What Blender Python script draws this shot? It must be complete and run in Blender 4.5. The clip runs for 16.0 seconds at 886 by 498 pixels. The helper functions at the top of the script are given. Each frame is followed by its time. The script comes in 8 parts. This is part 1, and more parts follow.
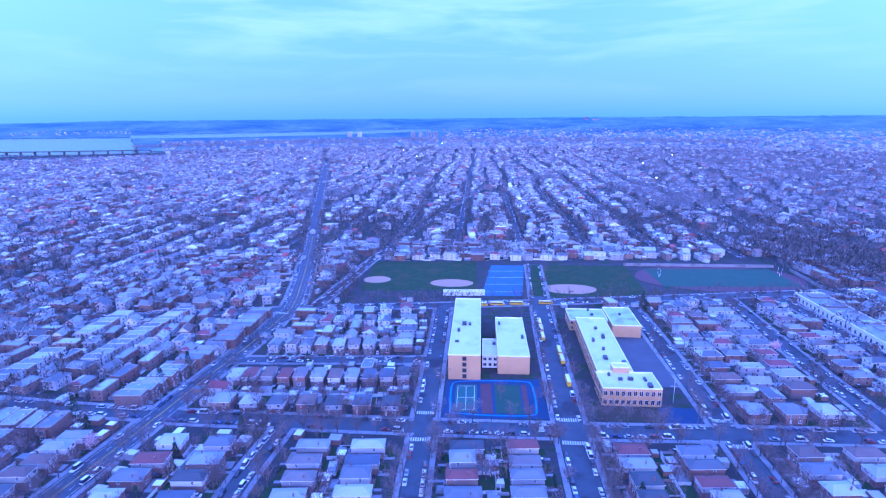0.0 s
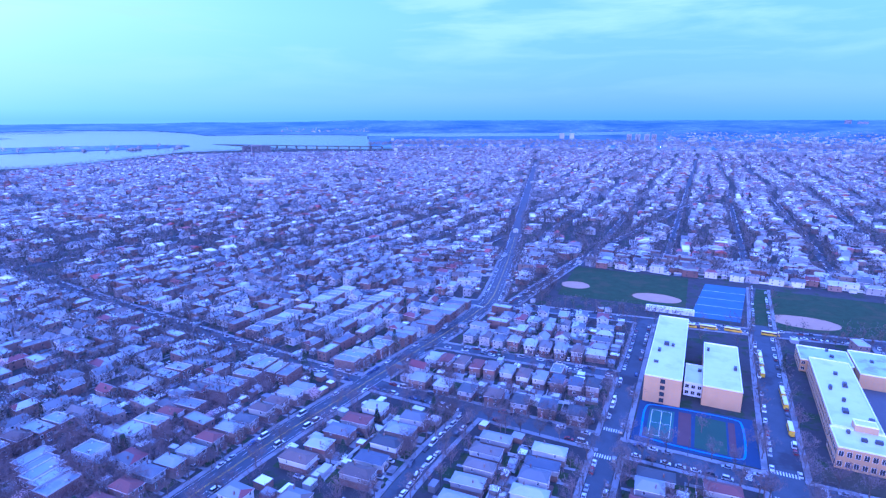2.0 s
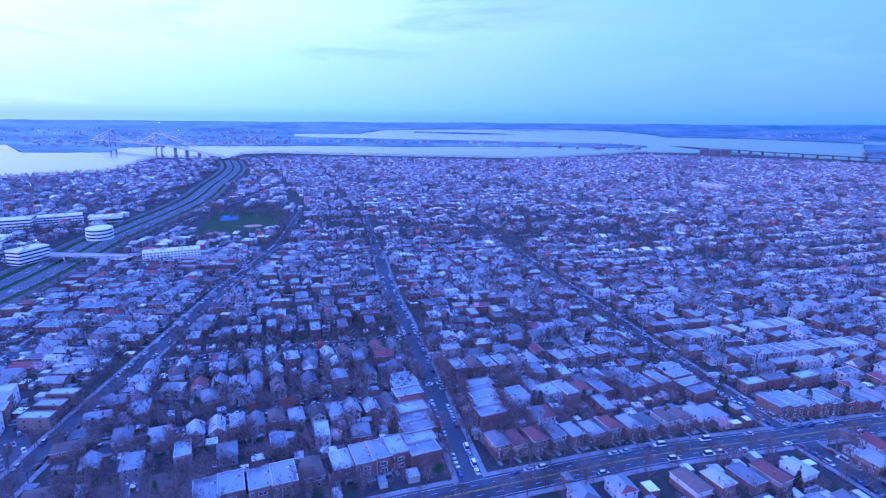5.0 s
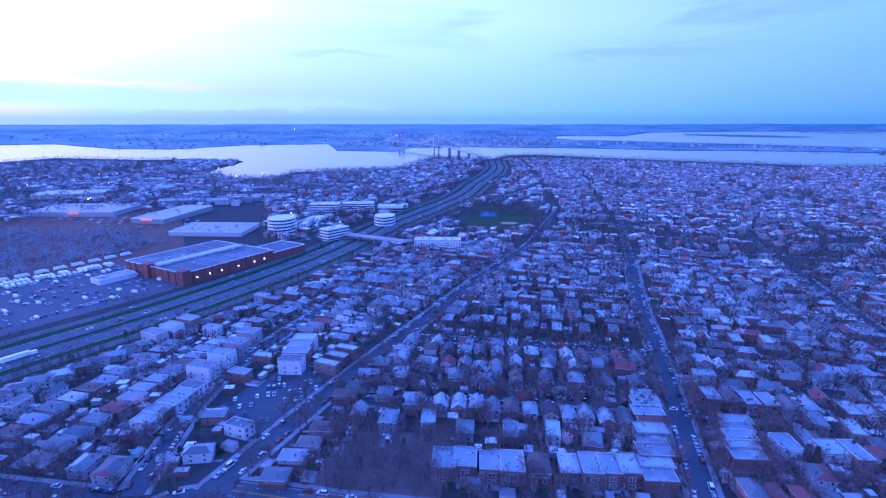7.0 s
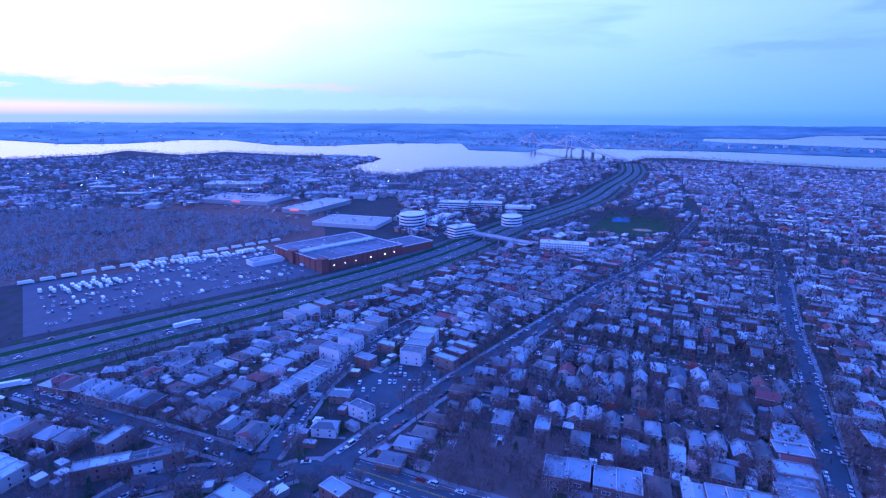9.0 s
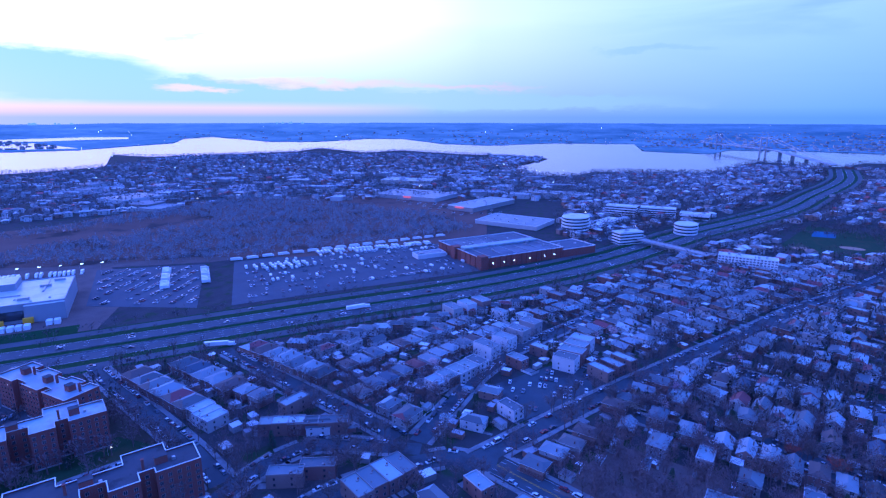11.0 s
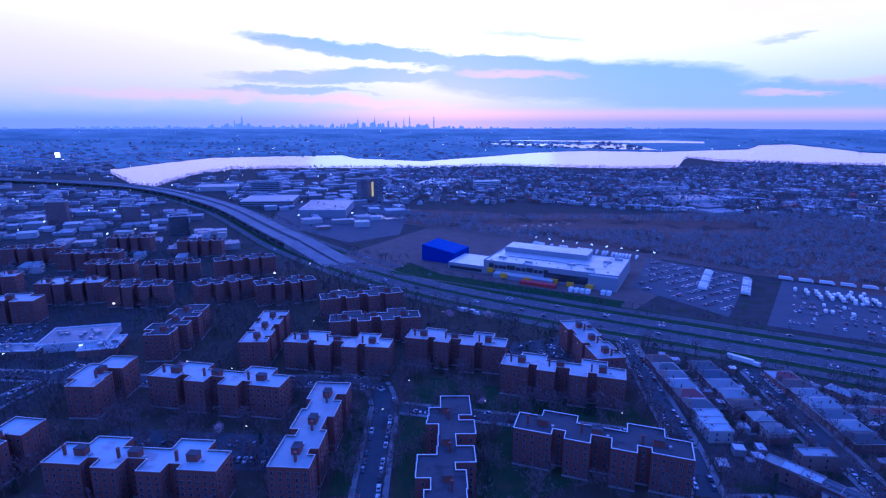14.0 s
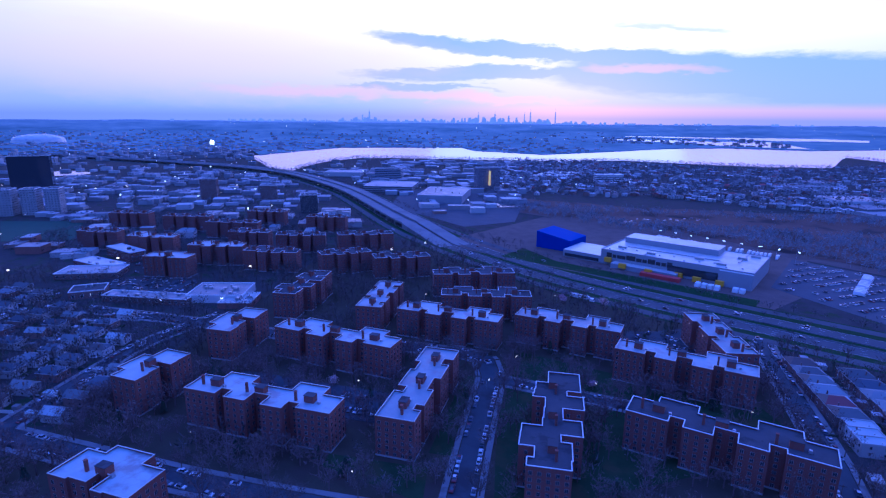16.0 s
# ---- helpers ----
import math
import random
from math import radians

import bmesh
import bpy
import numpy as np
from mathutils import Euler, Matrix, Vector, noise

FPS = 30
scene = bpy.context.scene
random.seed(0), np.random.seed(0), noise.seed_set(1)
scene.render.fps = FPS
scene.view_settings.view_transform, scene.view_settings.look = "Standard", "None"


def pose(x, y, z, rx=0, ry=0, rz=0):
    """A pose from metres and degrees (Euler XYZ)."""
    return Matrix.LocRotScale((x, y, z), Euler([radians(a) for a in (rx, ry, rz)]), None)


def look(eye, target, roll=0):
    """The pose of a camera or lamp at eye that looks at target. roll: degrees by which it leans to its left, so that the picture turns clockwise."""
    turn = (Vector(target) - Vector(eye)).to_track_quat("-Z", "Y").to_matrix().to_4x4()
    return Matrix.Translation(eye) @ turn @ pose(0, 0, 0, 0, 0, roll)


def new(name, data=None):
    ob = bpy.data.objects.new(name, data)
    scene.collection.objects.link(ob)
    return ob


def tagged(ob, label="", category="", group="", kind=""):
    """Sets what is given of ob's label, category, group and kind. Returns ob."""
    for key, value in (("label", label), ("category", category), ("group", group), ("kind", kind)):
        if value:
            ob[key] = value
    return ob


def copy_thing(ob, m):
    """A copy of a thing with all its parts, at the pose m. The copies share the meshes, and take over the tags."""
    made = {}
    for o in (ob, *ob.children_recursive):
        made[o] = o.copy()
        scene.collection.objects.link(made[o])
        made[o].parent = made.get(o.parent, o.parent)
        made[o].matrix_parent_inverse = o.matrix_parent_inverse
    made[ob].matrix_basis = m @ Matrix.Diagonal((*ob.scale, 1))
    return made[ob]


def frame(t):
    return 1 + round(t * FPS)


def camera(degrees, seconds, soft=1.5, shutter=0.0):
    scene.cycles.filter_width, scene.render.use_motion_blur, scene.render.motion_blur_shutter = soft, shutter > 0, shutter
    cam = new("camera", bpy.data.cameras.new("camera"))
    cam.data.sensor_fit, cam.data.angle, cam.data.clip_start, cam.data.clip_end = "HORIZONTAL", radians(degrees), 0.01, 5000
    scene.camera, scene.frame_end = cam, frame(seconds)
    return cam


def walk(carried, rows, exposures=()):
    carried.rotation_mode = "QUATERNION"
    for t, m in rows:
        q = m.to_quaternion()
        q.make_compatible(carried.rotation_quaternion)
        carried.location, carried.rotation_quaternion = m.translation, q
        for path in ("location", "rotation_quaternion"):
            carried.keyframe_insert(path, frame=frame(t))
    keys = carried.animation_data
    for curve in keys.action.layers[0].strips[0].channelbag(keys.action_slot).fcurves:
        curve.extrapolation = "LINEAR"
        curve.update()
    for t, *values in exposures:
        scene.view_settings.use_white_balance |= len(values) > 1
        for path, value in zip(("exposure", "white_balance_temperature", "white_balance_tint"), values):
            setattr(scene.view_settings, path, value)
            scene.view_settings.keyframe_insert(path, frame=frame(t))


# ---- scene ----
# ---- camera ----
PATH = [
    (0.0, (-0.00, -0.00, 150.00), (-0.00, 97.17, 126.37), -0.44),
    (0.5, (0.16, 0.09, 149.92), (-7.00, 97.02, 126.38), -0.34),
    (1.0, (0.20, -0.05, 150.12), (-17.08, 95.63, 126.72), -0.28),
    (1.5, (0.04, -0.25, 150.39), (-27.40, 93.04, 127.08), -0.18),
    (2.0, (0.28, -0.46, 150.69), (-35.66, 89.91, 127.39), -0.04),
    (2.5, (0.50, -0.62, 151.05), (-44.52, 85.58, 127.77), 0.05),
    (3.0, (0.58, -0.92, 151.37), (-55.72, 78.37, 128.08), 0.20),
    (3.5, (0.93, -1.24, 151.66), (-67.35, 67.98, 128.32), 0.57),
    (4.0, (1.14, -1.46, 151.56), (-76.23, 57.42, 128.15), 0.78),
    (6.5, (1.76, -1.18, 149.71), (-95.33, 3.69, 126.25), 0.29),
    (7.0, (1.78, -0.82, 149.93), (-95.24, -7.07, 126.51), 0.10),
    (7.5, (1.80, -0.54, 150.19), (-94.57, -13.19, 126.71), 0.02),
    (8.0, (1.88, -0.43, 150.42), (-93.00, -21.49, 126.88), 0.18),
    (10.5, (1.63, 0.59, 151.00), (-85.27, -42.90, 127.41), 0.20),
    (11.0, (2.00, 0.90, 151.41), (-77.85, -54.44, 127.73), 0.05),
    (11.5, (2.36, 1.54, 151.76), (-69.99, -63.34, 128.17), -0.13),
    (12.0, (3.08, 2.13, 151.97), (-57.37, -74.01, 128.57), -0.27),
    (12.5, (3.86, 2.71, 152.11), (-37.95, -85.13, 128.94), -0.02),
    (13.0, (3.51, 2.94, 151.94), (-20.93, -91.21, 128.75), 0.20),
    (13.5, (3.17, 3.06, 151.42), (-7.58, -93.65, 128.40), 0.29),
    (14.0, (2.51, 3.06, 150.52), (2.29, -94.27, 127.54), 0.23),
    (14.5, (2.81, 3.18, 147.68), (5.37, -94.07, 124.53), 0.31),
    (15.0, (2.65, 3.39, 144.08), (11.50, -93.46, 120.79), 0.25),
    (15.5, (2.88, 3.45, 140.28), (18.96, -92.43, 116.87), 0.37),
    (16.0, (3.14, 3.72, 136.70), (23.59, -91.25, 112.97), 0.64),
]
cam = camera(78.79, 16.0, soft=1.3)
# the clip's camera darkens its picture as it turns to the afterglow
LIGHT = [(0, 0.08, 4650, 16), (2, 0.06, 4650, 16), (4, -0.2, 4680, 16), (6.5, -0.68, 4500, 17), (8, -0.88, 4350, 18), (10.5, -1.13, 4250, 22), (12.5, -1.55, 4040, 25), (14, -1.74, 4190, 28), (16, -1.78, 4260, 29)]
walk(cam, [(t, look(eye, target, roll)) for t, eye, target, roll in PATH], LIGHT)

# ---- sky, sun and exposure ----
SUNSET = 181.0                                      # bearing of the afterglow, degrees to the left of +y
GLOW = Vector((-math.sin(radians(SUNSET)), math.cos(radians(SUNSET)), 0.0))


def node(tree, kind, **values):
    n = tree.nodes.new(kind)
    for key, value in values.items():
        if isinstance(value, bpy.types.NodeSocket):
            tree.links.new(value, n.inputs[key])
        else:
            n.inputs[key].default_value = value
    return n


def maths(tree, op, a, b=0.5, c=0.5, clamp=False):
    n = tree.nodes.new("ShaderNodeMath")
    n.operation, n.use_clamp = op, clamp
    for i, v in enumerate((a, b, c)):
        if isinstance(v, bpy.types.NodeSocket):
            tree.links.new(v, n.inputs[i])
        else:
            n.inputs[i].default_value = v
    return n.outputs[0]


def ramp(tree, fac, stops, mode="LINEAR"):
    n = tree.nodes.new("ShaderNodeValToRGB")
    n.color_ramp.interpolation = mode
    while len(n.color_ramp.elements) < len(stops):
        n.color_ramp.elements.new(0.5)
    for e, (p, c) in zip(n.color_ramp.elements, stops):
        e.position, e.color = p, (*c, 1) if len(c) == 3 else c
    tree.links.new(fac, n.inputs[0])
    return n.outputs[0]


def mix(tree, fac, a, b, mode="MIX"):
    n = tree.nodes.new("ShaderNodeMix")
    n.data_type, n.blend_type = "RGBA", mode
    for i, v in ((0, fac), (6, a), (7, b)):
        if isinstance(v, bpy.types.NodeSocket):
            tree.links.new(v, n.inputs[i])
        elif i == 0:
            n.inputs[0].default_value = v
        else:
            n.inputs[i].default_value = (*v, 1)
    return n.outputs[2]


def build_world():
    w = bpy.data.worlds.new("dusk_sky")
    scene.world, w.use_nodes = w, True
    t = w.node_tree
    t.nodes.clear()
    co = t.nodes.new("ShaderNodeTexCoord").outputs["Generated"]
    sep = node(t, "ShaderNodeSeparateXYZ", Vector=co)
    up = maths(t, "MAXIMUM", sep.outputs[2], 0.0)
    # how far round towards the afterglow: 0 opposite, 1 right in it
    facing = maths(t, "ADD", maths(t, "MULTIPLY", sep.outputs[0], GLOW.x), maths(t, "MULTIPLY", sep.outputs[1], GLOW.y))
    flat = maths(t, "SQRT", maths(t, "MAXIMUM", maths(t, "SUBTRACT", 1.0, maths(t, "MULTIPLY", up, up)), 0.001))
    side = maths(t, "MULTIPLY_ADD", maths(t, "DIVIDE", facing, flat), 0.5, 0.5, clamp=True)
    base = ramp(t, side, [(0.0, (0.28, 0.56, 1.07)), (0.1, (0.42, 0.74, 1.35)), (0.2, (0.63, 0.94, 1.74)), (0.4, (1.18, 1.39, 2.5)), (0.5, (1.44, 1.64, 2.78)), (0.62, (1.84, 1.93, 3.3)), (0.75, (2.7, 2.4, 4.25)), (0.85, (4.3, 3.4, 5.6)), (1.0, (6.0, 4.6, 7.4))])
    low = ramp(t, side, [(0.0, (0.20, 0.47, 1.05)), (0.2, (0.34, 0.68, 1.35)), (0.4, (0.58, 0.96, 1.72)), (0.5, (0.74, 1.08, 1.95)), (0.68, (1.0, 1.15, 2.4)), (0.8, (1.35, 1.5, 2.95)), (1.0, (1.3, 1.7, 3.3))])
    height = ramp(t, up, [(0.015, (0, 0, 0)), (0.16, (1, 1, 1))])
    sky = mix(t, height, low, base)
    # bearing and height over the horizon in degrees, stirred by noise so that edges fray
    bearing = maths(t, "MULTIPLY", maths(t, "ARCTAN2", maths(t, "MULTIPLY", sep.outputs[0], -1.0), sep.outputs[1]), 57.2958)
    bearing = maths(t, "WRAP", bearing, 360.0, 0.0)
    height_deg = maths(t, "MULTIPLY", maths(t, "ARCSINE", sep.outputs[2]), 57.2958)
    wide = node(t, "ShaderNodeMapping", Vector=co, Scale=(1.0, 1.0, 4.0))
    w1 = node(t, "ShaderNodeTexNoise", Vector=wide.outputs[0], Scale=5.0, Detail=7.0, Roughness=0.62).outputs[0]
    w2 = node(t, "ShaderNodeTexNoise", Vector=wide.outputs[0], Scale=14.0, Detail=7.0, Roughness=0.66).outputs[0]
    bx = maths(t, "ADD", bearing, maths(t, "MULTIPLY_ADD", w1, 16.0, -8.0))
    ey = maths(t, "ADD", height_deg, maths(t, "ADD", maths(t, "MULTIPLY_ADD", w1, 1.8, -0.9), maths(t, "MULTIPLY_ADD", w2, 2.0, -1.0)))

    def streak(b0, e0, half, thick, slope=0.0):
        """1 within a long flat streak of cloud, falling to 0 at its edge."""
        du = maths(t, "SUBTRACT", bx, b0)
        dv = maths(t, "SUBTRACT", maths(t, "SUBTRACT", ey, e0), maths(t, "MULTIPLY", du, slope))
        u, v = maths(t, "DIVIDE", du, half), maths(t, "DIVIDE", dv, thick)
        return maths(t, "SUBTRACT", 1.0, maths(t, "ADD", maths(t, "MULTIPLY", u, u), maths(t, "MULTIPLY", v, v)), clamp=True)

    def union(rows):
        out = streak(*rows[0])
        for row in rows[1:]:
            out = maths(t, "MAXIMUM", out, streak(*row))
        return out

    # the bank over the afterglow: two long streaks that run into one mass, and a low shelf to the right of it
    bank = union([(187, 6.65, 13, 0.95, 0.09), (188, 4.35, 15, 0.85, -0.02), (166, 3.9, 19, 2.4, 0.03), (174, 5.6, 9, 1.0, 0.05), (147, 2.2, 22, 1.5, 0.0), (124, 1.6, 26, 1.0, 0.0), (195, 2.9, 8, 0.4, 0.0)])
    wisps = ramp(t, union([(149.7, 7.2, 3.0, 0.4, -0.06), (106, 6.2, 6, 0.4, 0.0), (75, 6.0, 9, 0.5, 0.0), (172, 8.4, 5, 0.4, 0.1)]), [(0.0, (0, 0, 0)), (0.9, (0.55, 0.55, 0.55))])
    bank = ramp(t, bank, [(0.03, (0, 0, 0)), (0.5, (1, 1, 1))])
    # thin veils over the rest of the sky
    m = node(t, "ShaderNodeMapping", Vector=co, Scale=(1.5, 1.5, 11.0), Location=(0.6, 0.2, 0.55))
    n1 = node(t, "ShaderNodeTexNoise", Vector=m.outputs[0], Scale=1.9, Detail=8.0, Roughness=0.55, Distortion=0.35).outputs[0]
    veil = ramp(t, n1, [(0.45, (0, 0, 0)), (0.62, (1, 1, 1))])
    thin = ramp(t, up, [(0.02, (0, 0, 0)), (0.09, (0.3, 0.3, 0.3)), (0.16, (0.9, 0.9, 0.9))])
    away = ramp(t, side, [(0.4, (1, 1, 1)), (0.72, (0.08, 0.08, 0.08))])
    veil = mix(t, 1.0, mix(t, 1.0, veil, thin, "MULTIPLY"), away, "MULTIPLY")
    dark = ramp(t, side, [(0.0, (0.52, 0.77, 1.3)), (0.25, (0.58, 0.82, 1.4)), (0.45, (0.72, 0.98, 1.8)), (0.65, (1.15, 1.38, 2.65)), (0.80, (1.42, 1.6, 3.0)), (0.93, (1.3, 1.66, 3.2)), (1.0, (1.15, 1.66, 3.3))])
    # rosy edges under and between the streaks
    rose = union([(190, 2.0, 13, 0.6, 0.03), (204, 2.3, 12, 0.7, 0.0), (172, 4.6, 7, 0.5, 0.02), (136, 3.4, 11, 0.55, 0.0), (148, 2.5, 4, 0.35, 0.0), (123, 3.1, 9, 0.3, 0.0)])
    rose = ramp(t, rose, [(0.0, (0, 0, 0)), (0.9, (0.75, 0.75, 0.75))])
    sky = mix(t, veil, sky, dark)
    sky = mix(t, bank, sky, dark)
    sky = mix(t, wisps, sky, dark)
    sky = mix(t, rose, sky, ramp(t, side, [(0.6, (1.5, 1.2, 2.2)), (0.72, (2.0, 1.38, 2.5)), (0.9, (3.1, 1.85, 3.5))]))
    # a broad blush on the far side of the bank
    blush = ramp(t, union([(214, 5.5, 26, 5.0, 0.0), (152, 10.5, 16, 4.0, 0.0)]), [(0.0, (0, 0, 0)), (1.0, (0.5, 0.5, 0.5))])
    sky = mix(t, blush, sky, (3.7, 2.25, 3.7))
    toward = maths(t, "ADD", maths(t, "MULTIPLY", sep.outputs[0], -math.sin(radians(160))), maths(t, "MULTIPLY", sep.outputs[1], math.cos(radians(160))))
    # a rosy line right over the horizon
    line = maths(t, "MULTIPLY", ramp(t, toward, [(0.82, (0, 0, 0)), (0.96, (0.65, 0.65, 0.65))]), ramp(t, up, [(0.0, (0.2, 0.2, 0.2)), (0.007, (1, 1, 1)), (0.016, (1, 1, 1)), (0.026, (0, 0, 0))]))
    sky = mix(t, line, sky, (3.2, 1.7, 3.4))
    # the air thickens right over the horizon
    murk = ramp(t, up, [(0.0, (0.55, 0.55, 0.55)), (0.016, (0, 0, 0))])
    sky = mix(t, murk, sky, ramp(t, side, [(0.0, (0.17, 0.42, 0.98)), (0.5, (0.36, 0.66, 1.45)), (0.9, (0.6, 0.8, 1.9))]))
    # above the afterglow the sky is the deep even blue of dusk
    high = ramp(t, up, [(0.2, (0, 0, 0)), (0.48, (1, 1, 1))])
    sky = mix(t, high, sky, (0.86, 1.30, 4.3))
    nish = t.nodes.new("ShaderNodeTexSky")
    nish.sky_type, nish.sun_disc = "NISHITA", False
    nish.sun_elevation, nish.sun_rotation = radians(2.0), radians(-SUNSET)
    sky = mix(t, 1.0, sky, mix(t, 1.0, nish.outputs[0], (0.05, 0.05, 0.05), "MULTIPLY"), "ADD")
    bg = node(t, "ShaderNodeBackground", Color=sky, Strength=1.0)
    out = t.nodes.new("ShaderNodeOutputWorld")
    t.links.new(bg.outputs[0], out.inputs[0])


build_world()
sun = new("sun", bpy.data.lights.new("sun", "SUN"))
sun.data.energy, sun.data.angle, sun.data.color = 0.4, radians(25), (0.5, 0.66, 1.0)
sun.matrix_world = look((GLOW.x * 900, GLOW.y * 900, 160), (0, 0, 0))


# ---- meshes ----
class Shape:
    """Vertices, faces and material slots of one mesh, collected piece by piece."""

    def __init__(self):
        self.v, self.f, self.m = [], [], []

    def face(self, pts, mi=0):
        k = len(self.v)
        self.v += [tuple(p) for p in pts]
        self.f.append(tuple(range(k, k + len(pts))))
        self.m.append(mi)
        return self

    def hull(self, low, high, mi=0, top=None, bottom=False):
        """A prism between two rings of points."""
        k, n = len(self.v), len(low)
        self.v += [tuple(p) for p in low] + [tuple(p) for p in high]
        for i in range(n):
            j = (i + 1) % n
            self.f.append((k + i, k + j, k + n + j, k + n + i))
            self.m.append(mi)
        self.f.append(tuple(range(k + n, k + 2 * n)))
        self.m.append(mi if top is None else top)
        if bottom:
            self.f.append(tuple(range(k + n - 1, k - 1, -1)))
            self.m.append(mi)
        return self

    def box(self, x, y, z0, z1, w, d, a=0.0, mi=0, top=None, inset=0.0, bottom=False):
        c, s = math.cos(radians(a)), math.sin(radians(a))
        at = lambda px, py, z: (x + c * px - s * py, y + s * px + c * py, z)  # noqa: E731
        ring = ((-1, -1), (1, -1), (1, 1), (-1, 1))
        low = [at(i * w / 2, j * d / 2, z0) for i, j in ring]
        high = [at(i * (w / 2 - inset), j * (d / 2 - inset), z1) for i, j in ring]
        return self.hull(low, high, mi, top, bottom)

    def prism(self, outline, z0, z1, mi=0, top=None):
        return self.hull([(x, y, z0) for x, y in outline], [(x, y, z1) for x, y in outline], mi, top)

    def rim(self, outline, z0, z1, thick, mi=0):
        """A low wall of the given thickness along the inside of an outline that runs anticlockwise."""
        n = len(outline)
        inner = []
        for i in range(n):
            a, b, c = Vector(outline[i - 1]), Vector(outline[i]), Vector(outline[(i + 1) % n])
            p, q = (b - a).normalized(), (c - b).normalized()
            na, nb = Vector((-p.y, p.x)), Vector((-q.y, q.x))
            k = na + nb
            inner.append(b + k * (thick / max(0.3, 0.5 * k.dot(k))))
        for i in range(n):
            j = (i + 1) % n
            (ax, ay), (bx, by), (cx, cy), (dx, dy) = outline[i], outline[j], inner[j], inner[i]
            self.face([(ax, ay, z1), (bx, by, z1), (cx, cy, z1), (dx, dy, z1)], mi)
            self.face([(ax, ay, z0), (bx, by, z0), (bx, by, z1), (ax, ay, z1)], mi)
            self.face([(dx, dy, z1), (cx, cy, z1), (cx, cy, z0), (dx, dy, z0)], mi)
        return self

    def tube(self, pts, radii, n=5, mi=0):
        k = len(self.v)
        for i, (p, r) in enumerate(zip(pts, radii)):
            p = Vector(p)
            way = (Vector(pts[min(i + 1, len(pts) - 1)]) - Vector(pts[max(i - 1, 0)])).normalized()
            side = way.orthogonal().normalized()
            other = way.cross(side)
            for j in range(n):
                g = 2 * math.pi * j / n
                self.v.append(tuple(p + side * (r * math.cos(g)) + other * (r * math.sin(g))))
        for i in range(len(pts) - 1):
            for j in range(n):
                self.f.append((k + i * n + j, k + i * n + (j + 1) % n, k + (i + 1) * n + (j + 1) % n, k + (i + 1) * n + j))
                self.m.append(mi)
        self.f.append(tuple(range(k + (len(pts) - 1) * n, k + len(pts) * n)))
        self.m.append(mi)
        return self

    def mesh(self, name, *mats):
        me = bpy.data.meshes.new(name)
        me.from_pydata(self.v, [], self.f)
        for m in mats:
            me.materials.append(m)
        if len(mats) > 1:
            me.polygons.foreach_set("material_index", self.m)
        me.update()
        return me


def part(name, me, parent, label="", kind="", m=None):
    ob = new(name, me)
    ob.parent = parent
    if m is not None:
        ob.matrix_basis = m
    return tagged(ob, label=label, kind=kind)


def scatter(name, verts, faces, places, mats, mi=None, label="", category="", kind="stuff"):
    """One object that holds a template many times. places: rows of x, y, z, turn, sx, sy, sz."""
    v, p = np.asarray(verts, float), np.asarray(places, float)
    c, s = np.cos(np.radians(p[:, 3]))[:, None], np.sin(np.radians(p[:, 3]))[:, None]
    x, y, z = v[None, :, 0] * p[:, 4:5], v[None, :, 1] * p[:, 5:6], v[None, :, 2] * p[:, 6:7]
    out = np.stack([c * x - s * y + p[:, 0:1], s * x + c * y + p[:, 1:2], z + p[:, 2:3]], -1).reshape(-1, 3)
    sizes = np.array([len(f) for f in faces])
    loops = np.concatenate([np.array(f) for f in faces])
    n = len(p)
    every = (loops[None] + (np.arange(n) * len(v))[:, None]).ravel()
    me = bpy.data.meshes.new(name)
    me.vertices.add(len(out))
    me.vertices.foreach_set("co", out.ravel())
    me.loops.add(len(every))
    me.loops.foreach_set("vertex_index", every)
    me.polygons.add(n * len(faces))
    starts = np.concatenate([[0], np.cumsum(np.tile(sizes, n))[:-1]])
    me.polygons.foreach_set("loop_start", starts)
    for m in mats:
        me.materials.append(m)
    if mi is not None:
        me.polygons.foreach_set("material_index", np.tile(np.array(mi), n))
    me.update(calc_edges=True)
    me.validate()
    me.shade_flat()
    return tagged(new(name, me), label=label, category=category, kind=kind)


def bowl(r):
    """The far country rises gently, so that it meets the sky a little below eye level."""
    return min(98.0, 128 * min(max((r - 2400) / 2500, 0), 1) ** 1.6)


def polar(bearing, r, dz=0.0):
    a = radians(bearing)
    cap = float(np.interp(bearing % 360, [68, 96, 150, 178, 240, 300], [98, 106, 102, 84, 84, 98]))
    return (-math.sin(a) * r, math.cos(a) * r, min(bowl(r), cap) + dz)


rnd = random.Random(7)
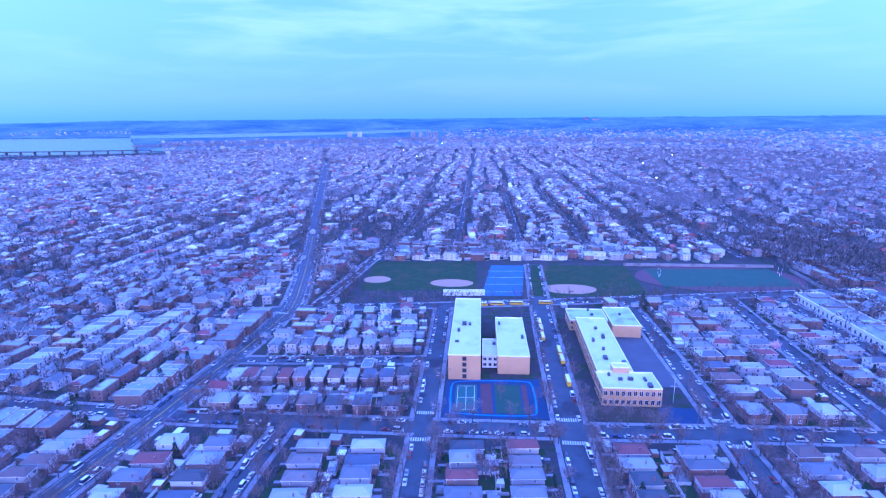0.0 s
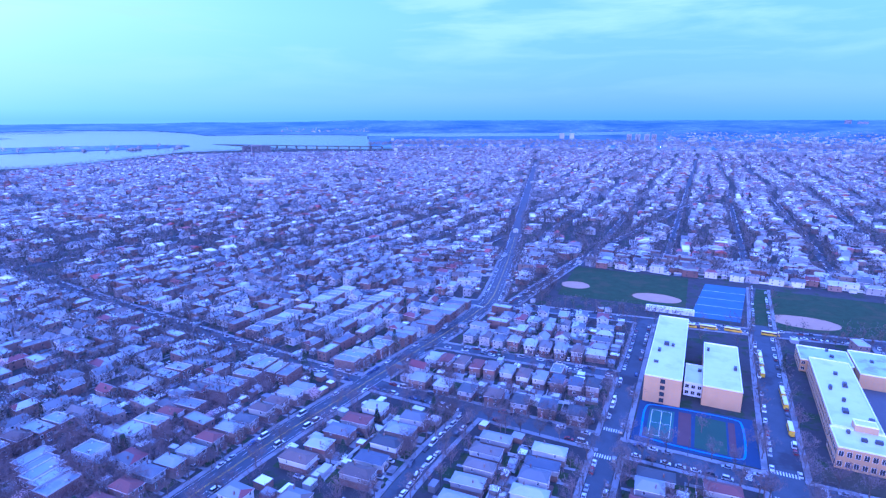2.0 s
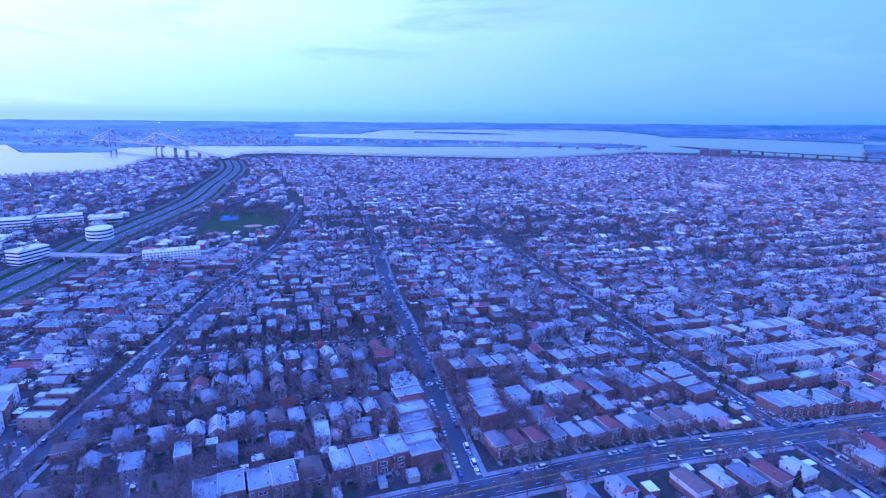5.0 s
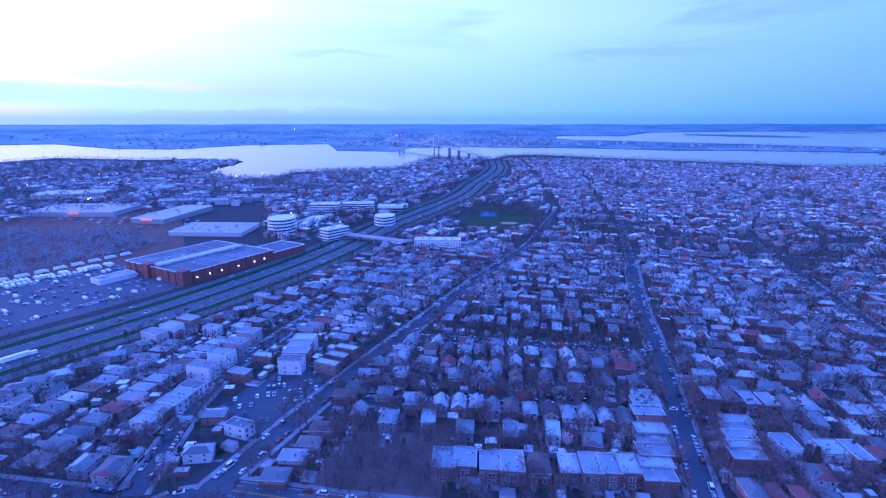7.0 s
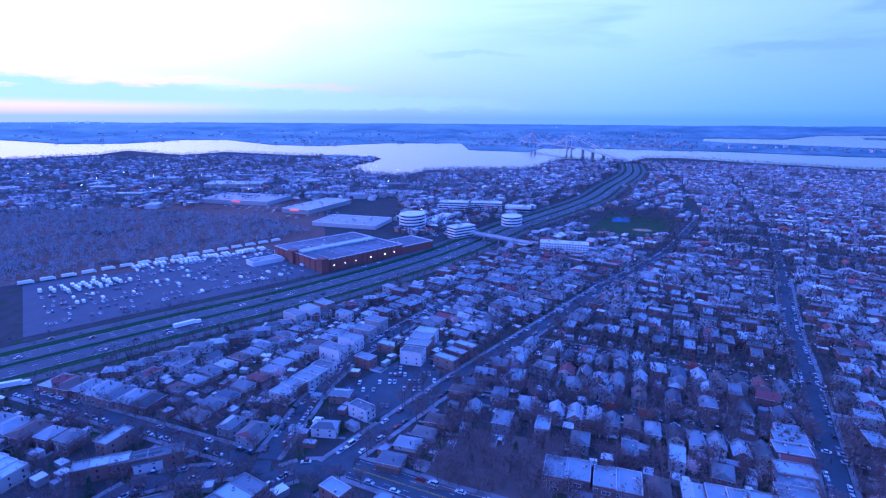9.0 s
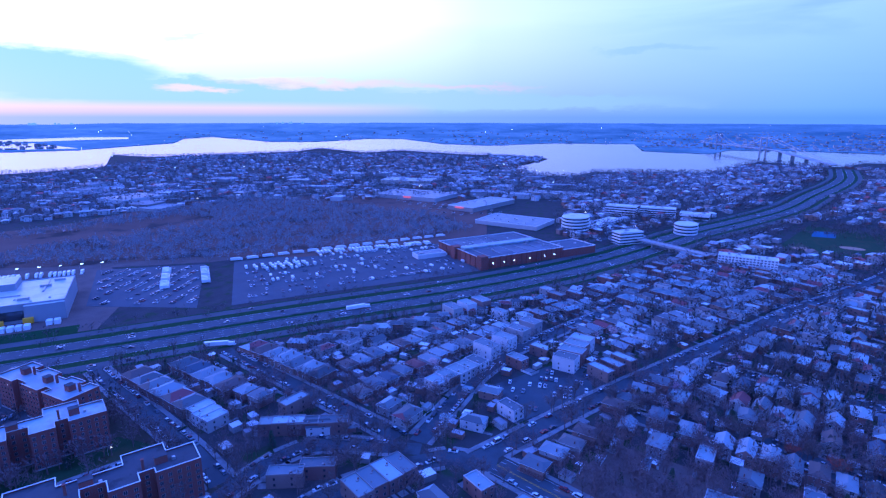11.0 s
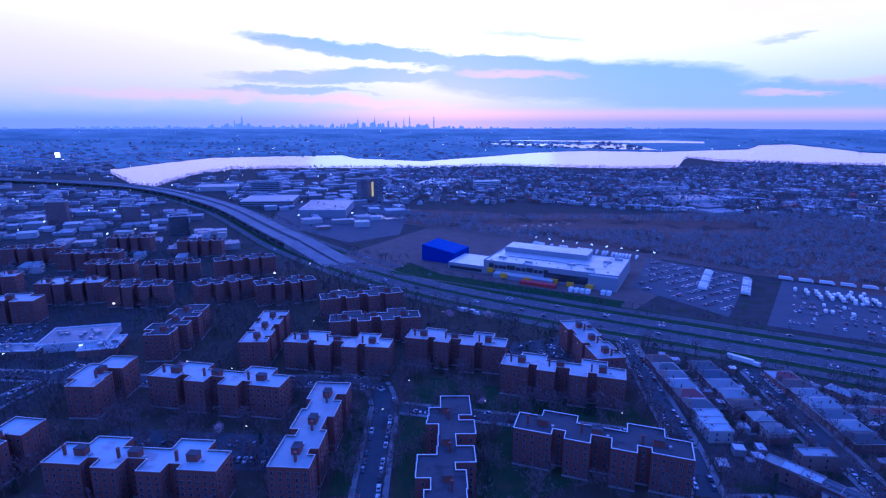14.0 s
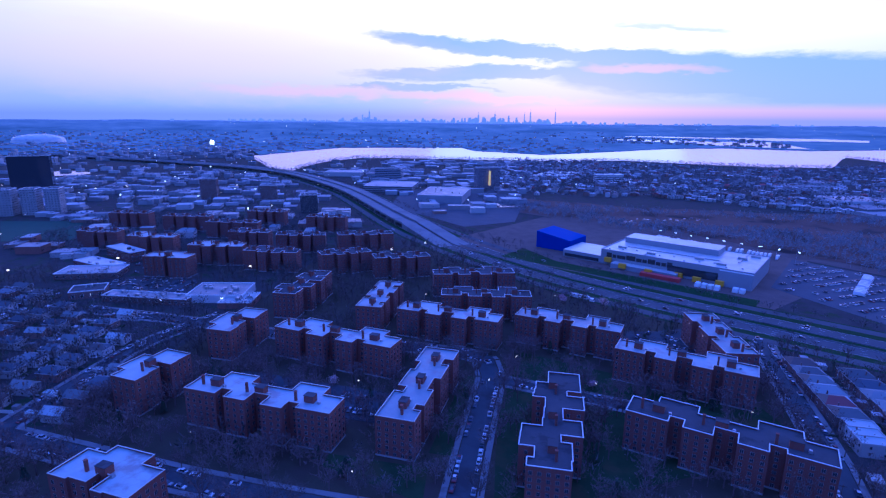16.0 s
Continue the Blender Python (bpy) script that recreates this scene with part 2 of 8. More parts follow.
# ---- plan: streets as centre lines with a carriageway width ----
ROADS = {
    "avenue": ([(-186, -100), (-178, -40), (-176, 40), (-169, 121), (-163, 180), (-152, 237), (-143, 290), (-130, 360), (-124, 415)], 13.5),
    "north_avenue": ([(-124, 415), (-127, 450), (-152, 597), (-225, 970), (-298, 1348), (-420, 1980)], 17.0),
    "field_street": ([(-104, 424), (-99, 451), (-90, 501), (-76, 575), (-66, 620), (-40, 719), (0, 860), (90, 1180)], 8.0),
    "upper_cross": ([(-290, 395), (-124, 415), (7, 421), (101, 427), (301, 444), (620, 470)], 10.5),
    "lower_cross": ([(-146, 253), (-24, 242), (59, 236), (167, 231), (340, 220)], 11.0),
    "side_west": ([(-17, 130), (-13.4, 193), (-9.4, 260), (0.5, 421)], 10.0),
    "school_street": ([(55, 130), (58.8, 192), (63.4, 248), (76.7, 394), (94, 545)], 13.0),
    "side_east": ([(131, 130), (134.6, 198), (141.7, 270), (153, 429)], 10.5),
    "far_east": ([(214, 150), (220, 240), (225, 311), (240, 438)], 10.5),
    "outer_east": ([(272, 200), (279, 314), (284, 440)], 9.0),
    "back_street": ([(-141, 320), (-8, 317)], 7.5),
    "short_street": ([(-92, 130), (-88.5, 194), (-80, 246)], 8.5),
    "long_west": ([(-165, 88), (-268, 107), (-361, 124), (-433, 135), (-576, 166), (-820, 215)], 10.0),
    "second_west": ([(-148, 254), (-222, 263), (-420, 300), (-700, 350)], 9.5),
    "slant_road": ([(-176, -112), (-215, -100), (-284, -78), (-345, -56), (-437, -22), (-497, -2), (-574, 34), (-661, 66), (-900, 130)], 10.5),
    "west_lane": ([(-262, -60), (-262, 20), (-252, 105)], 8.0),
    "west_lane_two": ([(-352, -45), (-345, 40), (-334, 118)], 8.0),
    "junction_road": ([(32, -130), (-60, -150), (-125, -150), (-176, -128), (-186, -100)], 11.0),
    "slip_road": ([(-176, -135), (-152, -180), (-128, -186), (-60, -178)], 9.0),
    "lot_street": ([(-180, -140), (-277, -155), (-343, -141), (-430, -118)], 9.0),
    "row_street": ([(-178, -150), (-183, -214), (-190, -309)], 9.0),
    "block_street": ([(-108, -190), (-115, -228), (-124, -321), (-128, -352)], 9.5),
    "garden_street": ([(30, -120), (33, -200), (33, -284), (60, -292), (150, -288)], 10.5),
    "south_street": ([(30, -150), (120, -150), (215, -158), (330, -168)], 10.0),
    "park_street": ([(150, -288), (230, -296), (330, -300)], 10.0),
    "cross_lane": ([(33, -262), (-40, -248), (-112, -230)], 7.5),
    "east_lane": ([(238, -158), (244, -215), (247, -258), (236, -296), (230, -312)], 9.0),
}


def stations(pts, step):
    """Places and headings every step metres along a line."""
    out, left = [], 0.0
    for (ax, ay), (bx, by) in zip(pts, pts[1:]):
        n = math.hypot(bx - ax, by - ay)
        while left < n:
            k = left / n
            out.append((ax + (bx - ax) * k, ay + (by - ay) * k, math.atan2(by - ay, bx - ax)))
            left += step
        left -= n
    return out


def gap(x, y, pts):
    """Distance from a place to a line."""
    best = 1e9
    for (ax, ay), (bx, by) in zip(pts, pts[1:]):
        dx, dy = bx - ax, by - ay
        k = min(1.0, max(0.0, ((x - ax) * dx + (y - ay) * dy) / (dx * dx + dy * dy)))
        best = min(best, math.hypot(x - ax - k * dx, y - ay - k * dy))
    return best


BOUNDS = {k: (min(p[0] for p in pts) - 20, max(p[0] for p in pts) + 20, min(p[1] for p in pts) - 20, max(p[1] for p in pts) + 20) for k, (pts, w) in ROADS.items()}


def on_road(x, y, margin=0.0, but=""):
    for k, (pts, w) in ROADS.items():
        a, b, c, d = BOUNDS[k]
        if k != but and a < x < b and c < y < d and gap(x, y, pts) < w / 2 + margin:
            return True
    return False


EXPRESSWAY = [(-2020, 60), (-1720, 62), (-1507, 36), (-1325, 2), (-1080, -30), (-905, -82), (-770, -128), (-690, -146), (-543, -182), (-392, -246), (-297, -302), (-183, -362), (-100, -405), (-5, -462), (55, -512), (104, -560), (148, -610), (198, -670), (277, -785), (367, -913), (466, -1022), (607, -1158), (795, -1268), (1080, -1345), (1700, -1480)]
TAKEN = {}


def take(x, y, r):
    TAKEN.setdefault((int(x // 20), int(y // 20)), []).append((x, y, r))


def is_free(x, y, r):
    i, j = int(x // 20), int(y // 20)
    for a in range(i - 2, i + 3):
        for b in range(j - 2, j + 3):
            for u, v, q in TAKEN.get((a, b), ()):
                if (u - x) ** 2 + (v - y) ** 2 < (q + r) ** 2:
                    return False
    return True


def inside(x, y, ring):
    hit = False
    for (ax, ay), (bx, by) in zip(ring, ring[1:] + ring[:1]):
        if (ay > y) != (by > y) and x < (bx - ax) * (y - ay) / (by - ay) + ax:
            hit = not hit
    return hit


# open ground on which no house stands
SCHOOL = [(-6, 246), (130, 238), (150, 412), (4, 416)]
FIELDS = [(-86, 430), (345, 440), (360, 562), (-86, 566)]
WOODS = [(118, -880), (-60, -850), (-306, -850), (-646, -905), (-690, -500), (-614, -372), (-317, -523), (-232, -600), (64, -800)]
LOTS = [(30, -600), (-170, -690), (-330, -510), (-526, -390), (-700, -340), (-600, -180), (-430, -230), (-160, -390), (60, -520)]
PARK = [(-730, -45), (-740, 85), (-960, 110), (-980, -10)]
ESTATE = [(215, -110), (232, -500), (120, -560), (-20, -440), (-120, -345), (-104, -150), (20, -110)]
GROVE = [(-232, -62), (-234, -12), (-186, -14), (-184, -72)]
TEAMFIELD = [(594, -453), (527, -480), (605, -572), (706, -544)]
OPEN = (TEAMFIELD, SCHOOL, FIELDS, WOODS, LOTS, PARK, ESTATE, GROVE)


def is_open(x, y):
    return any(inside(x, y, ring) for ring in OPEN)


# ---- materials ----
def paint(name, stops, rough=0.8, metal=0.0, scale=1.0, dirt=0.25, bump=0.15, by="object", spec=0.5, fine=8.0, stains=None):
    """A worn surface. stops: colours, one of which each object (or each loose piece, or the position) picks by chance."""
    m = bpy.data.materials.new(name)
    m.use_nodes = True
    t = m.node_tree
    b = t.nodes["Principled BSDF"]
    geo = t.nodes.new("ShaderNodeNewGeometry")
    if len(stops) == 1:
        col = mix(t, 0.0, stops[0], stops[0])
    else:
        pick = t.nodes.new("ShaderNodeObjectInfo").outputs["Random"] if by == "object" else geo.outputs["Random Per Island"]
        n = len(stops)
        col = ramp(t, pick, [(i / n, c) for i, c in enumerate(stops)], "CONSTANT")
    at = geo.outputs["Position"]
    large = node(t, "ShaderNodeTexNoise", Vector=at, Scale=0.16 * scale, Detail=4.0, Roughness=0.6).outputs[0]
    small = node(t, "ShaderNodeTexNoise", Vector=at, Scale=fine * 0.25 * scale, Detail=5.0, Roughness=0.65).outputs[0]
    wear = maths(t, "MULTIPLY_ADD", large, 2 * dirt, 1 - dirt)
    grain = maths(t, "MULTIPLY_ADD", small, dirt, 1 - dirt / 2)
    shade = node(t, "ShaderNodeCombineColor", Red=maths(t, "MULTIPLY", wear, grain), Green=maths(t, "MULTIPLY", wear, grain), Blue=maths(t, "MULTIPLY", wear, grain)).outputs[0]
    col = mix(t, 1.0, col, shade, "MULTIPLY")
    if stains:
        spots = ramp(t, node(t, "ShaderNodeTexNoise", Vector=at, Scale=stains[1], Detail=6.0, Roughness=0.6).outputs[0], [(0.52, (0, 0, 0)), (0.62, (1, 1, 1))])
        col = mix(t, spots, col, stains[0])
    t.links.new(col, b.inputs["Base Color"])
    b.inputs["Roughness"].default_value, b.inputs["Metallic"].default_value = rough, metal
    b.inputs["Specular IOR Level"].default_value = spec
    if bump:
        h = node(t, "ShaderNodeBump", Height=small, Strength=bump, Distance=0.05)
        t.links.new(h.outputs[0], b.inputs["Normal"])
    return m


def lit(name, colour, strength):
    m = bpy.data.materials.new(name)
    m.use_nodes = True
    b = m.node_tree.nodes["Principled BSDF"]
    b.inputs["Base Color"].default_value = (*colour, 1)
    b.inputs["Emission Color"].default_value = (*colour, 1)
    b.inputs["Emission Strength"].default_value = strength
    return m


def bricks(name, stops, mortar=(0.33, 0.30, 0.28)):
    """Brickwork in courses; each building picks its own shade."""
    m = paint(name, stops, 0.88, dirt=0.22)
    t = m.node_tree
    b = t.nodes["Principled BSDF"]
    col = b.inputs["Base Color"].links[0].from_socket
    co = t.nodes.new("ShaderNodeTexCoord").outputs["Object"]
    sep = node(t, "ShaderNodeSeparateXYZ", Vector=co)
    run = maths(t, "ADD", sep.outputs[0], sep.outputs[1])
    flat = node(t, "ShaderNodeCombineXYZ", X=run, Y=sep.outputs[2])
    wall = node(t, "ShaderNodeTexBrick", Vector=flat.outputs[0], Scale=1.0)
    wall.inputs["Brick Width"].default_value, wall.inputs["Row Height"].default_value, wall.inputs["Mortar Size"].default_value = 0.22, 0.075, 0.008
    t.links.new(mix(t, wall.outputs["Fac"], col, mortar), b.inputs["Base Color"])
    return m


ASPHALT = paint("asphalt", [(0.068, 0.076, 0.083)], 0.9, spec=0.25, dirt=0.3, scale=0.8, stains=((0.045, 0.045, 0.05), 0.05), bump=0.2)
ASPHALT_NEW = paint("highway_concrete", [(0.093, 0.093, 0.098)], 0.9, spec=0.2, dirt=0.25, scale=0.4, stains=((0.085, 0.085, 0.085), 0.03))
LOTASPHALT = paint("worn_lot_asphalt", [(0.098, 0.098, 0.104)], 0.9, spec=0.2, dirt=0.3, scale=0.5, stains=((0.09, 0.09, 0.095), 0.04))
CONCRETE = paint("pavement_concrete", [(0.21, 0.205, 0.20)], 0.9, dirt=0.25, stains=((0.13, 0.125, 0.12), 0.11))
SLAB = paint("concrete_structure", [(0.34, 0.33, 0.32)], 0.85, dirt=0.2)
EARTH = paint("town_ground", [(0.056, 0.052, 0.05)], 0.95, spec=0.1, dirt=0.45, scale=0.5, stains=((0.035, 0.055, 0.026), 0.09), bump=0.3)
LAWN = paint("lawn", [(0.034, 0.058, 0.026)], 0.95, spec=0.1, dirt=0.35, stains=((0.055, 0.060, 0.03), 0.06), bump=0.5)
TURF = paint("sports_turf", [(0.02, 0.062, 0.032)], 0.9, dirt=0.25, scale=0.5)
VERGE = paint("verge_grass", [(0.022, 0.055, 0.018)], 0.95, spec=0.1, dirt=0.35, bump=0.5)
SAND = paint("infield_sand", [(0.34, 0.205, 0.12)], 0.95, dirt=0.15)
REEDS = paint("marsh_reeds", [(0.136, 0.085, 0.065)], 0.95, spec=0.1, dirt=0.35, scale=0.25, stains=((0.05, 0.04, 0.034), 0.02), bump=0.5)
DEPOTROOF = paint("grey_membrane_roof", [(0.095, 0.10, 0.115)], 0.7, dirt=0.15, stains=((0.16, 0.165, 0.18), 0.02), spec=0.35)
FENCEPAINT = paint("fence_boards", [(0.60, 0.60, 0.59), (0.62, 0.61, 0.60), (0.20, 0.15, 0.11), (0.35, 0.34, 0.33)], 0.7, dirt=0.12, by="island", bump=0)
WINTERLAWN = paint("winter_lawn", [(0.061, 0.055, 0.038)], 0.95, spec=0.1, dirt=0.45, scale=0.5, stains=((0.062, 0.050, 0.040), 0.05), bump=0.4)
LITTER = paint("leaf_litter", [(0.139, 0.105, 0.089)], 0.95, spec=0.1, dirt=0.4, scale=0.4)
BRICK = bricks("brick_wall", [(0.149, 0.069, 0.056), (0.134, 0.073, 0.063), (0.171, 0.092, 0.076), (0.195, 0.132, 0.107), (0.12, 0.056, 0.049)], (0.24, 0.2, 0.18))
BRICK_DARK = bricks("estate_brick", [(0.185, 0.06, 0.045), (0.213, 0.068, 0.05)], (0.15, 0.105, 0.09))
DULLTRIM = paint("weathered_window_frames", [(0.37, 0.34, 0.32)], 0.6, dirt=0.15, bump=0)
BRICK_TAN = bricks("buff_brick", [(0.52, 0.29, 0.125)], (0.42, 0.30, 0.17))
SIDING = paint("house_siding", [(0.477, 0.464, 0.445), (0.349, 0.342, 0.336), (0.44, 0.402, 0.34), (0.289, 0.275, 0.262), (0.568, 0.568, 0.568), (0.221, 0.11, 0.089), (0.444, 0.43, 0.417), (0.258, 0.168, 0.134)], 0.7, dirt=0.14)
SHINGLE = paint("roof_shingles", [(0.199, 0.211, 0.207), (0.135, 0.142, 0.142), (0.247, 0.259, 0.251), (0.077, 0.084, 0.087), (0.13, 0.115, 0.102), (0.22, 0.239, 0.247), (0.045, 0.049, 0.051), (0.091, 0.065, 0.055), (0.324, 0.347, 0.343), (0.067, 0.079, 0.097), (0.123, 0.083, 0.066), (0.109, 0.118, 0.122), (0.228, 0.243, 0.239), (0.135, 0.041, 0.034)], 0.72, dirt=0.22, fine=20, bump=0.3, spec=0.6)
LIGHTSHINGLE = paint("pale_grey_shingles", [(0.197, 0.234, 0.234), (0.153, 0.182, 0.186), (0.23, 0.274, 0.274), (0.176, 0.209, 0.215), (0.12, 0.143, 0.15)], 0.7, dirt=0.2, fine=20, bump=0.3)
FLATROOF = paint("silver_roof_coating", [(0.178, 0.212, 0.218), (0.127, 0.151, 0.158), (0.255, 0.304, 0.304), (0.089, 0.106, 0.113), (0.157, 0.201, 0.208), (0.196, 0.233, 0.233)], 0.45, dirt=0.22, stains=((0.22, 0.22, 0.22), 0.12), spec=0.7)
PALEROOF = paint("pale_membrane_roof", [(0.52, 0.52, 0.47)], 0.38, dirt=0.14, stains=((0.42, 0.42, 0.42), 0.06), spec=0.7)
ESTATEROOF = paint("silvered_estate_roof", [(0.302, 0.36, 0.365), (0.252, 0.3, 0.305), (0.353, 0.42, 0.42)], 0.5, dirt=0.25, stains=((0.24, 0.24, 0.245), 0.09), spec=0.6)
TARROOF = paint("grey_gravel_roof", [(0.075, 0.075, 0.08)], 0.9, spec=0.2, dirt=0.25, stains=((0.05, 0.05, 0.055), 0.15))
TRIM = paint("white_trim", [(0.74, 0.73, 0.71)], 0.6, dirt=0.1, bump=0.05)
COPING = paint("stone_coping", [(0.78, 0.77, 0.75)], 0.7, dirt=0.12)
ROOFEDGE = paint("roof_edge_flashing", [(0.34, 0.34, 0.34), (0.24, 0.22, 0.21), (0.45, 0.44, 0.43)], 0.7, dirt=0.2)
DOOR = paint("door_paint", [(0.28, 0.06, 0.05), (0.10, 0.07, 0.05), (0.6, 0.6, 0.58), (0.05, 0.09, 0.07), (0.07, 0.09, 0.16)], 0.5, dirt=0.1)
DARKMETAL = paint("dark_metal", [(0.06, 0.06, 0.065)], 0.5, 0.3, dirt=0.2)
STEEL = paint("galvanised_steel", [(0.42, 0.43, 0.44)], 0.4, 0.7, dirt=0.15)
WHITEPANEL = paint("white_metal_panel", [(0.312, 0.32, 0.343)], 0.55, 0.1, dirt=0.08, spec=0.6)
BLUEPANEL = paint("blue_metal_panel", [(0.012, 0.048, 0.29)], 0.7, spec=0.15, dirt=0.1)
YELLOW = paint("yellow_paint", [(0.66, 0.38, 0.025)], 0.5, dirt=0.12)
REDPAINT = paint("red_paint", [(0.42, 0.05, 0.05)], 0.5, dirt=0.15)
COURTBLUE = paint("court_blue", [(0.014, 0.034, 0.075)], 0.85, dirt=0.2)
COURTGREEN = paint("court_green", [(0.03, 0.10, 0.075)], 0.85, dirt=0.2)
DUSTYBLUE = paint("faded_blue_court", [(0.045, 0.10, 0.17)], 0.85, dirt=0.35, scale=0.5)
COURTRED = paint("court_red", [(0.085, 0.034, 0.036)], 0.85, dirt=0.2)
LINEPAINT = paint("road_paint", [(0.62, 0.62, 0.60)], 0.7, dirt=0.3)
LINEYELLOW = paint("yellow_road_paint", [(0.55, 0.36, 0.05)], 0.7, dirt=0.3)
CARPAINT = paint("car_paint", [(0.70, 0.70, 0.70), (0.04, 0.04, 0.045), (0.32, 0.33, 0.34), (0.72, 0.72, 0.71), (0.10, 0.10, 0.11), (0.45, 0.46, 0.47), (0.20, 0.03, 0.03), (0.05, 0.07, 0.16), (0.62, 0.61, 0.58)], 0.25, 0.2, dirt=0.05, bump=0.0, spec=0.7)
CARPAINT_BITS = paint("parked_car_paint", [(0.70, 0.70, 0.70), (0.05, 0.05, 0.055), (0.35, 0.36, 0.37), (0.74, 0.74, 0.74), (0.12, 0.12, 0.13), (0.55, 0.56, 0.57), (0.06, 0.07, 0.10), (0.66, 0.66, 0.66), (0.16, 0.035, 0.035)], 0.3, 0.2, dirt=0.05, bump=0.0, by="island")
TRUCKWHITE = paint("white_truck_panel", [(0.80, 0.80, 0.80), (0.74, 0.74, 0.72)], 0.4, dirt=0.08)
TYRE = paint("rubber", [(0.025, 0.025, 0.025)], 0.85, dirt=0.2)
BARK = paint("bark", [(0.11, 0.085, 0.07), (0.14, 0.11, 0.09), (0.09, 0.07, 0.06)], 0.95, dirt=0.3)
TWIGS = paint("bare_twigs", [(0.143, 0.113, 0.108), (0.128, 0.101, 0.096), (0.161, 0.125, 0.119), (0.149, 0.105, 0.099), (0.105, 0.086, 0.078)], 0.95, dirt=0.25, bump=0)
BLOSSOM = paint("pink_blossom", [(0.62, 0.40, 0.44), (0.66, 0.48, 0.46)], 0.9, dirt=0.15, bump=0)
RUSSET = paint("russet_buds", [(0.30, 0.075, 0.05)], 0.9, dirt=0.2, bump=0)
NEEDLES = paint("evergreen_needles", [(0.022, 0.045, 0.026), (0.03, 0.05, 0.025)], 0.9, dirt=0.35, bump=0)
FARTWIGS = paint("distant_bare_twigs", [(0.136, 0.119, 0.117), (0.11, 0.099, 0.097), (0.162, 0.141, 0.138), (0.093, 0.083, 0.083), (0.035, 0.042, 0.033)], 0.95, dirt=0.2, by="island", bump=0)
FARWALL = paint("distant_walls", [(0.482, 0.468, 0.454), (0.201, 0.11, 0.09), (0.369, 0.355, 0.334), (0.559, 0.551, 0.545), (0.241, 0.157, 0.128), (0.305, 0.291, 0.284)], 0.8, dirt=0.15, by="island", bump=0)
SHEDWALL = paint("shed_walls", [(0.30, 0.29, 0.28), (0.22, 0.12, 0.09), (0.18, 0.17, 0.16), (0.40, 0.39, 0.37)], 0.8, dirt=0.2, by="island", bump=0)
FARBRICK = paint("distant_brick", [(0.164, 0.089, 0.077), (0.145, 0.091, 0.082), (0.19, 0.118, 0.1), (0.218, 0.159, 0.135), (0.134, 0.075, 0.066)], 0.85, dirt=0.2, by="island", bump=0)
# distant roofs are painted paler than the town roofs, standing in for haze
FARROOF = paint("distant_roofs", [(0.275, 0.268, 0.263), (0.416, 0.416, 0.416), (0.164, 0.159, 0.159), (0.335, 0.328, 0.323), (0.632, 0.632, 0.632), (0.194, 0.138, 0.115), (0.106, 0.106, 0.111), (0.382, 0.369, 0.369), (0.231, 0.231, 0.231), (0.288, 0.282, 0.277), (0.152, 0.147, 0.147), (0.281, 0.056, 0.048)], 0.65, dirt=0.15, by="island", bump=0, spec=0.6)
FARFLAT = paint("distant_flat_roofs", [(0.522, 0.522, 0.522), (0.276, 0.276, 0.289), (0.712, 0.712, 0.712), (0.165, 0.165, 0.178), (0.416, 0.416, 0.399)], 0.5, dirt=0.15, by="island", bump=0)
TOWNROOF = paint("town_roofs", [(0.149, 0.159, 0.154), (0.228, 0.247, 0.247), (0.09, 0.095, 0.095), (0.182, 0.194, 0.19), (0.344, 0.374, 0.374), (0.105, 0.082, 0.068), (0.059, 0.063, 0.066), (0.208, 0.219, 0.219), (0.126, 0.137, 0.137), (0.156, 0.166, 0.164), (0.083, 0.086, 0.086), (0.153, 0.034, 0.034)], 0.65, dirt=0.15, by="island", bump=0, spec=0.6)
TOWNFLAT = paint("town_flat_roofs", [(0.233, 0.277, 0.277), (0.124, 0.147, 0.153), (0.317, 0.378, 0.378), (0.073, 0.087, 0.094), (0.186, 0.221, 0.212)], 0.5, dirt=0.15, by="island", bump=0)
TOWNLIGHT = paint("pale_town_shingles", [(0.189, 0.229, 0.232), (0.15, 0.183, 0.189), (0.223, 0.265, 0.265), (0.123, 0.15, 0.152)], 0.7, dirt=0.2, by="island", bump=0)
DARKSHINGLE = paint("dark_weathered_shingles", [(0.075, 0.085, 0.10), (0.055, 0.06, 0.07), (0.10, 0.11, 0.125), (0.085, 0.075, 0.07), (0.17, 0.18, 0.19)], 0.8, dirt=0.2, by="island", bump=0)
# lighter and bluer than other twigs: the blue of the haze is painted in
WOODTWIGS = paint("woodland_twigs_hazed", [(0.267, 0.278, 0.292), (0.226, 0.239, 0.247), (0.289, 0.291, 0.3)], 0.95, dirt=0.25, by="island", bump=0)
TOWERWALL = paint("far_tower_walls", [(0.36, 0.36, 0.38), (0.30, 0.29, 0.29), (0.42, 0.42, 0.44), (0.26, 0.27, 0.30)], 0.6, dirt=0.1, scale=0.05, bump=0)
# haze is put into the base colour: pale tones within a narrow range
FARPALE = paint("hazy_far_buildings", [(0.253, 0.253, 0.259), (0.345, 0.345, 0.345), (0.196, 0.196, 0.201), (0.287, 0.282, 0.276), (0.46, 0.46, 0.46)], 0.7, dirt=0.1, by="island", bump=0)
# distant twigs in paler grey, with the haze mixed into their colour
FARWOOD = paint("far_twigs_paled_for_haze", [(0.185, 0.179, 0.185), (0.157, 0.151, 0.157), (0.202, 0.196, 0.199)], 0.95, dirt=0.15, by="island", bump=0)
LAMPWARM = lit("warm_lamp", (1.0, 0.72, 0.36), 9.0)
LAMPCOOL = lit("cool_lamp", (0.95, 0.97, 1.0), 14.0)
LAMPDIM = lit("room_light", (1.0, 0.70, 0.40), 1.2)
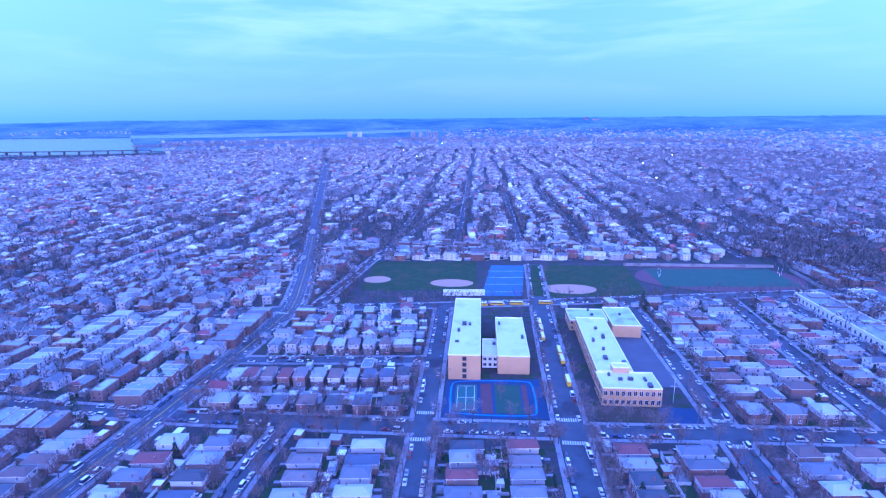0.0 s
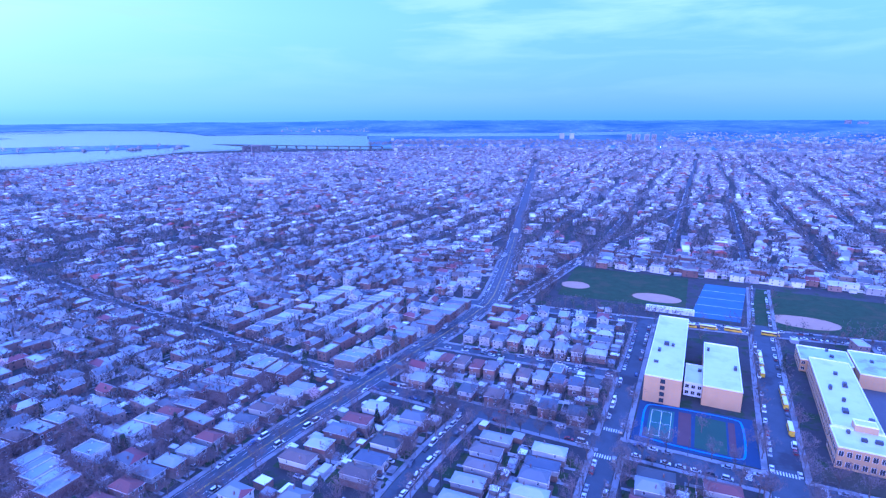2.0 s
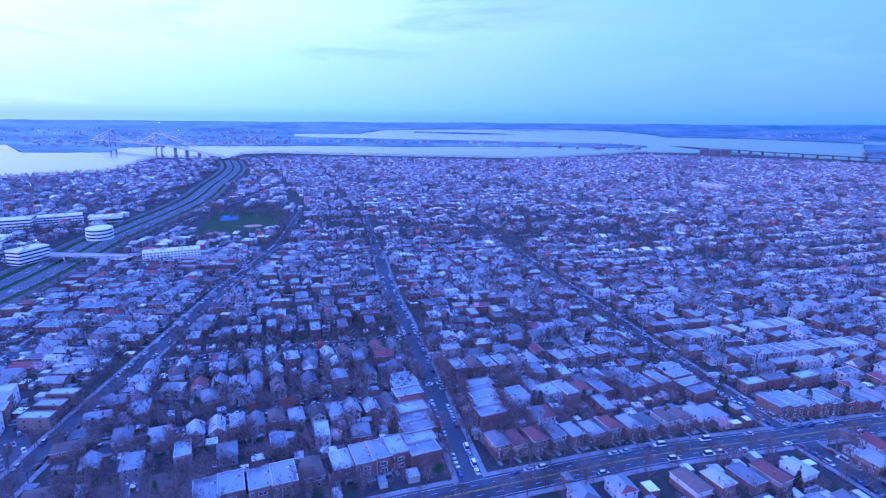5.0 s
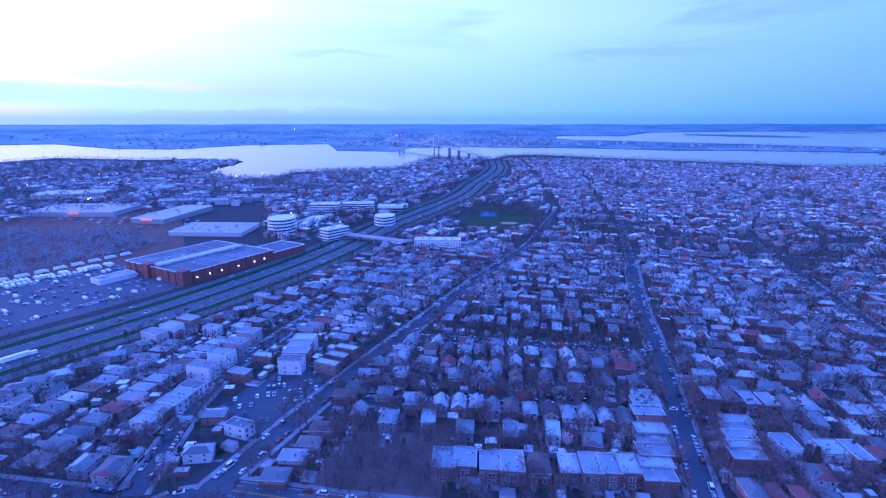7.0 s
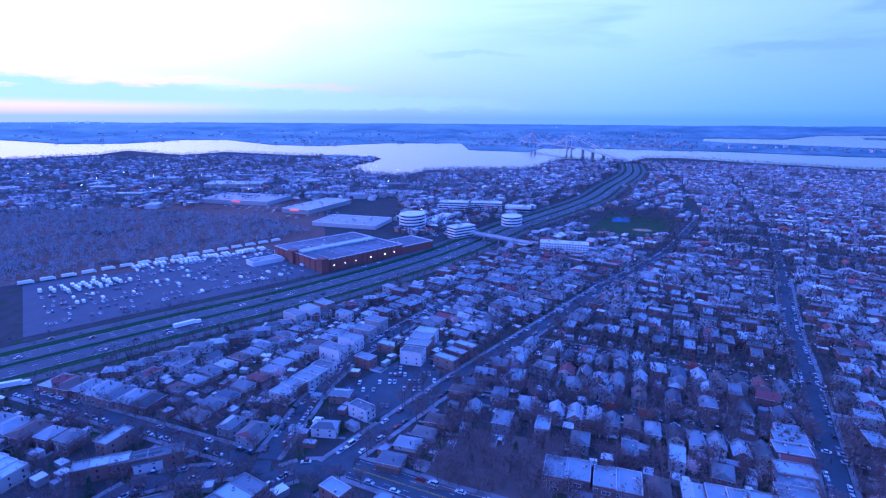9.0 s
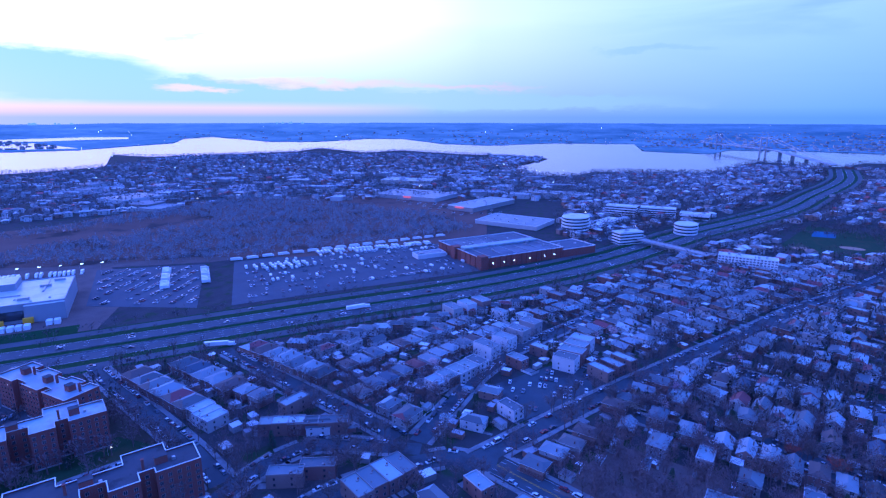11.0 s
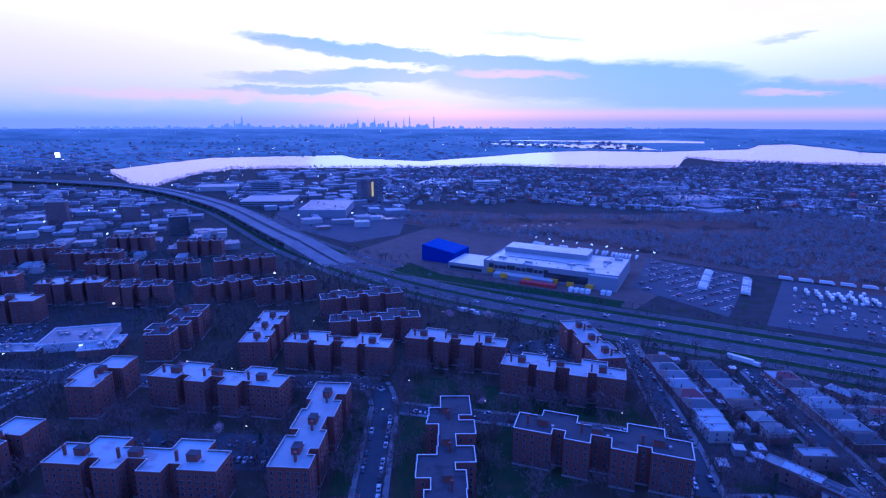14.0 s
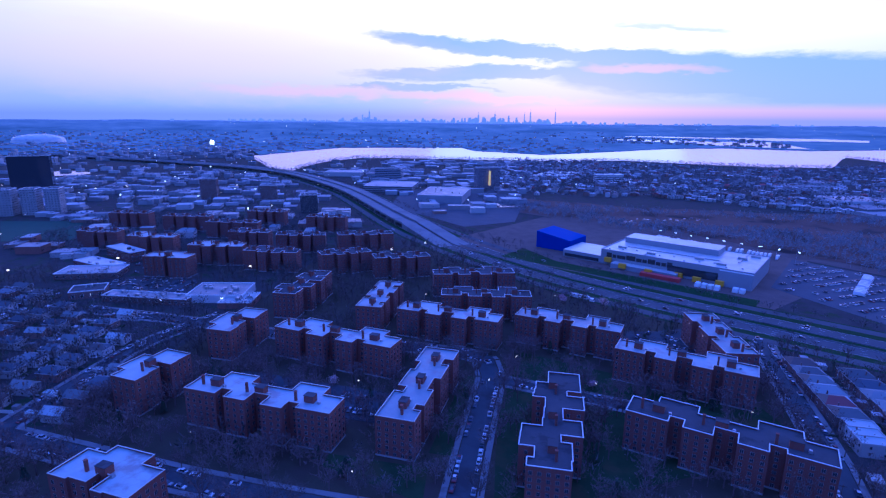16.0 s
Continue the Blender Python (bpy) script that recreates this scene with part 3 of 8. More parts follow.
SIGNRED = lit("red_sign", (1.0, 0.12, 0.10), 2.0)


def glass():
    m = bpy.data.materials.new("window_glass")
    m.use_nodes = True
    b = m.node_tree.nodes["Principled BSDF"]
    b.inputs["Base Color"].default_value = (0.045, 0.05, 0.06, 1)
    b.inputs["Roughness"].default_value, b.inputs["Specular IOR Level"].default_value = 0.06, 0.8
    return m


def ripples():
    m = bpy.data.materials.new("bay_water")
    m.use_nodes = True
    t = m.node_tree
    b = t.nodes["Principled BSDF"]
    at = t.nodes.new("ShaderNodeNewGeometry").outputs["Position"]
    drift = node(t, "ShaderNodeTexNoise", Vector=at, Scale=0.004, Detail=4.0).outputs[0]
    t.links.new(mix(t, drift, (0.02, 0.035, 0.05), (0.035, 0.05, 0.065)), b.inputs["Base Color"])
    b.inputs["Roughness"].default_value, b.inputs["IOR"].default_value = 0.14, 1.33
    b.inputs["Specular Tint"].default_value = (0.62, 0.90, 1.0, 1.0)
    wave = node(t, "ShaderNodeTexNoise", Vector=at, Scale=0.06, Detail=5.0).outputs[0]
    t.links.new(node(t, "ShaderNodeBump", Height=wave, Strength=0.04, Distance=0.5).outputs[0], b.inputs["Normal"])
    return m


GLASS, WATER = glass(), ripples()


def distance():
    """Plain backdrop of the far country: broken blue-grey, haze painted in as faint glow."""
    m = bpy.data.materials.new("far_country_painted_haze")
    m.use_nodes = True
    t = m.node_tree
    b = t.nodes["Principled BSDF"]
    at = t.nodes.new("ShaderNodeNewGeometry").outputs["Position"]
    big = ramp(t, node(t, "ShaderNodeTexNoise", Vector=at, Scale=0.0032, Detail=7.0, Roughness=0.68).outputs[0], [(0.36, (0, 0, 0)), (0.66, (1, 1, 1))])
    speck = ramp(t, node(t, "ShaderNodeTexNoise", Vector=at, Scale=0.021, Detail=4.0, Roughness=0.75).outputs[0], [(0.42, (0, 0, 0)), (0.72, (1, 1, 1))])
    roofs = ramp(t, node(t, "ShaderNodeTexVoronoi", Vector=at, Scale=0.03).outputs["Color"], [(0.0, (0, 0, 0)), (0.72, (0, 0, 0)), (0.8, (1, 1, 1))], "CONSTANT")
    built = mix(t, 1.0, mix(t, 0.5, (0.7, 0.7, 0.7), mix(t, 0.35, speck, roofs)), big, "MULTIPLY")
    t.links.new(mix(t, built, (0.012, 0.014, 0.014), (0.16, 0.16, 0.16)), b.inputs["Base Color"])
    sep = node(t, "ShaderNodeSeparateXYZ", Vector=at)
    # haze colours for the emission: dull in the north, brighter towards the afterglow
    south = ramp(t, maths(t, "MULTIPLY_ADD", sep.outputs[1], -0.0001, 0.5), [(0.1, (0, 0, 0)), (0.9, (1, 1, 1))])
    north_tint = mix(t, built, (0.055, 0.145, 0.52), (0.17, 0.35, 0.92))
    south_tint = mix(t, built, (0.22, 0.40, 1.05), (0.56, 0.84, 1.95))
    # the painted haze turns paler with distance
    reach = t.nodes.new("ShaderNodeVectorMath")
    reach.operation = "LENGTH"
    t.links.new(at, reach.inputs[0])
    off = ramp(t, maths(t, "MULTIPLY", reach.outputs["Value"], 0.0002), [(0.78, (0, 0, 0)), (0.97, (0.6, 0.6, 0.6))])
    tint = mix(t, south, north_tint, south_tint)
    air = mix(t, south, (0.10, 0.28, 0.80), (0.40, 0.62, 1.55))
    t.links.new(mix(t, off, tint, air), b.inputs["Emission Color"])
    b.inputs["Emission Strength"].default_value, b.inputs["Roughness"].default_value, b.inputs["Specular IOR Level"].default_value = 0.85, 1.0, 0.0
    return m


HAZECOUNTRY = distance()
BRIDGESTEEL = paint("dark_bridge_steel", [(0.06, 0.065, 0.075), (0.08, 0.08, 0.085)], 0.95, dirt=0.2, scale=0.05, bump=0)
GREYSLAB = paint("far_grey_slab", [(0.15, 0.15, 0.17), (0.19, 0.18, 0.20)], 0.8, dirt=0.2, scale=0.05, bump=0)
TOWERHAZE = paint("far_tower_walls_painted_haze", [(0.36, 0.36, 0.38), (0.30, 0.29, 0.29), (0.42, 0.42, 0.44)], 0.8, dirt=0.1, scale=0.05, bump=0)
# haze in front of the towers is painted as blue emission of their walls
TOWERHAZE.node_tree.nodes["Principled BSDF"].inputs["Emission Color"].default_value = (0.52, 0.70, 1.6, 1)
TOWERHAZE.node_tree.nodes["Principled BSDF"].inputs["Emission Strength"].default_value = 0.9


# ---- ground, water, streets ----
def build_ground():
    s = Shape()
    rings = [0, 60, 150, 300, 500, 800, 1200, 1700, 2100, 2400, 2600, 2800, 3000, 3200, 3400, 3600, 3800, 4000, 4200, 4400, 4600, 4750, 4880]
    n = 144
    for r in rings:
        for k in range(n):
            x, y, z = polar(360 * k / n, r)
            if r > 3600:
                z -= (r - 3600) / 1280 * 16
            s.v.append((x, y, z))
    for i in range(len(rings) - 1):
        for k in range(n):
            j = (k + 1) % n
            s.f.append((i * n + k, i * n + j, (i + 1) * n + j, (i + 1) * n + k)[::-1])
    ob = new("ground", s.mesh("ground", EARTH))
    tagged(ob, "town ground of grass, earth and paving to the horizon", "ground", kind="structure")


def band(name, profile, mat, dz, label, category, step=0.5, cells=8):
    """A sheet between two shores, given as rows of bearing, near and far distance."""
    s = Shape()
    bs, near, far = zip(*profile)
    rows = []
    b = bs[0]
    while b <= bs[-1] + 1e-6:
        a, c = np.interp(b, bs, near), np.interp(b, bs, far)
        wob = 14 * noise.noise(Vector((b * 1.7, 0, 3))) + 7 * noise.noise(Vector((b * 5.1, 4, 0)))
        a, c = a + wob, max(c + 1.4 * wob, a + wob + 4)
        rows.append([polar(b, a + (c - a) * k / cells, dz) for k in range(cells + 1)])
        b += step
    for p, q in zip(rows, rows[1:]):
        for k in range(cells):
            s.face([p[k], p[k + 1], q[k + 1], q[k]])
    me = s.mesh(name, mat)
    if mat is WATER:
        me.polygons.foreach_set("use_smooth", [True] * len(me.polygons))
        me.normals_split_custom_set_from_vertices([Vector((-v.co.x, -v.co.y, 28.0 * math.hypot(v.co.x, v.co.y))).normalized() for v in me.vertices])
    return tagged(new(name, me), label, category, kind="structure")


def ribbon(s, pts, width, z, mi=0, offset=0.0, height=None):
    """A strip along a line, set off to one side; with a height it is a kerbed slab."""
    v = [Vector(p) for p in pts]
    side = []
    for i, p in enumerate(v):
        way = (v[min(i + 1, len(v) - 1)] - v[max(i - 1, 0)]).normalized()
        side.append(Vector((-way.y, way.x)))
    low, high = [p + n * (offset - width / 2) for p, n in zip(v, side)], [p + n * (offset + width / 2) for p, n in zip(v, side)]
    for i in range(len(v) - 1):
        a, b, c, d = low[i], low[i + 1], high[i + 1], high[i]
        s.face([(*a, z), (*b, z), (*c, z), (*d, z)], mi)
        if height:
            s.face([(*a, z - height), (*b, z - height), (*b, z), (*a, z)], mi)
            s.face([(*c, z - height), (*d, z - height), (*d, z), (*c, z)], mi)
    return s


def smooth(pts, rounds=2):
    """Cuts the corners of a line, so that it bends evenly."""
    for _ in range(rounds):
        out = [pts[0]]
        for (ax, ay), (bx, by) in zip(pts, pts[1:]):
            out += [(0.75 * ax + 0.25 * bx, 0.75 * ay + 0.25 * by), (0.25 * ax + 0.75 * bx, 0.25 * ay + 0.75 * by)]
        pts = out + [pts[-1]]
    return pts


def patch(name, ring, z, mat, label, category, base=0.0):
    s = Shape()
    s.prism([(x, y) for x, y in ring], base, z)
    return tagged(new(name, s.mesh(name, mat)), label, category, kind="structure")


def build_roads():
    for i, (key, (pts, w)) in enumerate(ROADS.items()):
        line = smooth(pts, 1)
        s = ribbon(Shape(), line, w, 0.04 + 0.0045 * i)
        tagged(new("road", s.mesh("road", ASPHALT_NEW if key == "north_avenue" else ASPHALT)), "worn grey asphalt street with parked cars along it", "road", kind="structure")
        walks = Shape()
        far = stations(line, 4.0)
        for (ax, ay, ag), (bx, by, bg) in zip(far, far[1:]):
            if math.hypot(ax, ay) > 620:
                continue
            for sgn in (-1, 1):
                off = sgn * (w / 2 + 1.7)
                mx, my = (ax + bx) / 2 - math.sin(ag) * off, (ay + by) / 2 + math.cos(ag) * off
                if on_road(mx, my, 1.0, key):
                    continue
                ribbon(walks, [(ax, ay), (bx, by)], 2.6, 0.22 + 0.004 * i, 0, off, 0.2)
        if walks.f:
            tagged(new("pavement", walks.mesh("pavement", CONCRETE)), "pale concrete pavement with kerb along the street", "pavement", kind="structure")
    marks = Shape()
    for key in ("avenue", "north_avenue"):
        line = [p for p in smooth(ROADS[key][0], 1) if math.hypot(*p) < 900]
        for off in (-0.25, 0.25):
            ribbon(marks, line, 0.16, 0.185, 1, off)
        for x, y, g in stations(line, 9.0):
            for off in (-3.2, 3.2):
                cx, cy = x - math.sin(g) * off, y + math.cos(g) * off
                ribbon(marks, [(cx, cy), (cx + 3 * math.cos(g), cy + 3 * math.sin(g))], 0.14, 0.185)
        for off in (-6.0, 6.0):
            ribbon(marks, line, 0.14, 0.185, 0, off)
    for x, y, g, wide in ((62.5, 246, 86, 12), (61, 226, 86, 12), (-10, 254, 86, 9), (-12, 230, 86, 9), (140, 244, 86, 9), (138, 222, 86, 9), (76, 238, -4, 9), (48, 240, -4, 9), (-130, 405, 86, 13), (150, 415, 86, 9)):
        c, q = math.cos(radians(g)), math.sin(radians(g))
        k = -wide / 2 + 0.5
        while k < wide / 2:
            px, py = x - q * k, y + c * k
            ribbon(marks, [(px - 1.5 * c, py - 1.5 * q), (px + 1.5 * c, py + 1.5 * q)], 0.55, 0.19)
            k += 1.15
    tagged(new("road_markings", marks.mesh("road_markings", LINEPAINT, LINEYELLOW)), "white and yellow painted lines and crossings", "markings", kind="structure")


def build_expressway():
    """Two carriageways and a service road on each side, with grass between them."""
    line = smooth(EXPRESSWAY, 2)
    near = [p for p in line]
    s = ribbon(Shape(), near, 78, 0.05)
    tagged(new("verge", s.mesh("verge", VERGE)), "grass verges and median strips of the expressway", "verge", kind="structure")
    for name, off, w, label in (("highway", -11.5, 14.5, "three-lane expressway carriageway of pale worn asphalt"), ("highway", 11.5, 14.5, "three-lane expressway carriageway of pale worn asphalt"), ("service_road", -32, 9.5, "service road beside the expressway"), ("service_road", 31, 9.5, "service road beside the expressway")):
        s = ribbon(Shape(), near, w, 0.12, 0, off)
        tagged(new(name, s.mesh(name, ASPHALT_NEW)), label, "road", kind="structure")
    rail = Shape()
    for off in (-3.6, 3.6):
        ribbon(rail, near, 0.3, 0.8, 0, off, 0.75)
    tagged(new("guard_rail", rail.mesh("guard_rail", CONCRETE)), "low concrete barriers along the expressway", "barrier", kind="structure")
    marks = Shape()
    for x, y, g in stations([p for p in near if math.hypot(*p) < 1300], 12.0):
        for off in (-13.8, -9.4, 9.4, 13.8):
            cx, cy = x - math.sin(g) * off, y + math.cos(g) * off
            ribbon(marks, [(cx, cy), (cx + 3 * math.cos(g), cy + 3 * math.sin(g))], 0.2, 0.16)
    for off in (-18.2, -5.0, 5.0, 18.2):
        ribbon(marks, near, 0.16, 0.16, 0, off)
    tagged(new("lane_markings", marks.mesh("lane_markings", LINEPAINT)), "white lane lines of the expressway", "markings", kind="structure")


VIADUCT = paint("viaduct_concrete", [(0.19, 0.188, 0.185)], 0.85, dirt=0.2, scale=0.4, stains=((0.15, 0.15, 0.15), 0.03))


def build_viaduct():
    """Past the works the expressway climbs onto concrete decks with parapets."""
    line = [p for p in smooth(EXPRESSWAY, 2) if p[0] > 172]
    for off in (-10.5, 10.5):
        deck = ribbon(Shape(), line, 17.0, 7.0, 0, off, 1.4)
        for edge in (-8.3, 8.3):
            ribbon(deck, line, 0.4, 8.0, 1, off + edge, 1.0)
        tagged(new("viaduct_deck", deck.mesh("viaduct_deck", VIADUCT, CONCRETE)), "pale concrete expressway deck on piers with parapets", "viaduct", kind="structure")
    piers = Shape()
    for x, y, g in stations(line, 32.0):
        piers.box(x, y, 0, 5.7, 2.2, 34.0, math.degrees(g))
    tagged(new("viaduct_piers", piers.mesh("viaduct_piers", SLAB)), "concrete piers under the expressway decks", "viaduct", kind="structure")
    ramp_up = Shape()
    a, b = line[0], line[1]
    way = (Vector(b) - Vector(a)).normalized()
    side = Vector((-way.y, way.x))
    foot = Vector(a) - way * 110
    for off in (-10.5, 10.5):
        p, q = side * (off - 8.5), side * (off + 8.5)
        ramp_up.hull([(*(foot + p), 0), (*(Vector(a) + p), 0), (*(Vector(a) + q), 0), (*(foot + q), 0)], [(*(foot + p), 0.14), (*(Vector(a) + p), 7.0), (*(Vector(a) + q), 7.0), (*(foot + q), 0.14)])
    tagged(new("viaduct_ramp", ramp_up.mesh("viaduct_ramp", VIADUCT)), "concrete ramp that lifts the expressway onto its viaduct", "viaduct", kind="structure")


build_ground()
# near and far shore of the bay: bearing and distance
NEAR = [(25, 2820), (29, 2765), (30, 2780), (38, 2850), (47.5, 2760), (49.7, 2600), (55, 2300), (58, 2180), (70, 2190), (78, 2270), (84, 2400), (87, 2340), (88.6, 2100), (94.5, 2200), (96.3, 2000), (97.5, 1710), (104.5, 1640), (109, 1620), (111.3, 1460), (117, 1490), (118.9, 1710), (119.5, 2270), (122.7, 2310), (129, 2560), (133, 2440), (137.4, 2740), (139.7, 2560), (147, 2430), (153, 2430), (156, 2600), (156.6, 2010), (161.6, 1900), (169, 1890), (174, 1930), (180, 1815), (187.3, 1805), (197, 1845), (201, 1855), (205, 1670), (208.2, 1410), (209.8, 1440), (211.6, 1850)]
FAR = [(25, 2830), (27.9, 2830), (29, 3040), (29.3, 3270), (29.5, 3760), (33, 3810), (38, 3880), (45, 3840), (46, 4000), (49.6, 4260), (56, 4320), (66, 4180), (73, 4050), (75.6, 3720), (82, 3690), (82.8, 2840), (93, 2870), (97.2, 2800), (98.7, 2560), (102.2, 2600), (104.8, 2640), (105.3, 3070), (113, 3060), (120, 2875), (124.8, 2975), (129, 3330), (132.6, 3340), (137.5, 3155), (142, 3180), (147.5, 3570), (150.2, 3460), (150.7, 3190), (158.5, 2900), (165, 2890), (170.4, 2720), (176.5, 2370), (182, 2125), (189.2, 2310), (190.3, 2515), (203, 2460), (208.6, 2140), (211.7, 1980)]


def shore(b, line):
    return float(np.interp(b, [p[0] for p in line], [p[1] for p in line]))


steps = sorted({p[0] for p in NEAR + FAR})
band("water", [(b, shore(b, NEAR), max(shore(b, FAR), shore(b, NEAR) + 4)) for b in steps], WATER, 1.0, "calm open bay water that mirrors the dusk sky", "water", step=0.25, cells=14)
band("water", [(154.5, 3440, 3560), (158, 3430, 3590), (161, 3380, 3560), (166, 3420, 3500), (174, 3450, 3480)], WATER, 5.0, "distant strip of calm water beyond the airfield", "water")
band("water", [(158.5, 2940, 2950), (161.6, 2945, 3290), (166, 2995, 3220), (170, 3100, 3250), (176, 3200, 3230)], WATER, 5.0, "flooded flats beside the airfield", "water")
band("water", [(1, 3860, 3960), (3, 3770, 4000), (10.6, 3600, 3850), (16, 3570, 3820), (21.4, 3540, 3790), (27, 3570, 3800), (29.6, 3600, 3800)], WATER, 9.0, "narrow far inlet beyond the town", "water")
band("water", [(225.5, 1500, 1540), (227, 1466, 1600), (229, 1500, 1590)], WATER, 0.6, "small creek basin beside the tall tower", "water")
# these far strips share the backdrop's material, painted haze glow included
band("far_shore", [(46.5, 3100, 3150), (50, 3010, 3240), (61, 2930, 3240), (71, 2800, 3300), (80, 2850, 3380), (84, 2840, 3540), (90, 2850, 3560)], HAZECOUNTRY, 3.0, "low wooded neck of land across the bay", "land")
band("far_shore", [(59.5, 3800, 3812), (62, 3780, 3860), (66, 3800, 3880), (70, 3850, 3920)], HAZECOUNTRY, 3.0, "low distant islands across the bay", "land")
band("far_shore", [(54.8, 4160, 4166), (57, 4140, 4180), (61, 4140, 4165)], HAZECOUNTRY, 3.0, "low distant islands across the bay", "land")
band("point_of_land", [(113.9, 2050, 2075), (114.6, 1960, 2150), (116, 1820, 2200), (117.5, 1720, 2240), (119, 1700, 2275), (120, 1700, 2290)], EARTH, 2.0, "built-up point of land that juts into the bay", "land", step=0.25)
build_roads()
build_expressway()
build_viaduct()


# ---- houses ----
def pane_grid(w, h, f, cross, bar, mats, name, depth=0.1):
    """A framed opening as one connected mesh that stands out of its wall and faces -y."""
    xs = [-w / 2 - f, -w / 2, -bar / 2, bar / 2, w / 2, w / 2 + f]
    zs = [-f, 0.0, h * cross - bar / 2, h * cross + bar / 2, h, h + f]
    s = Shape()
    n = len(xs)
    s.v = [(x, -depth if not (0 < i < 5 and 0 < j < 5 and i not in (2, 3) and j not in (2, 3)) else -depth * 0.5, z) for j, z in enumerate(zs) for i, x in enumerate(xs)]
    for j in range(5):
        for i in range(5):
            k = j * n + i
            s.f.append((k, k + 1, k + n + 1, k + n))
            s.m.append(1 if i in (1, 3) and j in (1, 3) else 0)
    rim = [0, 5, 5 + 5 * n, 5 * n]
    k = len(s.v)
    s.v += [(xs[0], 0, zs[0]), (xs[5], 0, zs[0]), (xs[5], 0, zs[5]), (xs[0], 0, zs[5])]
    for i in range(4):
        j = (i + 1) % 4
        s.f.append((k + i, k + j, rim[j], rim[i]))
        s.m.append(0)
    return s.mesh(name, *mats)


WINDOW = pane_grid(1.0, 1.35, 0.11, 0.5, 0.06, (TRIM, GLASS), "window")
WIDE_WINDOW = pane_grid(2.0, 1.4, 0.11, 0.5, 0.07, (TRIM, GLASS), "window")
DOORLEAF = pane_grid(0.95, 2.05, 0.1, 0.62, 0.06, (TRIM, DOOR), "door")


def hip_roof(w, d, z, rise, over=0.45, ridge=0.35, cover=None):
    s = Shape()
    a, b = w / 2 + over, d / 2 + over
    low = [(-a, -b, z), (a, -b, z), (a, b, z), (-a, b, z)]
    if d >= w:
        k = b - a * (1 - ridge)
        p, q = (0, -k, z + rise), (0, k, z + rise)
        s.face([low[0], low[1], p]).face([low[1], low[2], q, p]).face([low[2], low[3], q]).face([low[3], low[0], p, q])
    else:
        k = a - b * (1 - ridge)
        p, q = (-k, 0, z + rise), (k, 0, z + rise)
        s.face([low[0], low[1], q, p]).face([low[1], low[2], q]).face([low[2], low[3], p, q]).face([low[3], low[0], p])
    s.hull([(x, y, z - 0.22) for x, y, _ in low], low, 1, bottom=True)
    s.f.pop(-2), s.m.pop(-2)
    return s.mesh("roof", cover or SHINGLE, TRIM)


def gable_roof(w, d, z, rise, over=0.4):
    """Ridge from front to back."""
    s = Shape()
    a, b, t = w / 2 + over, d / 2 + over, 0.2
    drop = over * rise / (w / 2)
    for sg in (-1, 1):
        e, r = (sg * a, z - drop), (0, z + rise)
        s.face([(e[0], -b, e[1] + t), (e[0], b, e[1] + t), (0, b, r[1] + t), (0, -b, r[1] + t)][::sg])
        s.face([(e[0], -b, e[1]), (e[0], b, e[1]), (0, b, r[1]), (0, -b, r[1])][::-sg], 1)
        for y in (-b, b):
            s.face([(e[0], y, e[1]), (e[0], y, e[1] + t), (0, y, r[1] + t), (0, y, r[1])], 1)
        s.face([(e[0], -b, e[1]), (e[0], b, e[1]), (e[0], b, e[1] + t), (e[0], -b, e[1] + t)], 1)
    return s.mesh("roof", SHINGLE, TRIM)


def flat_roof(w, d, z):
    s = Shape()
    a, b = w / 2, d / 2
    ring = [(-a, -b), (a, -b), (a, b), (-a, b)]
    s.face([(-a, -b, z), (a, -b, z), (a, b, z), (-a, b, z)])
    s.rim(ring, z - 0.02, z + 0.45, 0.25, 1)
    s.box(w * 0.2, d * 0.15, z, z + 0.35, 0.9, 0.9, mi=1).box(-w * 0.25, -d * 0.2, z, z + 0.6, 0.35, 0.35, mi=1)
    return s.mesh("roof", FLATROOF, ROOFEDGE)


PROTO = {}
LOTSIDE = []
KINDS = {
    # width, depth, eaves height, roof, rise, walls
    "semi": (9.4, 14.0, 5.8, "hip", 1.6, "two", "hip-roofed two-storey house of brick and pale siding"),
    "wide": (12.4, 11.0, 5.8, "hip", 1.9, "two", "broad two-storey house with a low hip roof"),
    "small": (8.2, 11.5, 5.7, "hip", 1.6, "two", "narrow brick and siding two-storey house with a hip roof"),
    "gable": (7.4, 11.0, 5.4, "gable", 2.6, "siding", "front-gabled two-storey house with clapboard walls"),
    "flat": (6.7, 15.0, 6.5, "flat", 0.0, "brick", "flat-roofed brick row house with a bay front"),
    "pale": (7.0, 12.5, 6.2, "flat", 0.0, "siding", "attached house with a pale flat roof"),
    "tall": (9.5, 15.0, 8.8, "flat", 0.0, "siding", "three-storey pale walk-up house with a flat roof"),
    "pair": (11.0, 14.0, 5.4, "hip", 2.1, "brick", "pair of attached brick houses under one low hip roof"),
    "bungalow": (9.2, 12.0, 4.3, "hip", 2.2, "two", "low detached house with a dark shingle hip roof"),
    "slope": (7.5, 13.0, 6.0, "gentle", 1.3, "brick", "attached brick house with a gently sloping light roof"),
}


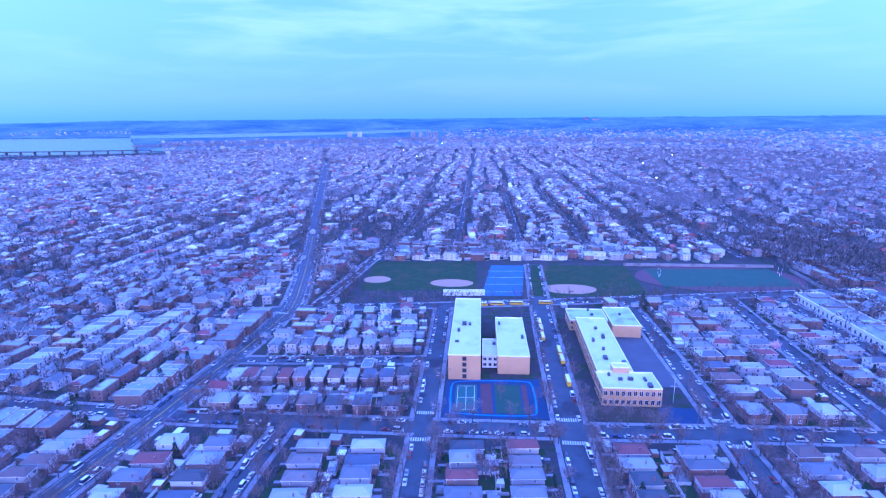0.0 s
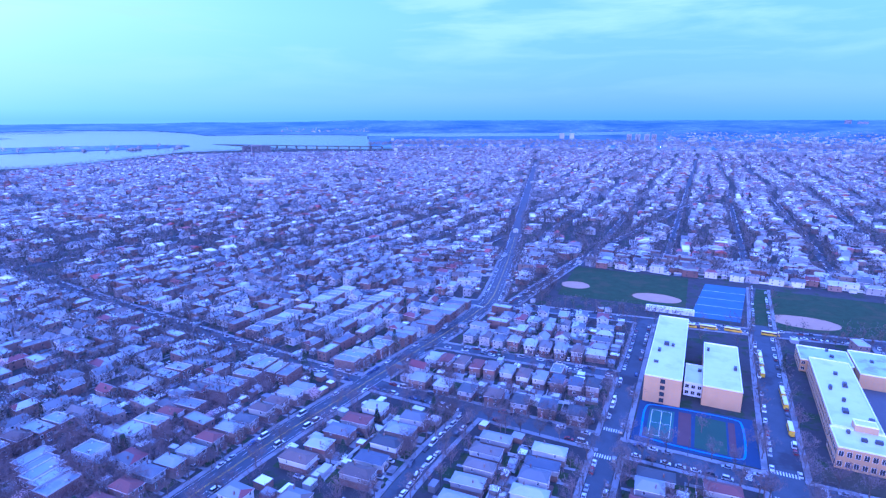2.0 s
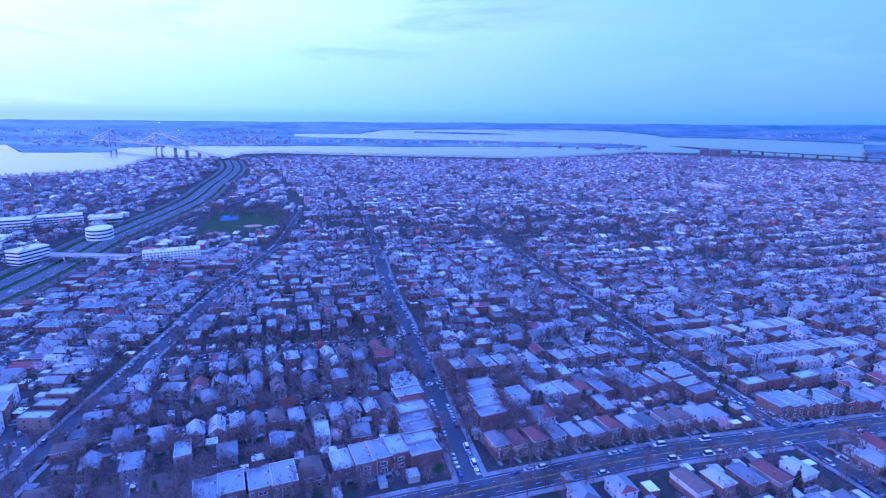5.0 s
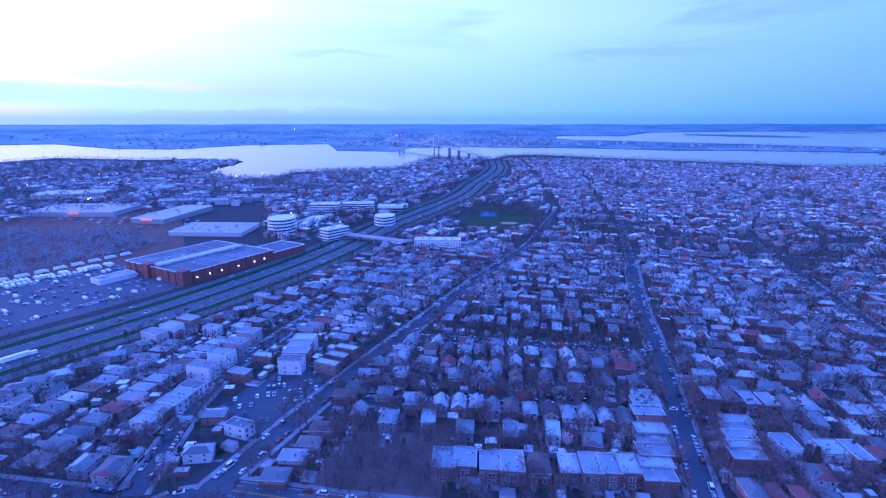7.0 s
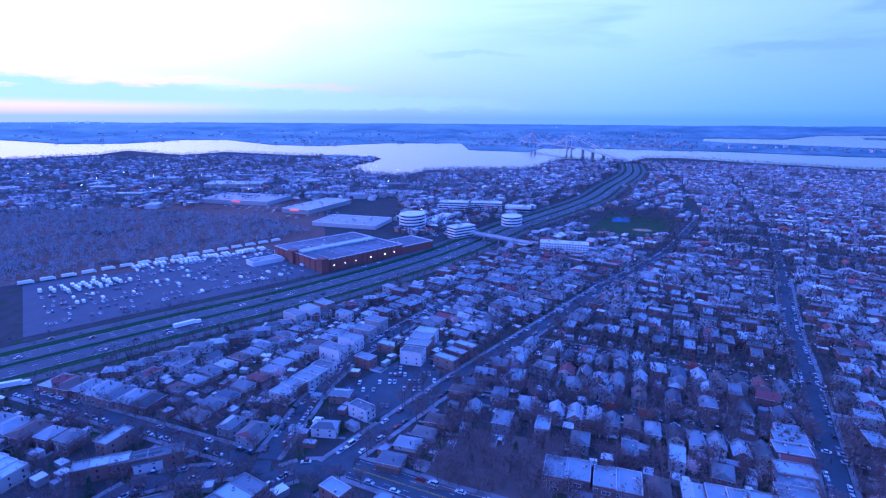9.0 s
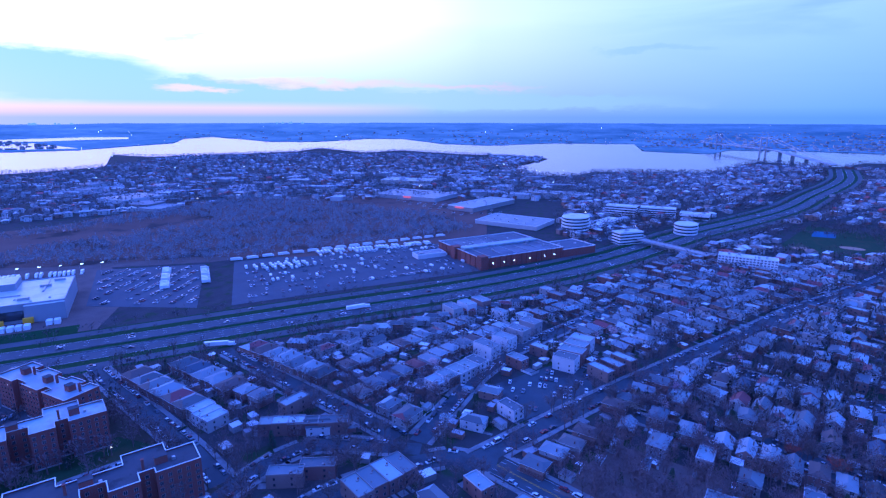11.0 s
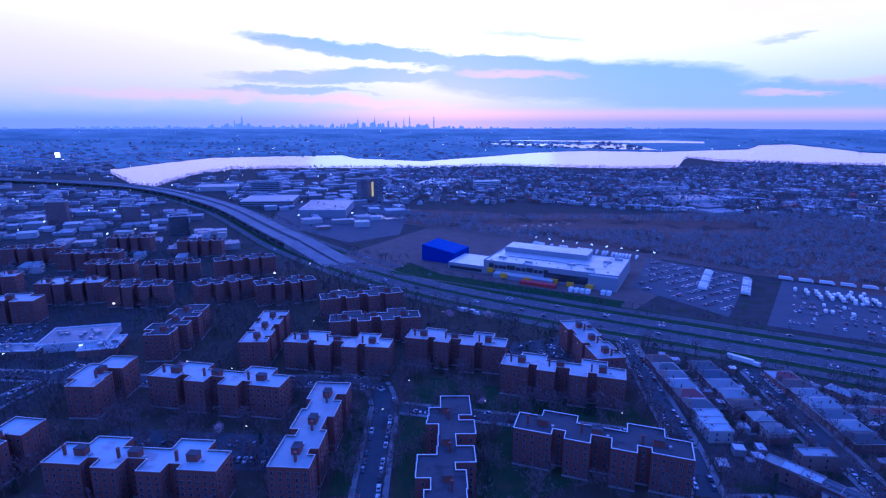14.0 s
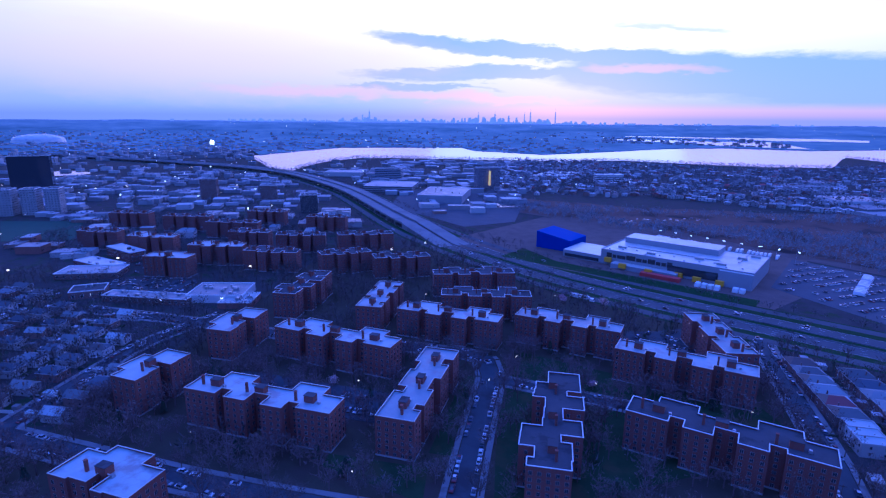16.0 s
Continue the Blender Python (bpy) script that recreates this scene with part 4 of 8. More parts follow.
def build_house(kind, full=True):
    w, d, h, roof, rise, walls, label = KINDS[kind]
    base = tagged(new("house"), label, "house")
    lower, upper = (BRICK, SIDING) if walls == "two" else ((BRICK, BRICK) if walls == "brick" else (SIDING, SIDING))
    s = Shape()
    mid = 3.1
    s.box(0, 0, 0, mid, w, d, mi=0).box(0, 0, mid, h, w + 0.06, d + 0.06, mi=1)
    if roof == "gable":
        for y, sg in ((-d / 2, 1), (d / 2, -1)):
            s.face([(-w / 2, y, h), (w / 2, y, h), (0, y, h + rise)][::sg], 1)
    if roof == "flat" and kind == "flat":
        s.box(0, -d / 2 - 0.5, 0, h - 0.6, w * 0.5, 1.0, mi=0)
    if kind in ("gable", "small"):
        s.box(0, -d / 2 - 0.9, 0, 0.5, w * 0.9, 1.8, mi=0)
    part("wall", s.mesh("wall", lower, upper), base)
    if roof == "hip":
        me = hip_roof(w, d, h + 0.02, rise)
    elif roof == "gable":
        me = gable_roof(w, d, h, rise)
    elif roof == "gentle":
        me = hip_roof(w, d, h + 0.02, rise, 0.12, 0.5, LIGHTSHINGLE)
    else:
        me = flat_roof(w, d, h + 0.02)
    lid = part("roof", me, base)
    if full:
        c = Shape().box(0, 0, h - 0.2, h + rise + 0.7, 0.55, 0.55, inset=0.03)
        part("chimney", c.mesh("chimney", BRICK), lid, m=pose(w * 0.3, d * 0.2, 0))
        front = -d / 2 - (1.0 if kind == "flat" else 0.03)
        part("window", WIDE_WINDOW, base, m=pose(0 if kind == "flat" else w * 0.22, front, 1.0))
        part("window", WIDE_WINDOW, base, m=pose(0 if kind == "flat" else w * 0.24, front, 4.0))
        part("window", WINDOW, base, m=pose(-w * 0.38 if kind == "flat" else -w * 0.24, -d / 2 - 0.04, 4.05))
        part("window", WINDOW, base, m=pose(w / 4, d / 2 + 0.04, 4.0, 0, 0, 180))
        part("window", WIDE_WINDOW, base, m=pose(0, d / 2 + 0.04, 1.0, 0, 0, 180))
        if kind in ("semi", "wide", "small", "gable"):
            for sg in (-1, 1):
                part("window", WINDOW, base, m=pose(sg * (w / 2 + 0.04), -d * 0.2, 4.0, 0, 0, 90 * sg))
        part("door", DOORLEAF, base, m=pose(-w * 0.38 if kind == "flat" else -w * 0.26, -d / 2 - 0.04, 0.62))
        st = Shape()
        prof = [(-1.5, 0), (-1.5, 0.16), (-1.2, 0.16), (-1.2, 0.32), (-0.9, 0.32), (-0.9, 0.48), (-0.6, 0.48), (-0.6, 0.6), (0, 0.6), (0, 0)]
        st.hull([(-0.75, y, z) for y, z in prof], [(0.75, y, z) for y, z in prof], bottom=True)
        part("front_steps", st.mesh("front_steps", CONCRETE), base, m=pose(-w * 0.38 if kind == "flat" else -w * 0.26, -d / 2 + 0.02, 0))
    return base


def low_side(kind, y):
    """South of the slant road the small houses are lower."""
    return 0.8 if y < -60 and kind in ("semi", "small", "gable", "slope") else 1.0


def put_house(kind, x, y, turn, sx=1.0, full=True, group="houses along the street"):
    key = (kind, full)
    m = pose(x, y, 0, 0, 0, turn) @ Matrix.Diagonal((sx, rnd.uniform(0.93, 1.07), rnd.uniform(0.93, 1.09) * low_side(kind, y), 1))
    w, d = KINDS[kind][:2]
    take(x, y, 0.42 * max(w, d))
    LOTSIDE.append((kind, x, y, turn))
    if key not in PROTO:
        PROTO[key] = build_house(kind, full)
        PROTO[key].matrix_basis = m
        ob = PROTO[key]
    else:
        ob = copy_thing(PROTO[key], m)
    tagged(ob, group=group)
    return ob


# rows of houses: from, to, how many, kind, the bearing of the front (0 is +y, 90 is -x)
ROWS = [
    ((83.5, 213), (81, 170), 5, "semi", 90), ((112, 212.5), (109.3, 170), 5, "semi", 270),
    ((159, 210), (156, 172), 4, "semi", 90), ((186, 209), (182, 170), 4, "semi", 270), ((246, 214), (243, 180), 4, "semi", 90), ((262, 300), (256, 205), 9, "small", 270),
    ((9.3, 217.5), (5.5, 175), 5, "semi", 90), ((35.5, 217), (33.5, 175), 5, "semi", 270),
    ((-34.7, 219), (-38, 175), 5, "semi", 270), ((-60, 220), (-63, 173), 5, "semi", 90),
    ((-104, 222), (-108, 172), 5, "semi", 270), ((-126, 223), (-138, 172), 5, "semi", 90),
    ((-118, 261), (-27.4, 256), 7, "wide", 180), ((-122, 290), (-24, 288), 11, "small", 0),
    ((-112, 336), (-38, 333), 8, "small", 180), ((-98, 379), (-44, 378), 6, "small", 0), ((-25, 382), (-27, 334), 5, "small", 270),
    ((174, 398), (160, 268), 10, "semi", 90), ((213, 390), (196, 269), 9, "semi", 270), ((157, 247), (192, 244), 3, "wide", 180),
    ((254, 400), (238.6, 283), 9, "small", 90),
    ((-193.5, 110), (-176, 228), 13, "small", 270), ((-170, 266), (-151, 333), 10, "flat", 270), ((-148, 341), (-142, 397), 8, "flat", 270),
    ((-272, 126), (-255, 228), 12, "flat", 270), ((-222, 243), (-194, 239), 4, "flat", 180), ((-228, 142), (-213, 226), 10, "flat", 90),
    ((-221, 306), (-204, 404), 14, "pale", 270), ((-257, 285), (-247, 392), 15, "pale", 90),
    ((-246, 128), (-216, 119), 5, "flat", 180), ((-268, 90), (-200, 76), 9, "flat", 0),
    ((-206, -13.5), (-206, -4.5), 2, "flat", 270), ((-205, 7), (-205, 16), 2, "flat", 270), ((-206, 27.5), (-206, 41), 2, "semi", 270), ((-205.5, 49.5), (-205.5, 65), 3, "flat", 270), ((-256, -18), (-246, 74), 11, "gable", 270), ((-262, -50), (-258, -34), 2, "semi", 270), ((-286, -12), (-286, 92), 7, "gable", 270), ((-322, -30), (-318, 100), 13, "gable", 90),
    ((-228, -74), (-192, -84), 4, "small", 180), ((-300, -58), (-262, -72), 4, "gable", 180),
    ((-222, -274), (-312, -226), 11, "semi", 30), ((-320, -222), (-400, -180), 9, "small", 30),
    ((-200, -291), (-199, -226), 7, "pair", 270), ((-196, -193), (-326, -175), 13, "small", 350), ((-216, -222), (-322, -203), 11, "small", 170),
    ((-158, -303), (-159.5, -257), 5, "pair", 270), ((-160, -244), (-160, -232), 2, "wide", 270), ((-135.5, -313), (-134, -257), 6, "pair", 90), ((-133.6, -246), (-133, -232), 3, "pale", 90),
    ((-146, -203), (-164, -180), 5, "flat", 220), ((-124.5, -168), (-135, -160.5), 2, "flat", 220), ((-134, -136), (-156, -131), 4, "flat", 345),
    ((-195, -170), (-193, -156), 2, "semi", 270), ((-228, -163), (-263, -157), 5, "pale", 170), ((-282, -161), (-336, -155), 4, "tall", 170),
    ((-330, -220), (-356, -210), 3, "tall", 160), ((-295, -112), (-326, -114), 4, "tall", 0), ((-296, -90), (-318, -84), 3, "flat", 160),
    ((-455, -150), (-432, -97), 8, "slope", 250), ((-482, -140), (-470, -76), 9, "slope", 250), ((-511, -130), (-504, -58), 10, "slope", 260),
    ((-398, -178), (-388, -146), 4, "slope", 250), ((-356, -170), (-412, -142), 6, "small", 160), ((-350, -120), (-420, -98), 8, "gable", 340),
    ((-340, -92), (-420, -62), 8, "gable", 340), ((-440, -84), (-500, -52), 6, "gable", 340),
]
HOUSES = {"near": 0}
JOINED = {}


def join_house(kind, x, y, turn, sx=None):
    """Houses past the nearest ones are kept as places, for one mesh a kind."""
    w, d = KINDS[kind][:2]
    take(x, y, 0.42 * max(w, d))
    LOTSIDE.append((kind, x, y, turn))
    JOINED.setdefault(kind, []).append((x, y, 0.0, turn, sx or rnd.uniform(0.94, 1.05), rnd.uniform(0.92, 1.06), rnd.uniform(0.93, 1.08) * low_side(kind, y)))


for (ax, ay), (bx, by), n, kind, front in ROWS:
    for i in range(n):
        k = i / max(1, n - 1)
        x, y = ax + (bx - ax) * k, ay + (by - ay) * k
        which = kind
        if kind == "flat" and n > 4 and rnd.random() < 0.24:
            which = rnd.choice(("small", "gable", "pale"))
        if kind in ("flat", "pale", "slope") and n > 6 and rnd.random() < 0.06:
            continue
        if kind == "semi" and rnd.random() < 0.18:
            which = "small"
        if kind == "gable" and rnd.random() < 0.3:
            which = "small"
        spacing = math.hypot(bx - ax, by - ay) / max(1, n - 1)
        ratio = spacing / KINDS[which][0]
        terrace = which in ("flat", "pale", "slope", "pair") and 0.8 < ratio < 1.4
        step, out = (0.1, 0.5) if terrace else (0.7, 0.9)
        ux, uy = (bx - ax) / math.hypot(bx - ax, by - ay), (by - ay) / math.hypot(bx - ax, by - ay)
        i_, j_ = rnd.uniform(-step, step), rnd.uniform(-out, out)
        spot = (which, x + ux * i_ - uy * j_, y + uy * i_ + ux * j_, front + 180 + (0 if terrace else rnd.uniform(-1.5, 1.5)), ratio if terrace else rnd.uniform(0.95, 1.04) * (0.85 if which in ("semi", "wide", "small") and ratio < 1.3 else 1.0))
        if math.hypot(x, y) < 345 and HOUSES["near"] < 222:
            put_house(*spot)
            HOUSES["near"] += 1
        else:
            join_house(*spot)

# the town goes on in rows: streets of houses on two bearings of the plan
FARHOUSES, LANES, FARTREES, FARCARS = [], [], [], []


def rows_of_town(origin, turn, u0, u1, v0, v1, pitch, step, keep, cross=170.0, near_limit=470.0, kinds=("small", "gable", "semi", "flat")):
    """Streets run along v, a pitch apart in u, with a row of houses on each side. keep tells where the quarter ends."""
    c, s = math.cos(radians(turn)), math.sin(radians(turn))
    at = lambda u, v: (origin[0] + c * u - s * v, origin[1] + s * u + c * v)  # noqa: E731
    u = u0
    while u <= u1:
        lane = [at(u, v) for v in np.arange(v0, v1, 12.0)]
        run = []
        for p in lane + [None]:
            if p is not None and keep(*p) and not is_open(*p) and gap(*p, EXPRESSWAY) > 45:
                run.append(p)
            else:
                if len(run) > 3:
                    LANES.append(run)
                run = []
        for sg in (-1, 1):
            v = v0 + rnd.uniform(0, step)
            kind = rnd.choice(kinds)
            while v < v1:
                v += step * rnd.uniform(0.92, 1.12)
                if abs((v - v0) % cross) < 8 or rnd.random() < 0.09:
                    kind = rnd.choice(kinds)
                    continue
                far = min(1.0, math.hypot(*at(u, v)) / 1500)
                bend = (6 + 14 * far) * noise.noise(Vector((v * 0.006, u * 0.004, 0)))
                x, y = at(u + sg * (pitch * 0.27 + rnd.gauss(0, 1.4 + 4.0 * far)) + bend, v)
                r = math.hypot(x, y)
                if r < 150 or not keep(x, y) or is_open(x, y) or on_road(x, y, 7.5) or gap(x, y, EXPRESSWAY) < 50 or not is_free(x, y, 4.2):
                    continue
                if noise.noise(Vector((x * 0.007, y * 0.007, 5))) > 0.14 and rnd.random() < 0.6 and r > 420:
                    FARTREES.append((x, y, rnd.uniform(1.0, 1.8)))
                    FARTREES.append((x + rnd.uniform(-6, 6), y + rnd.uniform(-6, 6), rnd.uniform(1.0, 1.8)))
                    continue
                if r < near_limit:
                    join_house(kind if rnd.random() < 0.6 else rnd.choice(kinds), x, y, turn - sg * 90 + rnd.uniform(-2, 2) + 180)
                else:
                    FARHOUSES.append((x, y, turn + 90 * (sg > 0) + rnd.gauss(0, 4), step * rnd.uniform(0.5, 0.86), rnd.uniform(10, 17), rnd.uniform(4.2, 7.2)))
                    if rnd.random() < 0.6:
                        FARHOUSES.append((*at(u + sg * pitch * rnd.uniform(0.36, 0.48) + bend, v + rnd.uniform(-3, 3)), turn + 90 * (sg > 0) + rnd.gauss(0, 6), step * rnd.uniform(0.3, 0.85), rnd.uniform(5, 10), rnd.uniform(2.4, 5.0)))
                for _ in range(2):
                    if rnd.random() < 0.8:
                        FARTREES.append((*at(u + sg * (pitch * (0.12 if rnd.random() < 0.5 else rnd.uniform(0.36, 0.5))) + bend, v + rnd.uniform(-5, 5)), rnd.uniform(0.95, 1.7)))
        u += pitch


def west(x, y):
    """West of the two avenues and north of the slant road."""
    lx = np.interp(y, [-100, -40, 40, 121, 253, 415, 597, 1348, 2600], [-186, -178, -176, -169, -147, -124, -152, -298, -560])
    ly = np.interp(-x, [176, 284, 437, 574, 900, 1600], [-112, -78, -22, 34, 130, 160])
    b = math.degrees(math.atan2(-x, y)) % 360
    shore = np.interp(b, [14, 30, 47, 55, 61, 84, 95], [2700, 2640, 2640, 2180, 2010, 2150, 1950])
    return x < lx - 12 and y > ly + 12 and math.hypot(x, y) < shore


def north(x, y):
    lx = np.interp(y, [-100, 415, 597, 1348, 2600], [-124, -124, -152, -298, -560])
    return x > lx + 12 and y > 436 and math.hypot(x, y) < 2680 and x < 300 + 0.16 * y


def north_east(x, y):
    return x > 296 and y > 150 and y < 470


def whitestone(x, y):
    b = math.degrees(math.atan2(-x, y)) % 360
    ly = np.interp(-x, [176, 284, 437, 574, 900, 1600], [-112, -78, -22, 34, 130, 160])
    shore = np.interp(b, [80, 94, 97.5, 98.7, 105, 110, 114, 118], [2150, 2050, 1850, 1640, 1600, 1420, 1400, 1400])
    return y < ly - 8 and 360 < -x and 78 < b < 112 and math.hypot(x, y) < shore


def point_side(x, y):
    b = math.degrees(math.atan2(-x, y)) % 360
    shore = np.interp(b, [112, 114, 118, 123, 128, 133, 140, 150, 158, 166, 174, 186], [1380, 1400, 1900, 2150, 2350, 2260, 2420, 2400, 1850, 1750, 1830, 1800])
    return 111 < b < 187 and 1010 < math.hypot(x, y) < shore


def loose_suburb(x, y):
    return y > 450 and x > 300 + 0.16 * y and math.hypot(x, y) < 2680


rows_of_town((330, 470), -16, -300, 2400, -900, 2400, 80, 13.0, loose_suburb, near_limit=0, kinds=("gable", "small"))
# the suburb to the east is loosely built under many trees
loose = list(FARHOUSES)
FARHOUSES.clear()
for spot in loose:
    for _ in range(2):
        FARTREES.append((spot[0] + rnd.uniform(-14, 14), spot[1] + rnd.uniform(-14, 14), rnd.uniform(1.0, 1.8)))
    if rnd.random() < 0.62:
        FARHOUSES.append((spot[0] + rnd.gauss(0, 7), spot[1] + rnd.gauss(0, 7), spot[2] + rnd.gauss(0, 12), *spot[3:]))
rows_of_town((-178, 0), -7.5, -2300, -80, -400, 2700, 76, 9.6, west, near_limit=560)
rows_of_town((0, 421), -3.9, -700, 2200, 20, 2300, 78, 9.6, north, near_limit=620)
rows_of_town((310, 200), -3.9, 0, 620, -50, 280, 66, 11.0, north_east, near_limit=620)
rows_of_town((-380, -60), 66, -1100, 500, -300, 1900, 84, 11.0, whitestone, near_limit=620)
rows_of_town((-300, -1000), 70, -1500, 1600, -1700, 2200, 88, 12.5, point_side, near_limit=620)
for k in reversed(range(len(FARHOUSES))):
    x, y = FARHOUSES[k][:2]
    if point_side(x, y) and rnd.random() < 0.38:
        FARHOUSES.pop(k)
        FARTREES.append((x, y, rnd.uniform(1.0, 1.7)))
        FARTREES.append((x + rnd.uniform(-8, 8), y + rnd.uniform(-8, 8), rnd.uniform(1.0, 1.7)))
# low detached houses on the quiet streets east of the estate
for x0, sg, top, end in ((224, -1, -176, -232), (259, 1, -178, -262), (284, -1, -206, -296), (317, 1, -236, -290), (345, -1, -250, -300), (382, 1, -270, -318), (410, -1, -280, -330)):
    y = top
    while y > end:
        x = x0 + rnd.gauss(0, 1.2) + 0.05 * (top - y)
        if is_free(x, y, 3.5):
            join_house(rnd.choice(("bungalow", "bungalow", "bungalow", "gable")), x, y, 184 - sg * 90 + rnd.gauss(0, 2.5))
        y -= rnd.uniform(13.0, 16.0)



# houses stand on every plot that is left between the streets
NEARYARD = [(-246, -140), (-300, -118), (-300, -96), (-274, -88), (-222, -108)]
GARAGES = []


def heading(x, y):
    """The bearing of the nearest street."""
    best, turn = 1e9, 0.0
    for pts, w in ROADS.values():
        for (ax, ay), (bx, by) in zip(pts, pts[1:]):
            g = gap(x, y, [(ax, ay), (bx, by)])
            if g < best:
                best, turn = g, math.degrees(math.atan2(by - ay, bx - ax))
    return turn


def fill(grid, room, garages):
    for i in np.arange(-640, 420, grid):
        for j in np.arange(-420, 640, grid):
            x, y = i + rnd.uniform(-1.5, 1.5), j + rnd.uniform(-1.5, 1.5)
            r, b = math.hypot(x, y), (math.degrees(math.atan2(-x, y)) + 60) % 360 - 60
            if not 165 < r < 640 or not -44 < b < 238 or is_open(x, y) or inside(x, y, NEARYARD) or b > 185:
                continue
            if on_road(x, y, room + 2.5) or gap(x, y, EXPRESSWAY) < 50 or not is_free(x, y, room):
                continue
            if (b > 185 or r < 300 or (y < -60 and x > -380)) and not is_free(x, y, 13.0 if not garages else 5):
                continue
            if garages and rnd.random() < 0.6:
                continue
            if garages:
                take(x, y, 1.8)
                GARAGES.append((x, y, 0.0, heading(x, y) + rnd.choice((0, 90)), rnd.uniform(3, 5.5), rnd.uniform(4, 6.5), rnd.uniform(2.4, 3.4)))
            else:
                join_house(rnd.choice(("small", "gable", "flat", "small", "pale")), x, y, heading(x, y) + rnd.choice((0, 180)) + rnd.uniform(-2, 2))


fill(6.0, 8.6, False)
fill(6.0, 3.8, True)


def house_template(kind):
    """Wall, roof, glass, trim and lower wall of a joined house, as one shape with slots."""
    w, d, h, roof, rise, walls, label = KINDS[kind]
    out = Shape()
    out.box(0, 0, 0, h, w, d, mi=0)
    if roof == "gable":
        for y, sg in ((-d / 2, 1), (d / 2, -1)):
            out.face([(-w / 2, y, h), (w / 2, y, h), (0, y, h + rise)][::sg], 0)
    for z in (1.2, 4.1):
        for y, sg in ((-d / 2 - 0.06, 1), (d / 2 + 0.06, -1)):
            for x in (-w * 0.28, w * 0.22):
                out.face([(x - 0.62, y, z - 0.12), (x + 0.62, y, z - 0.12), (x + 0.62, y, z + 1.42), (x - 0.62, y, z + 1.42)][::sg], 3)
                y2 = y + 0.03 * (1 if y > 0 else -1)
                out.face([(x - 0.5, y2, z), (x + 0.5, y2, z), (x + 0.5, y2, z + 1.3), (x - 0.5, y2, z + 1.3)][::sg], 2)
        for x, sg in ((-w / 2 - 0.06, -1), (w / 2 + 0.06, 1)):
            for y in (-d * 0.28, d * 0.2):
                out.face([(x, y - 0.45, z), (x, y + 0.45, z), (x, y + 0.45, z + 1.2), (x, y - 0.45, z + 1.2)][::sg], 2)
    me = {"hip": lambda: hip_roof(w, d, h + 0.02, rise), "gable": lambda: gable_roof(w, d, h, rise), "gentle": lambda: hip_roof(w, d, h + 0.02, rise, 0.12, 0.5), "flat": lambda: flat_roof(w, d, h + 0.02)}[roof]()
    k = len(out.v)
    out.v += [tuple(v.co) for v in me.vertices]
    for p in me.polygons:
        out.f.append(tuple(i + k for i in p.vertices))
        out.m.append(1 if p.material_index == 0 else 3)
    bpy.data.meshes.remove(me)
    out.box(w * 0.3, d * 0.2, h, h + rise + 0.7, 0.5, 0.5, mi=4)
    if kind in ("small", "gable", "semi"):
        out.box(w * 0.1, d / 2 + 9.0, 0, 2.6, 3.6, 6.0, mi=0, top=5, inset=0.02)
    return out


for kind, places in JOINED.items():
    t = house_template(kind)
    pale = KINDS[kind][3] == "flat"
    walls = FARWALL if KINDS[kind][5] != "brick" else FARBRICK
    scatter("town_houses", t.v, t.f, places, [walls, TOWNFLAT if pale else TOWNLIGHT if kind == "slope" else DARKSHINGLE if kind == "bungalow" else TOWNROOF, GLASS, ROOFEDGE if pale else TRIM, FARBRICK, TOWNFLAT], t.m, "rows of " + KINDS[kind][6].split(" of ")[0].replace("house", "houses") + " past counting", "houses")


# ---- apartment blocks of the estate ----
def stepped(length, plan):
    """A stepped outline, anticlockwise. plan: rows of share of the length, low and high edge."""
    total = sum(p[0] for p in plan)
    x = -length / 2
    low, high = [], []
    for share, a, b in plan:
        e = x + length * share / total
        low += [(x, a), (e, a)]
        high += [(x, b), (e, b)]
        x = e
    return low + high[::-1]


def clean(ring):
    out = []
    for p in ring:
        if not out or math.hypot(p[0] - out[-1][0], p[1] - out[-1][1]) > 0.01:
            out.append(p)
    keep = []
    for i, p in enumerate(out):
        a, b = out[i - 1], out[(i + 1) % len(out)]
        if abs((p[0] - a[0]) * (b[1] - p[1]) - (p[1] - a[1]) * (b[0] - p[0])) > 1e-6:
            keep.append(p)
    return keep


PLAN_LONG = [(10.5, -6.2, 7.3), (5.9, -13.0, 7.3), (5.4, -13.0, 3.8), (4.4, -13.0, 9.5), (6.2, -5.7, 9.5), (8.3, -5.7, 1.8), (6.8, -5.7, 8.8), (4.3, -12.0, 8.8), (5.4, -12.0, 2.7), (6.3, -12.0, 7.5), (10.5, -6.5, 7.5)]
PLAN_ZIG = [(11, -2.5, 12.0), (7, -8.0, 12.0), (4, -8.5, 6.0), (3.5, -9.0, 12.8), (8, -3.6, 12.8), (8.5, -4.0, 4.0), (6, -4.5, 11.3), (5.5, -12.5, 11.3), (4.5, -12.7, 3.0), (5, -12.8, 7.0), (6.5, -7.0, 7.0), (5.5, -9.5, 6.5)]
PLAN_BEND = [(12, -9.5, 8.5), (6, -9.5, 4.0), (9, -6.8, 8.0), (6, -8.9, 8.0), (11, -8.9, 4.9), (5, -4.8, 7.9), (9, -9.0, 8.0), (4, -9.0, 4.5), (9, -9.0, 8.0)]
PLAN_SHORT = [(10, -7.5, 8.0), (5, -13.0, 8.5), (4.5, -13.0, 0.8), (8, -13.0, 6.0), (8.5, -8.2, 7.0)]


